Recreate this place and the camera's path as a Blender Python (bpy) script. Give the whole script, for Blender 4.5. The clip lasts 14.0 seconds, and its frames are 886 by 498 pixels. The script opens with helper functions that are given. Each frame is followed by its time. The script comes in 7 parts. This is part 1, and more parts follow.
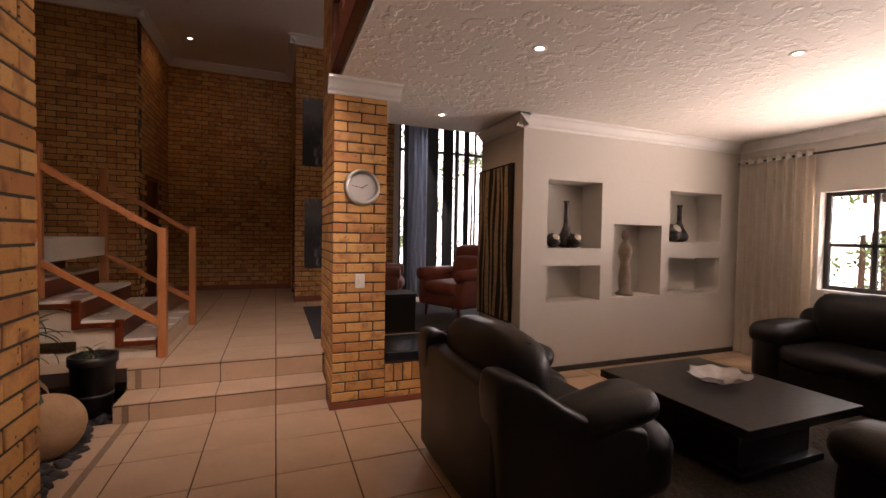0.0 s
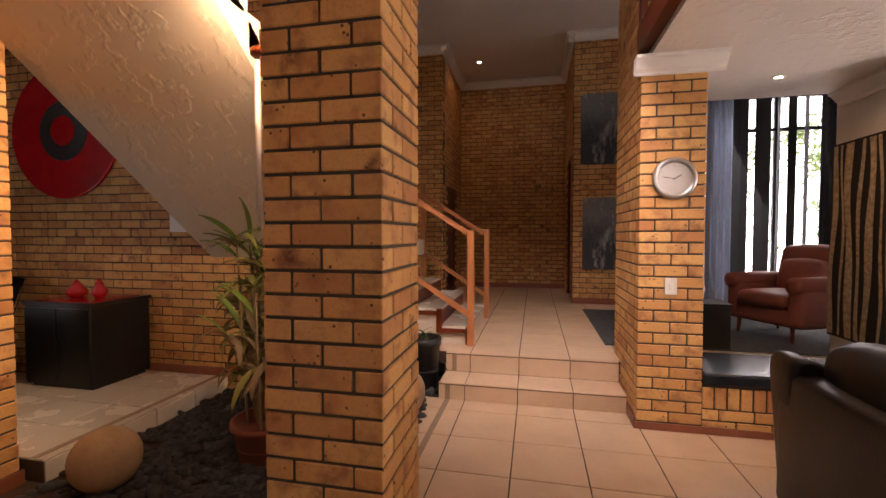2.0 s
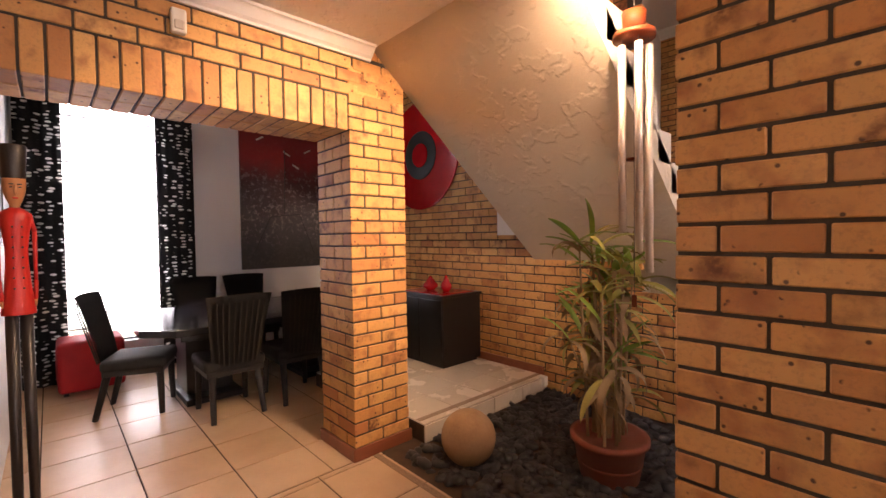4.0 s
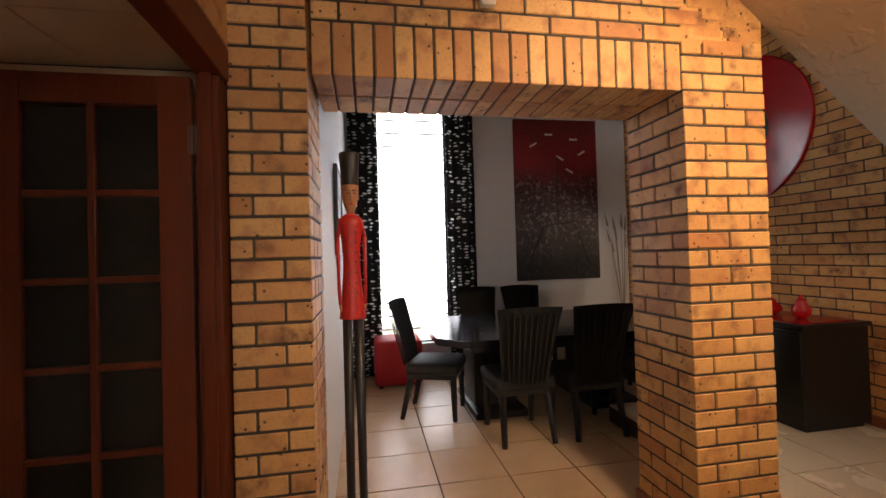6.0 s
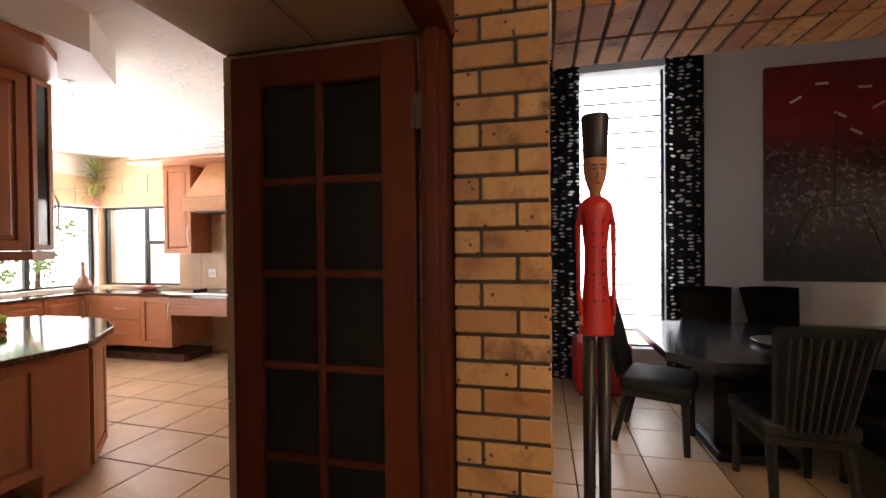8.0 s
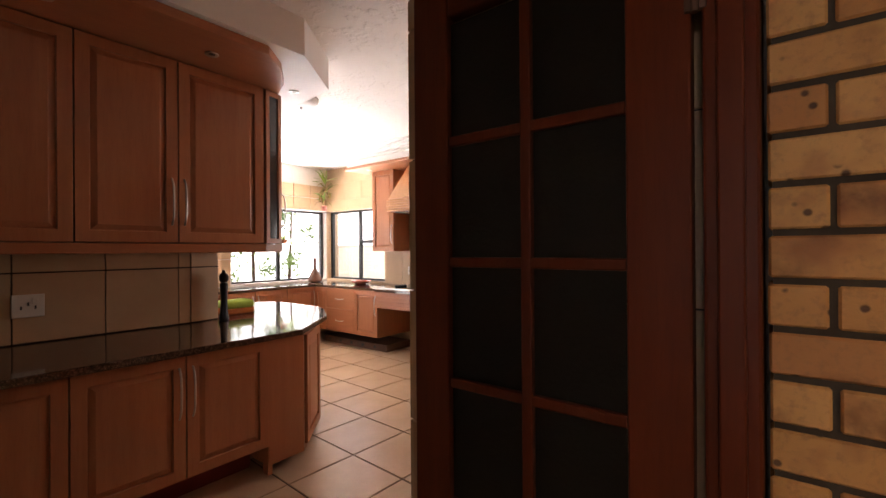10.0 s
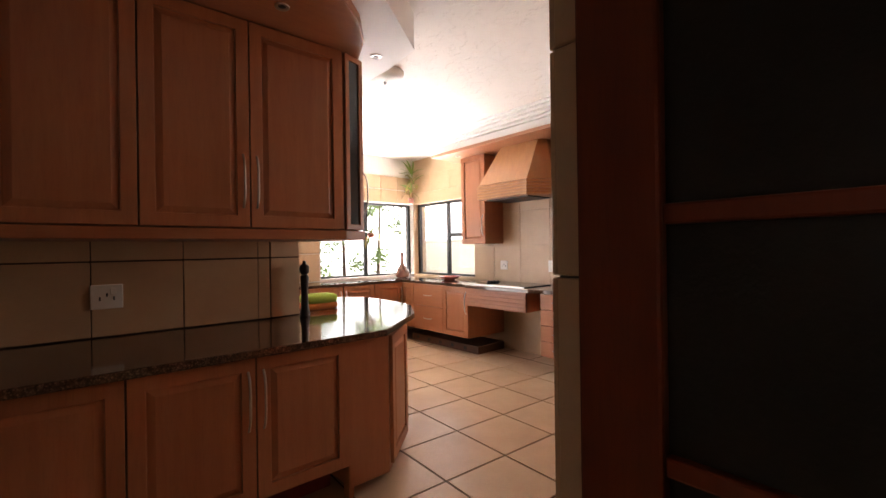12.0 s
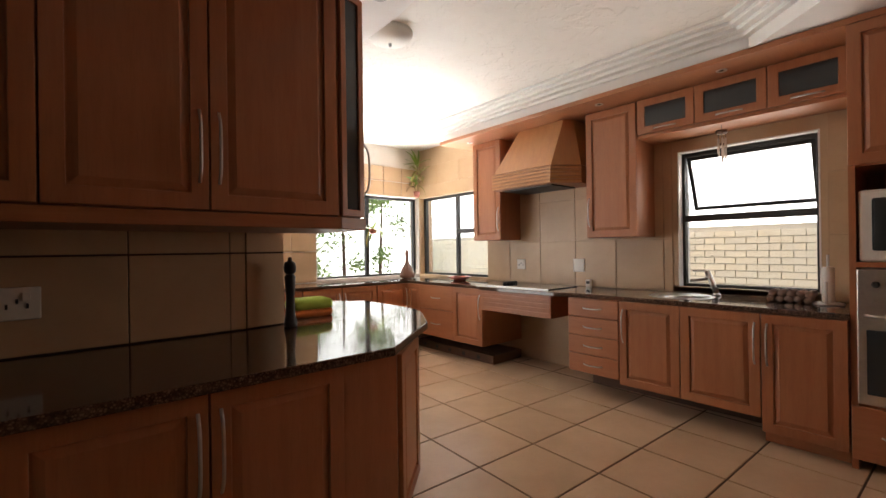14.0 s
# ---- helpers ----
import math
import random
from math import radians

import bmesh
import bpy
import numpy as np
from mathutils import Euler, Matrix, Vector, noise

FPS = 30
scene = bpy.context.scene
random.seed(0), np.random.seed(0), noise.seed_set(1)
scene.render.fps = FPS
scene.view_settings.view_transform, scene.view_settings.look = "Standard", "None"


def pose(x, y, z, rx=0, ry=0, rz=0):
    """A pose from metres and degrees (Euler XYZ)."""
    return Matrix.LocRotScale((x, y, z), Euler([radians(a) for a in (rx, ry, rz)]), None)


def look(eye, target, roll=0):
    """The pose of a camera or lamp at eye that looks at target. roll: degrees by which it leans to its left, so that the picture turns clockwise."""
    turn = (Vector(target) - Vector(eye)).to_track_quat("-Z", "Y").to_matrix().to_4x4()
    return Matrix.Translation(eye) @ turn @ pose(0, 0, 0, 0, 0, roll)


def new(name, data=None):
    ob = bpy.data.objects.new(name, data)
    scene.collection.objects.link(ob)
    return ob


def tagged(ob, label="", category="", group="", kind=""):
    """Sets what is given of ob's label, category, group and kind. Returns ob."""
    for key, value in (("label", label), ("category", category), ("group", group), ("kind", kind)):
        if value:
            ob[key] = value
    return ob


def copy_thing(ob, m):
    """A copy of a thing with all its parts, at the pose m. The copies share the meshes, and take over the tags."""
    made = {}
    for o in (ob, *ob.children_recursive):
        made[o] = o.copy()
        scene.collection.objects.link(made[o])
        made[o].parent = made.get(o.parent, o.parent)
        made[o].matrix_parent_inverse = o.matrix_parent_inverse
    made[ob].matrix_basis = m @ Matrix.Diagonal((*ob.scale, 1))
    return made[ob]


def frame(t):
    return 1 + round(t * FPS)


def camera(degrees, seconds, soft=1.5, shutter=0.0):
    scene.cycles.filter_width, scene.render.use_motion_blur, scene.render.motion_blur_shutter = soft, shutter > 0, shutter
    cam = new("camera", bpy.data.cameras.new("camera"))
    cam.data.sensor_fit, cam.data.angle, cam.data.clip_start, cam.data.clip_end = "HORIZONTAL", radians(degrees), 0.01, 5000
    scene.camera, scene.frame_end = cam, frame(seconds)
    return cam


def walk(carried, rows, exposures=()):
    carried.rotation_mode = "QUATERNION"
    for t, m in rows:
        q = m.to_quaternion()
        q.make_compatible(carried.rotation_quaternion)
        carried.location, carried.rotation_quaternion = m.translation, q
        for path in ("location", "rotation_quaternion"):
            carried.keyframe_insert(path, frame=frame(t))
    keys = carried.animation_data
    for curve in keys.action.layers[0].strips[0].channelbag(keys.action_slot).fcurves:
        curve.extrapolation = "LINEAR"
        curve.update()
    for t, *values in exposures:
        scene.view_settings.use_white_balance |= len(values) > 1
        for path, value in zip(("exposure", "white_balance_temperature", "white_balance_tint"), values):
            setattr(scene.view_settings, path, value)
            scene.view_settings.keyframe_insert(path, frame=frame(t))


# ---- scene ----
cam = camera(92.0, 14.0)
PATH = [
    (0, (0.357, 0.303, 1.49), (1.086, 2.164, 1.428), 1.0),
    (0.5, (0.316, 0.336, 1.48), (0.743, 2.289, 1.418), 0.7),
    (1, (0.246, 0.378, 1.475), (0.383, 2.373, 1.412), 0.5),
    (1.5, (0.137, 0.445, 1.472), (0.001, 2.439, 1.407), 0.3),
    (2, (0.035, 0.51, 1.474), (-0.382, 2.465, 1.407), 0.0),
    (2.2, (-0.028, 0.541, 1.47), (-0.546, 2.471, 1.398), -0.1),
    (2.5, (-0.07, 0.545, 1.471), (-0.761, 2.421, 1.401), -0.1),
    (3, (-0.178, 0.538, 1.455), (-1.152, 2.283, 1.389), -0.4),
    (3.5, (-0.302, 0.512, 1.468), (-1.54, 2.082, 1.406), -0.6),
    (4, (-0.447, 0.497, 1.49), (-1.918, 1.851, 1.434), -0.8),
    (4.2, (-0.515, 0.474, 1.503), (-2.052, 1.752, 1.448), -0.9),
    (6.3, (-1.196, 0.452, 1.438), (-3.18, 0.709, 1.442), -1.3),
    (6.5, (-1.225, 0.404, 1.461), (-3.214, 0.616, 1.436), -1.0),
    (7, (-1.361, 0.348, 1.474), (-3.361, 0.348, 1.448), -0.8),
    (7.5, (-1.469, 0.274, 1.484), (-3.457, 0.055, 1.46), -0.6),
    (8, (-1.57, 0.209, 1.483), (-3.519, -0.239, 1.465), -0.6),
    (8.5, (-1.672, 0.149, 1.483), (-3.555, -0.526, 1.472), -0.6),
    (9, (-1.79, 0.083, 1.488), (-3.58, -0.807, 1.473), -0.6),
    (9.2, (-1.826, 0.061, 1.477), (-3.576, -0.907, 1.468), -0.5),
    (11.3, (-2.202, -0.326, 1.368), (-3.578, -1.778, 1.366), -0.7),
    (11.5, (-2.23, -0.369, 1.362), (-3.586, -1.839, 1.359), -0.7),
    (12, (-2.317, -0.508, 1.351), (-3.63, -2.017, 1.35), -0.8),
    (12.5, (-2.417, -0.666, 1.353), (-3.71, -2.192, 1.353), -0.8),
    (13, (-2.497, -0.806, 1.336), (-3.786, -2.335, 1.339), -0.8),
    (13.5, (-2.567, -0.93, 1.336), (-3.859, -2.457, 1.338), -0.8),
    (14, (-2.63, -1.031, 1.313), (-3.938, -2.544, 1.314), -0.8),
]
walk(cam, [(t, look(eye, target, roll)) for t, eye, target, roll in PATH], [(0, 0.14, 6900, 27), (1, 0.36, 6900, 27), (2, 0.93, 6750, 25), (3, 1.22, 6700, 27), (4, 1.6, 6750, 27), (6.5, 0.85, 6350, 13), (7.5, 0.82, 6350, 14), (8.2, 0.75, 6350, 15), (9, 0.48, 6400, 17), (11.5, 0.5, 6500, 18), (12.5, 0.2, 6500, 14), (14, -0.15, 6450, 10)])

# world, sun and large lights
world = bpy.data.worlds.new("world")
scene.world = world
world.use_nodes = True
wn = world.node_tree
sky = wn.nodes.new("ShaderNodeTexSky")
sky.sky_type, sky.sun_disc = "NISHITA", False
sky.sun_elevation, sky.sun_rotation = radians(58), radians(217)
wn.links.new(sky.outputs[0], wn.nodes["Background"].inputs[0])
wn.nodes["Background"].inputs[1].default_value = 0.15
sun = new("sun", bpy.data.lights.new("sun", "SUN"))
sun.data.energy, sun.data.angle, sun.data.color = 5.0, radians(0.5), (1, 0.95, 0.88)
sun.matrix_world = look((0, 0, 30), (-6, 8, 14))


def window_light(name, place, target, w, h, watts, color=(1, 0.97, 0.94), spread=180):
    """Daylight that comes in through a window's opening."""
    ob = new(name, bpy.data.lights.new(name, "AREA"))
    ob.data.shape, ob.data.size, ob.data.size_y = "RECTANGLE", w, h
    ob.data.energy, ob.data.color = watts, color
    ob.data.spread = radians(spread)
    ob.matrix_world = look(place, target)
    return ob


window_light("living_window_light", (6.0, 2.0, 1.5), (5.1, 2.2, 2.2), 2.6, 1.1, 58, (1, 0.88, 0.77), 118)
window_light("lounge_window_light", (3.6, 7.65, 1.9), (0.9, 5.2, 0.6), 2.2, 2.8, 20, (1, 0.95, 0.9))
# lamp added at an unseen, made-up high opening to brighten passage and steps
window_light("added_void_light", (-0.1, 2.22, 3.9), (0.0, 4.9, 0.3), 1.5, 1.0, 20, (1, 0.9, 0.84), 70)
window_light("dining_window_light", (-6.72, 1.05, 1.85), (-5.7, 1.25, 2.35), 0.9, 3.0, 6, (0.95, 0.97, 1), 150)
window_light("kitchen_corner_light", (-6.66, -5.62, 1.52), (-5.9, -5.5, 2.3), 1.36, 1.1, 46, (1, 0.97, 0.94), 96)
window_light("kitchen_back_light", (-5.9, -6.30, 1.52), (-5.8, -5.5, 2.3), 1.6, 1.1, 46, (1, 0.97, 0.94), 96)
# lamp added behind the peninsula wall, out of view, to lift the sink side
window_light("kitchen_added_light", (-3.3, -6.30, 1.2), (-4.1, -5.3, 1.75), 1.9, 1.7, 38, (1, 0.97, 0.94), 130)
window_light("kitchen_sink_light", (-6.7, -2.07, 1.55), (-5.7, -2.07, 2.0), 0.95, 1.15, 9, (1, 0.93, 0.84), 130)


def spot_lamp(x, y, z, watts, color=(1, 0.59, 0.28), angle=158):
    ob = new("spot_lamp", bpy.data.lights.new("spot_lamp", "SPOT"))
    ob.data.energy, ob.data.color = watts, color
    ob.data.spot_size, ob.data.spot_blend, ob.data.shadow_soft_size = radians(angle), 0.8, 0.04
    ob.location = (x, y, z)
    return ob


for x, y, z, watts in ((2.014, 2.806, 2.75, 9), (3.651, 2.174, 2.75, 9), (1.99, 4.571, 2.75, 9), (-1.01, 8.72, 4.73, 5)):
    spot_lamp(x, y, z, watts)
# unseen tilted spots added in the hall ceiling: over the dining opening and pier
# the third hangs free of any fitting and brightens the stair underside
for eye, aim, watts, angle, tone in (((-1.45, 2.02, 2.73), (-2.88, 1.72, 1.73), 92, 84, (1, 0.70, 0.41)), ((-0.6, 0.55, 2.73), (-0.7, 1.9, 1.2), 3.6, 84, (1, 0.55, 0.25)), ((-1.22, 2.22, 2.60), (-2.0, 3.0, 2.05), 36, 125, (1, 0.70, 0.42))):
    ob = spot_lamp(*eye, watts, tone, angle)
    ob.matrix_world = look(eye, aim)


# materials
def material(name, base=(0.5, 0.5, 0.5), rough=0.6, metal=0.0):
    m = bpy.data.materials.new(name)
    m.use_nodes = True
    b = m.node_tree.nodes["Principled BSDF"]
    b.inputs["Base Color"].default_value = (*base, 1)
    b.inputs["Roughness"].default_value = rough
    b.inputs["Metallic"].default_value = metal
    return m


class Nodes:
    """Small helper to wire a material."""

    def __init__(self, m):
        self.m, self.t = m, m.node_tree
        self.b = self.t.nodes["Principled BSDF"]
        self.coord = self.t.nodes.new("ShaderNodeTexCoord").outputs["Object"]

    def add(self, kind, **values):
        n = self.t.nodes.new(kind)
        for k, v in values.items():
            n.inputs[k.replace("_", " ")].default_value = v
        return n

    def link(self, a, b):
        self.t.links.new(a, b)

    def scaled(self, sx, sy, sz, rot=(0, 0, 0)):
        n = self.t.nodes.new("ShaderNodeMapping")
        n.inputs["Scale"].default_value = (sx, sy, sz)
        n.inputs["Rotation"].default_value = rot
        self.link(self.coord, n.inputs["Vector"])
        return n.outputs[0]

    def noise(self, scale, detail=4.0, rough=0.55, vec=None):
        n = self.add("ShaderNodeTexNoise", Scale=scale, Detail=detail, Roughness=rough)
        self.link(vec or self.coord, n.inputs["Vector"])
        return n.outputs["Fac"]

    def ramp(self, fac, *stops):
        n = self.t.nodes.new("ShaderNodeValToRGB")
        e = n.color_ramp.elements
        while len(e) < len(stops):
            e.new(0.5)
        for el, (p, c) in zip(e, stops):
            el.position, el.color = p, (*c, 1)
        self.link(fac, n.inputs["Fac"])
        return n.outputs["Color"]

    def mix(self, fac, a, b, how="MIX"):
        n = self.t.nodes.new("ShaderNodeMix")
        n.data_type, n.blend_type = "RGBA", how
        for i, v in ((0, fac), (6, a), (7, b)):
            if isinstance(v, (int, float)):
                n.inputs[i].default_value = v
            elif isinstance(v, tuple):
                n.inputs[i].default_value = (*v, 1)
            else:
                self.link(v, n.inputs[i])
        return n.outputs[2]

    def shifted(self, r):
        """The coordinates moved by the piece's own random number."""
        add = self.t.nodes.new("ShaderNodeVectorMath")
        add.operation = "ADD"
        far = self.add("ShaderNodeMath")
        far.operation = "MULTIPLY"
        far.inputs[1].default_value = 37.0
        self.link(r, far.inputs[0])
        self.link(self.coord, add.inputs[0])
        self.link(far.outputs[0], add.inputs[1])
        return add.outputs[0]

    def color(self, c):
        self.link(c, self.b.inputs["Base Color"])

    def rough(self, fac, lo, hi):
        n = self.add("ShaderNodeMapRange", To_Min=lo, To_Max=hi)
        self.link(fac, n.inputs[0])
        self.link(n.outputs[0], self.b.inputs["Roughness"])

    def bump(self, fac, strength, distance=0.01):
        n = self.add("ShaderNodeBump", Strength=strength, Distance=distance)
        self.link(fac, n.inputs["Height"])
        self.link(n.outputs[0], self.b.inputs["Normal"])

    def random(self):
        return self.t.nodes.new("ShaderNodeObjectInfo").outputs["Random"]

    def island(self):
        return self.t.nodes.new("ShaderNodeNewGeometry").outputs["Random Per Island"]


def mottled(name, a, b, scale=6.0, rough=(0.5, 0.7), bump=0.1, grain=60.0, metal=0.0):
    """Two tones in soft patches with a fine grain."""
    m = material(name, a, rough[0], metal)
    n = Nodes(m)
    big, fine = n.noise(scale), n.noise(grain, 3)
    n.color(n.mix(0.25, n.ramp(big, (0.3, a), (0.7, b)), n.ramp(fine, (0.3, a), (0.7, b))))
    n.rough(big, *rough)
    n.bump(fine, bump, 0.004)
    return m


def brick_material(name, single):
    m = material(name, (0.5, 0.3, 0.12), 0.75)
    n = Nodes(m)
    r = n.random() if single else n.island()
    tone = n.ramp(r, (0.0, (0.45, 0.185, 0.058)), (0.12, (0.56, 0.27, 0.084)), (0.55, (0.64, 0.335, 0.108)), (0.92, (0.70, 0.395, 0.138)), (1.0, (0.45, 0.17, 0.055)))
    v = n.shifted(r)
    big, fine = n.noise(9, 3, 0.5, v), n.noise(70, 4, 0.65, v)
    c = n.mix(n.ramp(big, (0.52, (0, 0, 0)), (0.72, (0.75, 0.75, 0.75))), tone, (0.33, 0.115, 0.042))
    c = n.mix(n.ramp(fine, (0.25, (0.5, 0.5, 0.5)), (0.5, (0, 0, 0))), c, (0.3, 0.15, 0.06))
    blot = n.mix(1.0, n.ramp(n.noise(6, 2, 0.5, v), (0.60, (0, 0, 0)), (0.74, (0.9, 0.9, 0.9))), n.ramp(n.noise(45, 3, 0.6, v), (0.3, (0.3, 0.3, 0.3)), (0.6, (1, 1, 1))), "MULTIPLY")
    c = n.mix(blot, c, (0.11, 0.032, 0.014))
    spots = n.add("ShaderNodeTexVoronoi", Scale=26.0)
    n.link(v, spots.inputs["Vector"])
    gate = n.ramp(n.noise(11, 1, 0.5, v), (0.52, (0, 0, 0)), (0.56, (1, 1, 1)))
    dot = n.ramp(spots.outputs["Distance"], (0.12, (0.9, 0.9, 0.9)), (0.2, (0, 0, 0)))
    c = n.mix(n.mix(1.0, gate, dot, "MULTIPLY"), c, (0.05, 0.02, 0.012))
    n.color(c)
    n.rough(fine, 0.5, 0.75)
    n.bump(n.mix(0.6, fine, dot, "SUBTRACT"), 0.3, 0.004)
    return m


def tile_material(name, a, b, rough, single=True):
    m = material(name, a, rough)
    n = Nodes(m)
    r = n.random() if single else n.island()
    v = n.shifted(r)
    big, fine = n.noise(3.0, 5, 0.55, v), n.noise(40, 4, 0.55, v)
    c = n.mix(n.ramp(big, (0.35, (0, 0, 0)), (0.7, (1, 1, 1))), a, b)
    c = n.mix(n.ramp(fine, (0.55, (0, 0, 0)), (0.8, (0.3, 0.3, 0.3))), c, tuple(x * 0.7 for x in b))
    c = n.mix(0.5, c, n.ramp(r, (0, tuple(x * 0.9 for x in a)), (1, tuple(min(1, x * 1.08) for x in b))))
    n.color(c)
    n.rough(big, rough * 0.8, rough * 1.3)
    n.bump(fine, 0.04, 0.002)
    return m


def wood_material(name, a, b, rough=0.4, axis="z", scale=1.0):
    m = material(name, a, rough)
    n = Nodes(m)
    s = {"x": (1.2, 14, 14), "y": (14, 1.2, 14), "z": (14, 14, 1.2)}[axis]
    v = n.scaled(*(k * scale for k in s))
    grain, fine = n.noise(1.6, 6, 0.6, v), n.noise(9, 3, 0.6, v)
    c = n.ramp(grain, (0.3, a), (0.7, b))
    c = n.mix(n.ramp(fine, (0.5, (0, 0, 0)), (0.75, (0.35, 0.35, 0.35))), c, tuple(x * 0.6 for x in a))
    c = n.mix(0.25, c, n.ramp(n.random(), (0, tuple(x * 0.8 for x in a)), (1, b)))
    n.color(c)
    n.rough(grain, rough * 0.8, rough * 1.25)
    n.bump(fine, 0.05, 0.002)
    return m


def plaster_material(name, a, b, relief, scale=28.0):
    """Paint over trowelled plaster with raised flecks."""
    m = material(name, a, 0.7)
    n = Nodes(m)
    lumps = n.noise(scale, 6, 0.6)
    flakes = n.ramp(n.noise(scale * 0.5, 3, 0.5), (0.52, (0, 0, 0)), (0.6, (1, 1, 1)))
    n.color(n.mix(n.noise(1.3, 4), a, b))
    n.bump(n.mix(0.6, lumps, flakes), relief, 0.012)
    return m


def stone_speckle(name, a, b, c, rough):
    m = material(name, a, rough)
    n = Nodes(m)
    vor = n.add("ShaderNodeTexVoronoi", Scale=110.0)
    n.link(n.coord, vor.inputs["Vector"])
    base = n.ramp(n.noise(60, 5, 0.7), (0.4, a), (0.55, b), (0.68, c))
    n.color(n.mix(0.5, base, n.ramp(vor.outputs["Distance"], (0.1, c), (0.5, a))))
    n.rough(n.noise(8), rough * 0.8, rough * 1.4)
    return m


def glass_material(name, tint=(1, 1, 1), rough=0.0):
    m = material(name, tint, rough)
    b = m.node_tree.nodes["Principled BSDF"]
    b.inputs["Transmission Weight"].default_value = 1.0
    b.inputs["IOR"].default_value = 1.2
    return m


def glow_material(name, color, strength):
    m = material(name, color, 0.5)
    b = m.node_tree.nodes["Principled BSDF"]
    b.inputs["Emission Color"].default_value = (*color, 1)
    b.inputs["Emission Strength"].default_value = strength
    return m


BRICK, BRICKS = brick_material("face_brick", True), brick_material("face_bricks", False)
MORTAR = mottled("mortar", (0.045, 0.035, 0.026), (0.075, 0.058, 0.042), 8, (0.85, 0.95), 0.3)
TILE = tile_material("floor_tile", (0.64, 0.46, 0.30), (0.48, 0.32, 0.19), 0.32)
TILES = tile_material("floor_tiles", (0.64, 0.46, 0.30), (0.48, 0.32, 0.19), 0.32, False)
GROUT = mottled("tile_grout", (0.075, 0.042, 0.024), (0.05, 0.03, 0.018), 12, (0.85, 0.95))
WALL_TILE = tile_material("wall_tile", (0.55, 0.39, 0.235), (0.43, 0.285, 0.16), 0.35)
MOSAIC = stone_speckle("mosaic_border", (0.3, 0.2, 0.12), (0.12, 0.07, 0.04), (0.5, 0.38, 0.25), 0.4)
CEILING = plaster_material("ceiling_plaster", (0.78, 0.74, 0.68), (0.74, 0.69, 0.62), 0.5, 22)
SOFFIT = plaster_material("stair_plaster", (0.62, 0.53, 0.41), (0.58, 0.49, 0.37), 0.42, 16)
WHITE_WALL = plaster_material("wall_paint", (0.66, 0.62, 0.56), (0.62, 0.58, 0.52), 0.08, 40)
COOL_WALL = plaster_material("dining_paint", (0.72, 0.73, 0.75), (0.68, 0.69, 0.71), 0.06, 40)
CORNICE = mottled("cornice_paint", (0.82, 0.8, 0.76), (0.78, 0.76, 0.72), 5, (0.5, 0.65), 0.03)
SKIRT = wood_material("skirting_wood", (0.2, 0.06, 0.03), (0.28, 0.09, 0.045), 0.35, "y")
DARK_SKIRT = mottled("dark_skirting", (0.03, 0.025, 0.022), (0.05, 0.04, 0.035))
MAPLE = wood_material("maple_cabinet", (0.33, 0.12, 0.05), (0.4, 0.165, 0.072), 0.38)
MAPLE_X = wood_material("maple_cabinet_rail", (0.33, 0.12, 0.05), (0.4, 0.165, 0.072), 0.38, "x")
HOODWOOD = wood_material("hood_wood", (0.44, 0.2, 0.08), (0.52, 0.26, 0.1), 0.4)
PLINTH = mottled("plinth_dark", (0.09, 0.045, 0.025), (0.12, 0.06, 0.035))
GRANITE = stone_speckle("granite_worktop", (0.035, 0.02, 0.014), (0.12, 0.062, 0.038), (0.27, 0.18, 0.12), 0.07)
DOORWOOD = wood_material("door_wood", (0.105, 0.02, 0.006), (0.15, 0.032, 0.009), 0.4)
DOORWOOD.node_tree.nodes["Principled BSDF"].inputs["Specular IOR Level"].default_value = 0.2
RAILWOOD = wood_material("rail_wood", (0.36, 0.13, 0.045), (0.5, 0.2, 0.07), 0.3)
BLACKWOOD = wood_material("black_wood", (0.007, 0.006, 0.006), (0.013, 0.011, 0.010), 0.35)
STEEL = mottled("brushed_steel", (0.6, 0.58, 0.55), (0.5, 0.48, 0.46), 20, (0.25, 0.4), 0.02, 80, 1.0)
BLACKMETAL = mottled("black_metal", (0.02, 0.02, 0.02), (0.035, 0.033, 0.03), 12, (0.4, 0.55))
LEATHER = mottled("black_leather", (0.005, 0.004, 0.004), (0.009, 0.007, 0.007), 7, (0.3, 0.42), 0.35, 140)
LEATHER.node_tree.nodes["Principled BSDF"].inputs["Specular IOR Level"].default_value = 0.3
RED_LEATHER = mottled("red_leather", (0.22, 0.06, 0.04), (0.3, 0.09, 0.06), 7, (0.4, 0.55), 0.3, 120)
GLASS = glass_material("clear_glass")
PLASTIC = mottled("white_plastic", (0.75, 0.72, 0.66), (0.7, 0.67, 0.6), 4, (0.4, 0.5), 0.02)


# building helpers
def box(bm, x0, x1, y0, y1, z0, z1):
    """Adds a box to bm and returns its vertices."""
    vs = [bm.verts.new((x, y, z)) for x in (x0, x1) for y in (y0, y1) for z in (z0, z1)]
    for f in ((0, 1, 3, 2), (4, 6, 7, 5), (0, 4, 5, 1), (2, 3, 7, 6), (0, 2, 6, 4), (1, 5, 7, 3)):
        bm.faces.new([vs[i] for i in f])
    return vs


def bm_box(x0, x1, y0, y1, z0, z1, bevel=0.0, segments=2):
    bm = bmesh.new()
    box(bm, x0, x1, y0, y1, z0, z1)
    if bevel:
        bmesh.ops.bevel(bm, geom=bm.edges[:], offset=bevel, segments=segments, profile=0.5, affect="EDGES")
    return bm


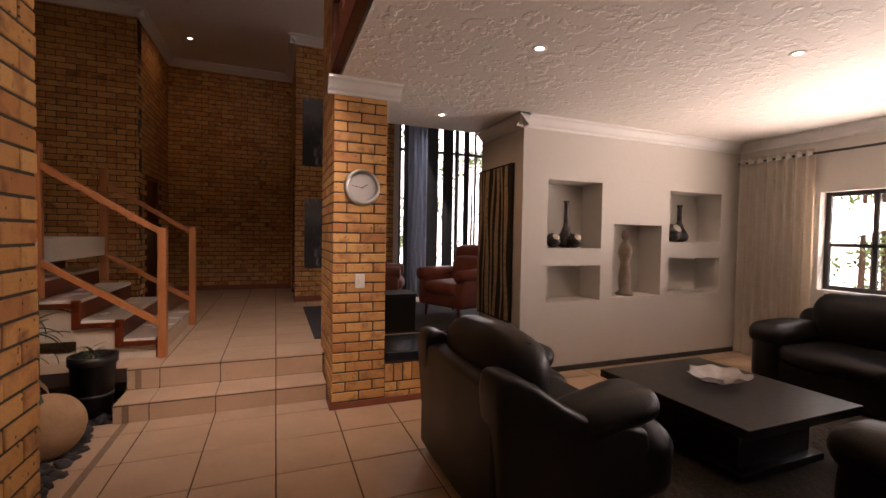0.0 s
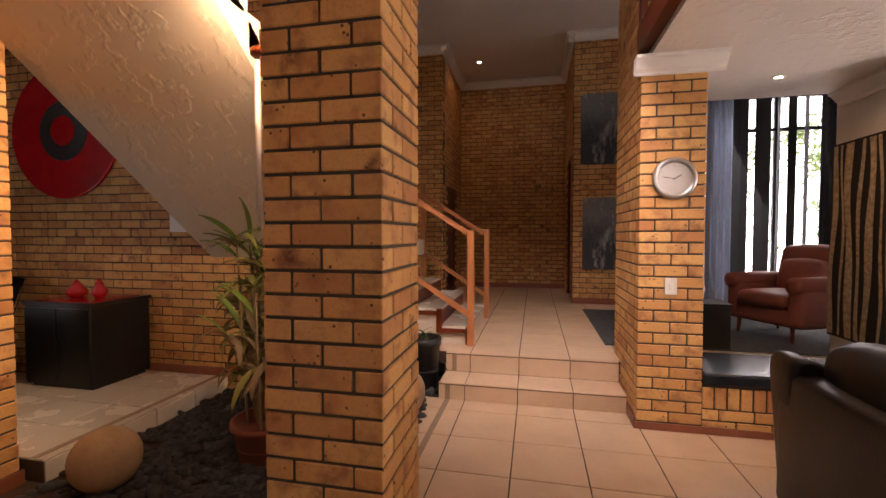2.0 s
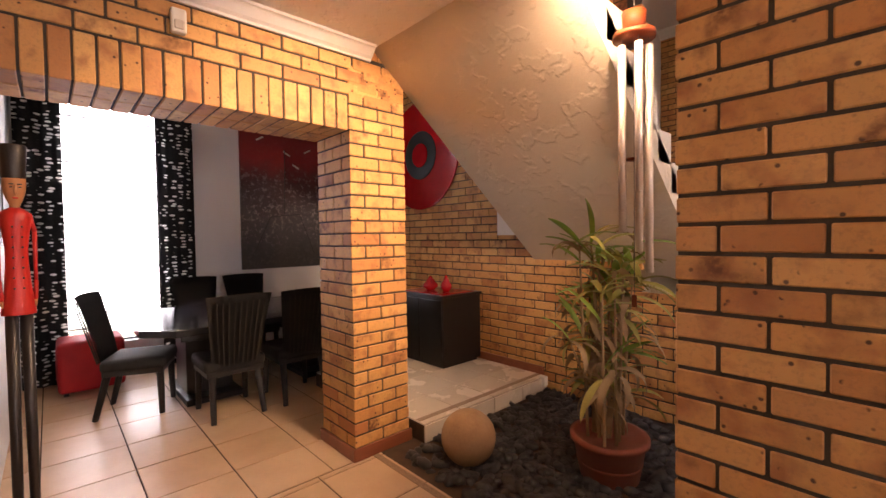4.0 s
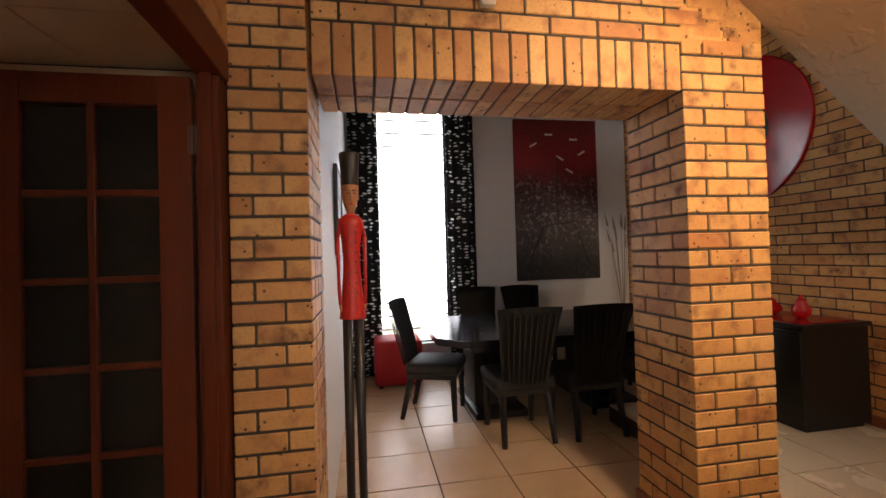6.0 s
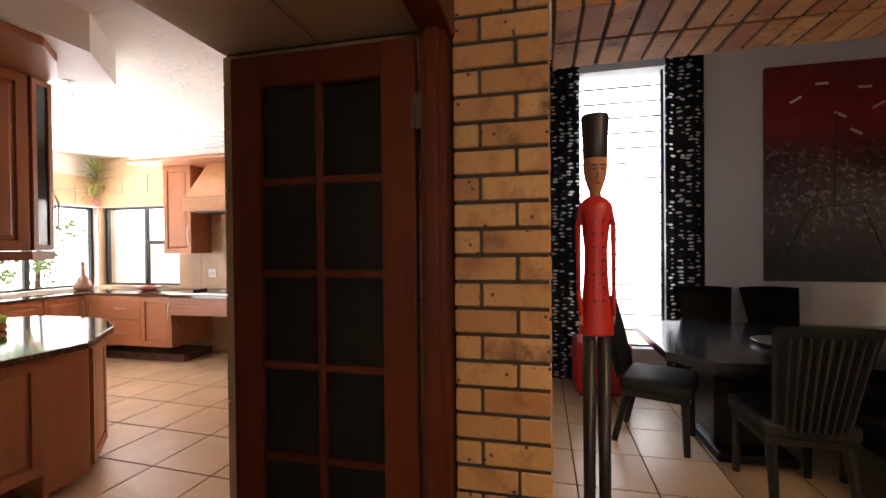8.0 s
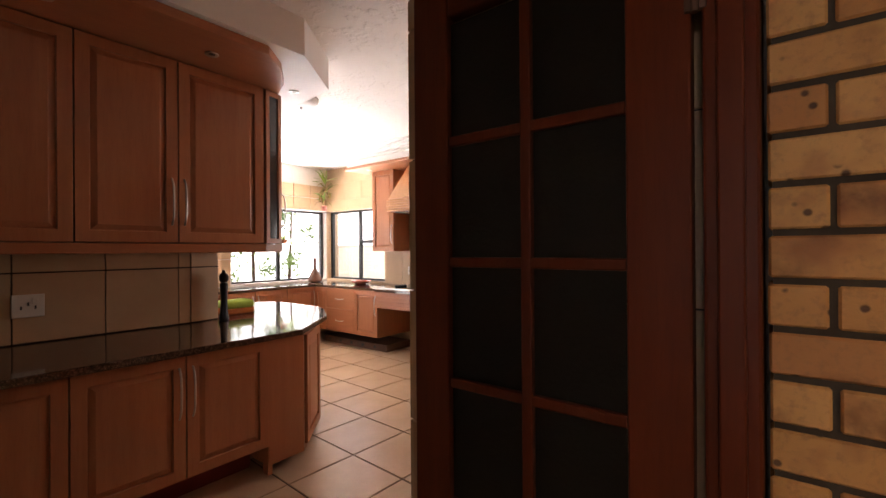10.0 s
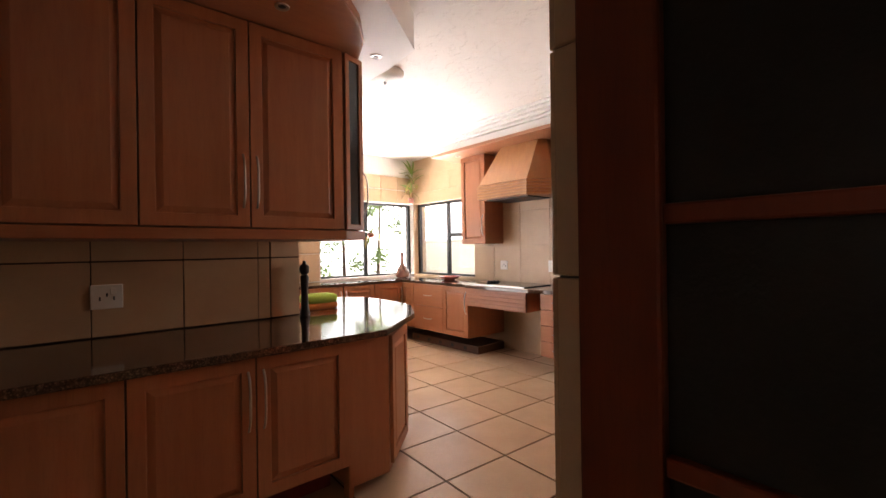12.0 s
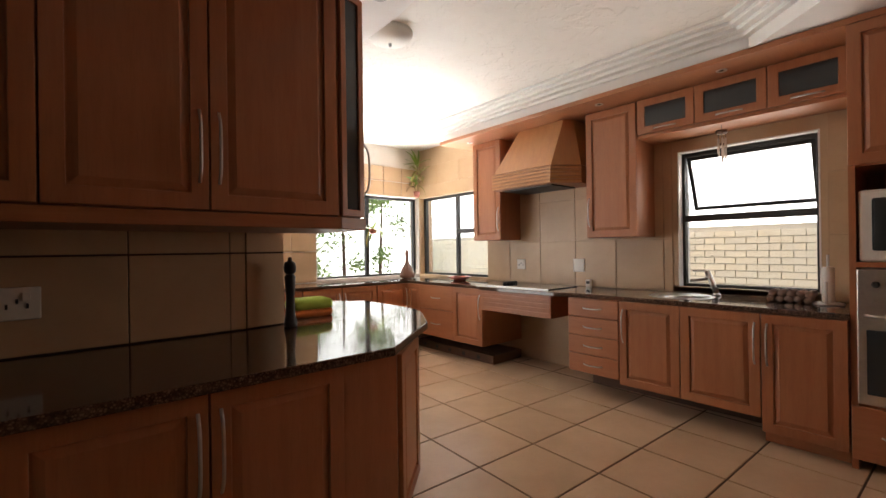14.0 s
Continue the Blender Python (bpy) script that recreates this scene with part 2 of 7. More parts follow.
def bm_frame(x0, x1, z0, z1, rail, y0, y1, bevel=0.003):
    """A flat rectangular frame in the plane of x and z, in one piece."""
    bm = bmesh.new()
    loops = [[bm.verts.new((x, y, z)) for x, z in ((x0 + i, z0 + i), (x1 - i, z0 + i), (x1 - i, z1 - i), (x0 + i, z1 - i))] for y in (y0, y1) for i in (0, rail)]
    for a, b in ((0, 1), (1, 3), (3, 2), (2, 0)):
        for k in range(4):
            bm.faces.new((loops[a][k], loops[a][(k + 1) % 4], loops[b][(k + 1) % 4], loops[b][k]))
    bmesh.ops.recalc_face_normals(bm, faces=bm.faces)
    sharp = [e for e in bm.edges if len(e.link_faces) == 2 and e.calc_face_angle() > 0.5]
    bmesh.ops.bevel(bm, geom=sharp, offset=bevel, segments=2, profile=0.5, affect="EDGES")
    return bm


def bm_tube(a, b, r, sides=12, r2=None):
    """A rod from a to b."""
    bm = bmesh.new()
    a, b = Vector(a), Vector(b)
    bmesh.ops.create_cone(bm, cap_ends=True, segments=sides, radius1=r, radius2=r if r2 is None else r2, depth=(b - a).length)
    m = Matrix.Translation((a + b) / 2) @ (b - a).to_track_quat("Z", "Y").to_matrix().to_4x4()
    bmesh.ops.transform(bm, matrix=m, verts=bm.verts)
    return bm


def bm_lathe(profile, sides=32, at=(0, 0, 0)):
    """A turned body from (radius, height) pairs."""
    bm = bmesh.new()
    rings = []
    for r, z in profile:
        rings.append([bm.verts.new((at[0] + r * math.cos(2 * math.pi * i / sides), at[1] + r * math.sin(2 * math.pi * i / sides), at[2] + z)) for i in range(sides)])
    for a, b in zip(rings, rings[1:]):
        for i in range(sides):
            bm.faces.new((a[i], a[(i + 1) % sides], b[(i + 1) % sides], b[i]))
    bm.faces.new(rings[0][::-1])
    bm.faces.new(rings[-1])
    return bm


def bm_prism(outline, z0, z1, bevel=0.0):
    """A plan outline raised from z0 to z1."""
    bm = bmesh.new()
    lo = [bm.verts.new((x, y, z0)) for x, y in outline]
    hi = [bm.verts.new((x, y, z1)) for x, y in outline]
    n = len(outline)
    bm.faces.new(lo[::-1])
    bm.faces.new(hi)
    for i in range(n):
        bm.faces.new((lo[i], lo[(i + 1) % n], hi[(i + 1) % n], hi[i]))
    bmesh.ops.recalc_face_normals(bm, faces=bm.faces)
    if bevel:
        bmesh.ops.bevel(bm, geom=bm.edges[:], offset=bevel, segments=2, profile=0.5, affect="EDGES")
    return bm


def moved(bm, m):
    bmesh.ops.transform(bm, matrix=m, verts=bm.verts)
    return bm


def soft_box(x0, x1, y0, y1, z0, z1, r, puff=0.0, cuts=4, lump=0.0):
    """A cushion: a box with broad rounded edges and swollen faces."""
    bm = bmesh.new()
    box(bm, x0, x1, y0, y1, z0, z1)
    bmesh.ops.bevel(bm, geom=bm.edges[:], offset=r, segments=4, profile=0.5, affect="EDGES")
    bmesh.ops.subdivide_edges(bm, edges=[e for e in bm.edges if e.calc_length() > 2 * r], cuts=cuts, use_grid_fill=True)
    c = Vector(((x0 + x1) / 2, (y0 + y1) / 2, (z0 + z1) / 2))
    h = Vector(((x1 - x0) / 2, (y1 - y0) / 2, (z1 - z0) / 2))
    for v in bm.verts:
        d = v.co - c
        u = [d[i] / h[i] for i in range(3)]
        for i in range(3):
            j, k = (i + 1) % 3, (i + 2) % 3
            d[i] *= 1 + puff / h[i] * max(0, 1 - u[j] ** 2) * max(0, 1 - u[k] ** 2)
        v.co = c + d
        if lump:
            v.co += noise.noise_vector(v.co * 5) * lump
    return bm


def link(name, bm, mat, smooth=False):
    me = bpy.data.meshes.new(name)
    bm.normal_update()
    bm.to_mesh(me)
    bm.free()
    me.materials.append(mat)
    if smooth:
        for p in me.polygons:
            p.use_smooth = True
    return new(name, me)


def part(name, bm, mat, parent, label="", smooth=False):
    """One mesh as a part of a thing or of a part."""
    ob = link(name, bm, mat, smooth)
    ob.parent = parent
    return tagged(ob, label) if label else ob


def thing(name, label, category, at=(0, 0, 0), turn=0.0, group="", kind=""):
    ob = new(name)
    ob.empty_display_size = 0.1
    ob.matrix_world = pose(*at, 0, 0, turn)
    return tagged(ob, label, category, group, kind)


def solid(name, bm, mat, label="", category="", smooth=False, kind="", group=""):
    return tagged(link(name, bm, mat, smooth), label, category, group, kind)


def structure(name, bm, mat, label):
    return solid(name, bm, mat, label, "", False, "structure")


def piece(name, me, parent, at, turn=0.0):
    ob = new(name, me)
    ob.parent = parent
    ob.matrix_basis = pose(*at, 0, 0, turn)
    return ob


MESHES = {}


def block_mesh(sx, sy, sz, mat, bevel=0.004):
    """A shared block, centred, with worn edges."""
    key = (round(sx, 3), round(sy, 3), round(sz, 3), mat.name)
    if key not in MESHES:
        bm = bm_box(-sx / 2, sx / 2, -sy / 2, sy / 2, -sz / 2, sz / 2, bevel, 1)
        me = bpy.data.meshes.new("block")
        bm.to_mesh(me)
        bm.free()
        me.materials.append(mat)
        MESHES[key] = me
    return MESHES[key]


def boxes_mesh(name, boxes, mat, parent=None, kind="stuff", label="", category=""):
    """Many boxes as one mesh."""
    verts, faces = [], []
    for x0, x1, y0, y1, z0, z1 in boxes:
        n = len(verts)
        verts += [(x, y, z) for x in (x0, x1) for y in (y0, y1) for z in (z0, z1)]
        faces += [tuple(n + i for i in f) for f in ((0, 1, 3, 2), (4, 6, 7, 5), (0, 4, 5, 1), (2, 3, 7, 6), (0, 2, 6, 4), (1, 5, 7, 3))]
    me = bpy.data.meshes.new(name)
    me.from_pydata(verts, [], faces)
    me.materials.append(mat)
    ob = new(name, me)
    ob.parent = parent
    return tagged(ob, label, category, "", kind)


COURSE, BL, BH, BD, J = 0.085, 0.222, 0.073, 0.106, 0.010


def brick(parent, x0, x1, y0, y1, z0, z1):
    """One brick as an object of its own."""
    w = random.uniform(-0.0015, 0.0015)
    piece("brick", block_mesh(x1 - x0, y1 - y0, z1 - z0, BRICK), parent, ((x0 + x1) / 2 + w, (y0 + y1) / 2 + w, (z0 + z1) / 2), random.choice((0, 180)) + random.uniform(-0.4, 0.4))


def pier_boxes(x0, y0, z0, z1, k=0):
    """The bricks of a pier two bricks square, course by course."""
    w = 2 * BL + J
    x1, y1 = x0 + w, y0 + w
    out, z = [], z0
    while z + BH <= z1 + 0.001:
        c = (z, z + BH)
        if k % 2:
            for a in (y0, y1 - BD):
                out += [(x0, x0 + BL, a, a + BD, *c), (x1 - BL, x1, a, a + BD, *c)]
            m = (y0 + y1) / 2
            for a in (x0, x1 - BD):
                out.append((a, a + BD, y0 + BD + J, y1 - BD - J, *c))
        else:
            for a in (x0, x1 - BD):
                out += [(a, a + BD, y0, y0 + BL, *c), (a, a + BD, y1 - BL, y1, *c)]
            for a in (y0, y1 - BD):
                out.append((x0 + BD + J, x1 - BD - J, a, a + BD, *c))
        z += COURSE
        k += 1
    return out


def run_boxes(axis, u0, u1, w0, w1, z0, z1, phase=0, skip=None):
    """Stretcher courses of a wall along axis from u0 to u1, between w0 and w1 across it."""
    out, z, k = [], z0, phase
    while z + BH <= z1 + 0.001:
        u = u0 - (BL + J) / 2 * (k % 2)
        while u < u1 - 0.02:
            a, b = max(u, u0), min(u + BL, u1)
            if b - a > 0.02 and not (skip and skip((a + b) / 2, z + BH / 2)):
                out.append((a, b, w0, w1, z, z + BH) if axis == "x" else (w0, w1, a, b, z, z + BH))
            u += BL + J
        z += COURSE
        k += 1
    return out


# floors
def floor_tiles(name, x0, x1, y0, y1, z, size, ox, oy, near, label, turn=0.0, clip=None, cut=None):
    """A tiled floor: a grout bed with tiles, those inside near as single pieces."""
    bed = structure(name, bm_box(x0, x1, y0, y1, z - 0.12, z - 0.005), GROUT, label)
    gap, rest = 0.0115 if turn else 0.009, []
    c, s = math.cos(radians(turn)), math.sin(radians(turn))
    reach = int(14 / size)
    count = 0
    for i in range(-reach, reach):
        for j in range(-reach, reach):
            lx, ly = (i + 0.5) * size, (j + 0.5) * size
            px, py = ox + lx * c - ly * s, oy + lx * s + ly * c
            h = size * 0.71 if turn else size / 2
            if turn:
                if not (x0 - h < px < x1 + h and y0 - h < py < y1 + h) or (clip and not clip(px, py)):
                    continue
                if px - h < x0 or px + h > x1 or py - h < y0 or py + h > y1:
                    rest.append((i, j))
                    continue
                if near(px, py) and count < 300:
                    piece("tile", block_mesh(size - gap, size - gap, 0.012, TILE, 0.002), bed, (px, py, z - 0.006), turn)
                    count += 1
                else:
                    rest.append((i, j))
            else:
                a0, a1, b0, b1 = max(px - h, x0), min(px + h, x1), max(py - h, y0), min(py + h, y1)
                if a1 - a0 < 0.02 or b1 - b0 < 0.02 or (clip and not clip(px, py)):
                    continue
                if cut:
                    b1 = cut(px, b1)
                    if b1 - b0 < 0.02:
                        continue
                full = a1 - a0 > size - 0.001 and b1 - b0 > size - 0.001
                if full and near(px, py) and count < 300:
                    piece("tile", block_mesh(size - gap, size - gap, 0.012, TILE, 0.002), bed, (px, py, z - 0.006))
                    count += 1
                else:
                    rest.append((a0 + gap / 2, a1 - gap / 2, b0 + gap / 2, b1 - gap / 2, z - 0.012, z))
    if turn:
        bm = bmesh.new()
        for i, j in rest:
            q = []
            for u, v in ((0, 0), (1, 0), (1, 1), (0, 1)):
                lx, ly = (i + u) * size + (gap / 2 if u == 0 else -gap / 2), (j + v) * size + (gap / 2 if v == 0 else -gap / 2)
                q.append(bm.verts.new((ox + lx * c - ly * s, oy + lx * s + ly * c, z)))
            bm.faces.new(q)
        for co, no in (((x0, 0, 0), (-1, 0, 0)), ((x1, 0, 0), (1, 0, 0)), ((0, y0, 0), (0, -1, 0)), ((0, y1, 0), (0, 1, 0))):
            bmesh.ops.bisect_plane(bm, geom=bm.verts[:] + bm.edges[:] + bm.faces[:], plane_co=co, plane_no=no, clear_outer=True)
        ob = part("cut_tiles", bm, TILES, bed)
        tagged(ob, kind="stuff")
    elif rest:
        boxes_mesh("cut_tiles", rest, TILES, bed)
    return bed


TS = 0.464
TX, TY = -0.562, 4.013
GARDEN = (-2.93, -0.80, 2.27, 4.0)


def hall_clip(x, y):
    return not (x < -0.8 and y > 2.27)


hall_floor = floor_tiles("floor_hall", -2.93, 6.2, -0.15, 4.25, 0.0, TS, TX, TY, lambda x, y: x < 1.9, "cream ceramic floor tiles with brown grout in the hall and lounge", clip=hall_clip, cut=lambda x, b: min(b, 2.2) if x < -0.8 else b)
dining_floor = floor_tiles("floor_dining", -7.3, -2.935, -0.1, 4.9, 0.0, TS, -3.84, 0.875, lambda x, y: y < 3.2, "cream ceramic floor tiles in the dining room")
kitchen_floor = floor_tiles("floor_kitchen", -6.9, -0.9, -6.6, -0.155, 0.0, 0.489, -4.463, -2.846, lambda x, y: x < -2.2 and y > -5.0, "cream ceramic floor tiles in the kitchen", -3)
passage_floor = floor_tiles("floor_passage", -3.2, 6.2, 4.60, 9.9, 0.33, TS, TX, 4.58, lambda x, y: -1 < x < 0.9, "cream ceramic floor tiles of the raised passage")

# two tiled steps up to the passage
# dark tone that paints in the shadow gap below each tread
EDGE = mottled("step_edge", (0.1, 0.06, 0.035), (0.14, 0.08, 0.05), 9, (0.5, 0.6))
for k, (ya, yb, z) in enumerate(((4.22, 4.56, 0.15), (4.56, 4.60, 0.33))):
    step = structure("step_%d" % (k + 1), bm_box(-0.80, 0.79, ya + 0.012, yb, 0.0, z - 0.012), GROUT, "tiled step with a cream tread and riser")
    xs = [-0.80] + [TX + TS * i for i in range(-1, 4) if -0.79 < TX + TS * i < 0.78] + [0.79]
    for a, b in zip(xs, xs[1:]):
        if b - a < 0.03:
            continue
        piece("tile", block_mesh(b - a - 0.008, yb - ya - 0.004, 0.012, TILE, 0.002), step, ((a + b) / 2, (ya + yb) / 2, z - 0.006))
        zr = 0.0 if k == 0 else 0.15
        piece("riser_tile", block_mesh(b - a - 0.008, 0.012, z - zr - 0.014, TILE, 0.002), step, ((a + b) / 2, ya + 0.006, (z + zr - 0.014) / 2 + 0.001))
    part("nosing", bm_box(-0.798, 0.788, ya - 0.004, ya + 0.001, z - 0.017, z - 0.008), EDGE, step, "dark strip standing in for the shadow gap below the tread")
    piece("mosaic_strip", block_mesh(0.045, 0.006, z - zr - 0.02, MOSAIC, 0.001), step, (-0.715, ya - 0.002, (z + zr - 0.014) / 2))
structure("step_fill", bm_box(-0.80, 0.79, 4.60, 4.62, 0.0, 0.2), GROUT, "fill under the passage edge")


# brick piers and walls
def pier(name, x0, y0, z0, z1, upper, label, k=1):
    core = structure(name, bm_box(x0 + 0.006, x0 + 0.448, y0 + 0.006, y0 + 0.448, 0.0, upper), MORTAR, label)
    for b in pier_boxes(x0, y0, z0, z1, k):
        brick(core, *b)
    if upper > z1 + 0.1:
        boxes_mesh("upper_bricks", pier_boxes(x0, y0, z0 + COURSE * math.ceil((z1 - z0) / COURSE), upper), BRICKS, core)
    return core


pier("brick_pier_1", -0.918, 1.876, -0.0075, 2.85, 4.75, "freestanding yellow-brown face brick pier with dark joints")
pier("brick_pier_2", -3.384, 1.962, -0.002, 2.68, 2.70, "brick pier beside the dining room opening")

# wall end with the clock
wall_b = structure("wall_clock", bm_box(0.81, 1.25, 3.977, 4.9, 0.0, 4.75), MORTAR, "face brick wall end with a wall clock and a light switch")
for b in run_boxes("x", 0.804, 1.256, 3.97, 4.076, 0.06, 2.6):
    brick(wall_b, *b)
side = run_boxes("y", 4.086, 4.9, 0.804, 0.86, 0.06, 4.75, 1)
for b in side[:110]:
    brick(wall_b, *b)
boxes_mesh("upper_bricks", side[110:] + run_boxes("x", 0.804, 1.256, 3.97, 4.076, 2.61, 4.75), BRICKS, wall_b)

# low brick wall under the lounge bench
low = structure("wall_low", bm_box(1.257, 2.79, 3.98, 4.30, 0.0, 0.36), MORTAR, "low face brick wall under the black bench top")
for b in run_boxes("x", 1.262, 2.79, 3.97, 4.05, 0.02, 0.18):
    brick(low, *b)
for i in range(18):
    a = 1.262 + i * 0.085
    brick(low, a, a + 0.073, 3.97, 4.05, 0.19, 0.345)

# dining room wall with its square opening
arch = structure("wall_arch", bm_box(-3.378, -2.936, 0.26, 1.962, 2.202, 3.05), MORTAR, "face brick wall over the dining room opening")
for i in range(20):
    a = 0.258 + i * 0.0852
    for x in (-2.93 - BL, -2.93 - 2 * BL - J):
        brick(arch, x, x + BL, a, a + 0.075, 2.196, 2.196 + BL)
for b in run_boxes("y", 0.258, 2.414, -3.036, -2.93, 2.196 + BL + 0.012, 2.70, 1) + run_boxes("y", 1.968, 2.414, -3.036, -2.93, 2.70, 2.8):
    brick(arch, *b)
boxes_mesh("back_bricks", run_boxes("y", 0.258, 2.414, -3.384, -3.278, 2.196 + BL + 0.012, 3.4), BRICKS, arch)
pier_l = structure("brick_pier_3", bm_box(-3.378, -2.936, -0.060, 0.233, 0.0, 2.96), MORTAR, "brick jamb between the kitchen door and the dining room opening")
z, k = 0.01, 0
while z + BH < 2.78:
    cuts = (-0.066, 0.026, 0.239) if k % 2 else (-0.066, 0.140, 0.239)
    for a, b in zip(cuts, cuts[1:]):
        brick(pier_l, -3.036, -2.93, a, b - J + (J if b == 0.239 else 0), z, z + BH)
    for a, b in (((-3.384, -3.162), (-3.152, -3.046)) if k % 2 else ((-3.384, -3.278), (-3.268, -3.046))):
        brick(pier_l, a, b, 0.133, 0.239, z, z + BH)
    z += COURSE
    k += 1


# walls of far brick, the bricks joined
def brick_wall(name, axis, u0, u1, w, sign, z0, z1, label, thick=0.2, skip=None, openings=()):
    """A brick-faced wall along axis at w, whose face looks to sign across it. openings: (u0, u1, z0, z1)."""
    lo, hi = (w - thick, w - 0.006) if sign > 0 else (w + 0.006, w + thick)
    cells, us = [], sorted({u0, u1, *[o[0] for o in openings], *[o[1] for o in openings]})
    for a, b in zip(us, us[1:]):
        zs = [z0]
        for o in openings:
            if o[0] <= a and o[1] >= b:
                zs += [o[2], o[3]]
        zs.append(z1)
        for c, d in zip(zs[::2], zs[1::2]):
            if d - c > 0.01:
                cells.append((a, b, lo, hi, c, d) if axis == "x" else (lo, hi, a, b, c, d))
    bm = bmesh.new()
    for c in cells:
        box(bm, *c)
    wall = structure(name, bm, MORTAR, label)

    def hole(u, z):
        return any(o[0] < u < o[1] and o[2] < z < o[3] for o in openings) or bool(skip and skip(u, z))
    f = (w - 0.05, w) if sign > 0 else (w, w + 0.05)
    rows = run_boxes(axis, u0, u1, *f, z0 + 0.012, z1, 0, hole)
    for b in rows[:300]:
        brick(wall, *b)
    if len(rows) > 300:
        boxes_mesh("bricks", rows[300:], BRICKS, wall)
    return wall


brick_wall("wall_garden_back", "x", -4.9, -1.2, 4.0, -1, 0.0, 4.75, "face brick wall behind the indoor garden", 0.15, openings=((-1.95, -1.2, 1.0, 4.75),))
brick_wall("wall_stair_back", "x", -3.2, -1.55, 7.9, -1, 0.33, 4.75, "face brick wall beside the stairs")
brick_wall("wall_passage_left", "y", 7.92, 9.85, -1.55, 1, 0.33, 4.75, "face brick wall of the passage with a dark door", openings=((8.35, 9.2, 0.33, 2.4),))
brick_wall("wall_passage_end", "x", -1.80, 0.90, 9.85, -1, 0.33, 4.75, "face brick wall closing the passage")
brick_wall("wall_passage_right", "y", 7.92, 9.85, 0.66, -1, 0.33, 4.75, "face brick wall of the passage with a dark doorway", openings=((8.3, 9.2, 0.33, 2.9),))
brick_wall("wall_pictures", "x", 0.66, 2.35, 7.9, -1, 0.33, 4.75, "face brick wall with two framed pictures")

# plain walls
structure("wall_stair_left", bm_box(-3.4, -3.2, 4.16, 8.1, 0.0, 4.75), WHITE_WALL, "plain wall at the far side of the stairs")
structure("wall_lounge_window_1", bm_box(2.35, 2.45, 7.9, 8.1, 0.33, 4.75), WHITE_WALL, "narrow wall beside the tall lounge window")
structure("wall_lounge_window_2", bm_box(5.2, 6.4, 7.9, 8.1, 0.33, 4.75), WHITE_WALL, "wall beside the tall lounge window")
structure("wall_lounge_window_3", bm_box(2.45, 5.2, 7.9, 8.1, 3.6, 4.75), WHITE_WALL, "wall over the tall lounge window")
structure("wall_lounge_right", bm_box(6.2, 6.4, 4.25, 7.9, 0.0, 4.75), WHITE_WALL, "lounge side wall")

# lounge wall with niches
def wall_with_holes(name, axis, u0, u1, w0, w1, z0, z1, holes, mat, label):
    """A wall along axis from u0 to u1, between w0 and w1 across, with openings (u0, u1, z0, z1) right through it."""
    us = sorted({u0, u1, *[h[0] for h in holes], *[h[1] for h in holes]})
    zs = sorted({z0, z1, *[h[2] for h in holes], *[h[3] for h in holes]})
    bm = bmesh.new()
    grid = {}

    def solid_cell(i, j):
        if not (0 <= i < len(us) - 1 and 0 <= j < len(zs) - 1):
            return False
        u, z = (us[i] + us[i + 1]) / 2, (zs[j] + zs[j + 1]) / 2
        return not any(h[0] < u < h[1] and h[2] < z < h[3] for h in holes)

    def v(i, j, k):
        if (i, j, k) not in grid:
            w = (w0, w1)[k]
            grid[i, j, k] = bm.verts.new((us[i], w, zs[j]) if axis == "x" else (w, us[i], zs[j]))
        return grid[i, j, k]
    for i in range(len(us) - 1):
        for j in range(len(zs) - 1):
            if not solid_cell(i, j):
                continue
            bm.faces.new((v(i, j, 0), v(i + 1, j, 0), v(i + 1, j + 1, 0), v(i, j + 1, 0)))
            bm.faces.new((v(i, j, 1), v(i, j + 1, 1), v(i + 1, j + 1, 1), v(i + 1, j, 1)))
            for di, dj, a, b in ((-1, 0, (0, 0), (0, 1)), (1, 0, (1, 0), (1, 1)), (0, -1, (0, 0), (1, 0)), (0, 1, (0, 1), (1, 1))):
                if not solid_cell(i + di, j + dj):
                    bm.faces.new((v(i + a[0], j + a[1], 0), v(i + b[0], j + b[1], 0), v(i + b[0], j + b[1], 1), v(i + a[0], j + a[1], 1)))
    bmesh.ops.recalc_face_normals(bm, faces=bm.faces)
    return structure(name, bm, mat, label)


NICHES = ((3.11, 3.85, 1.375, 2.125), (3.11, 3.85, 0.775, 1.18), (4.034, 4.78, 0.80, 1.66), (4.908, 5.82, 1.46, 2.095), (4.908, 5.82, 0.80, 1.262))
wall_with_holes("wall_niches", "x", 2.79, 6.15, 4.23, 4.58, 0.0, 2.77, NICHES, WHITE_WALL, "off-white lounge wall with five recessed niches")
structure("wall_niche_back", bm_box(2.79, 6.2, 4.583, 5.22, 0.0, 2.77), WHITE_WALL, "back of the niche wall")
wall_with_holes("wall_living_window", "y", -2.6, 4.9, 6.15, 6.40, 0.0, 2.9, ((0.6, 3.3, 0.95, 2.06),), WHITE_WALL, "off-white living room wall with a wide window")
structure("wall_living_back", bm_box(-1.2, 6.4, -2.8, -2.6, 0.0, 2.9), WHITE_WALL, "plain wall behind the living room")
structure("floor_living", bm_box(-1.1, 6.2, -2.6, -0.155, -0.12, -0.003), TILES, "cream tiles of the rear of the living room")
structure("wall_living_side", bm_box(-1.25, -1.1, -2.6, -0.155, 0.0, 2.9), WHITE_WALL, "plain wall between the living room and the kitchen")

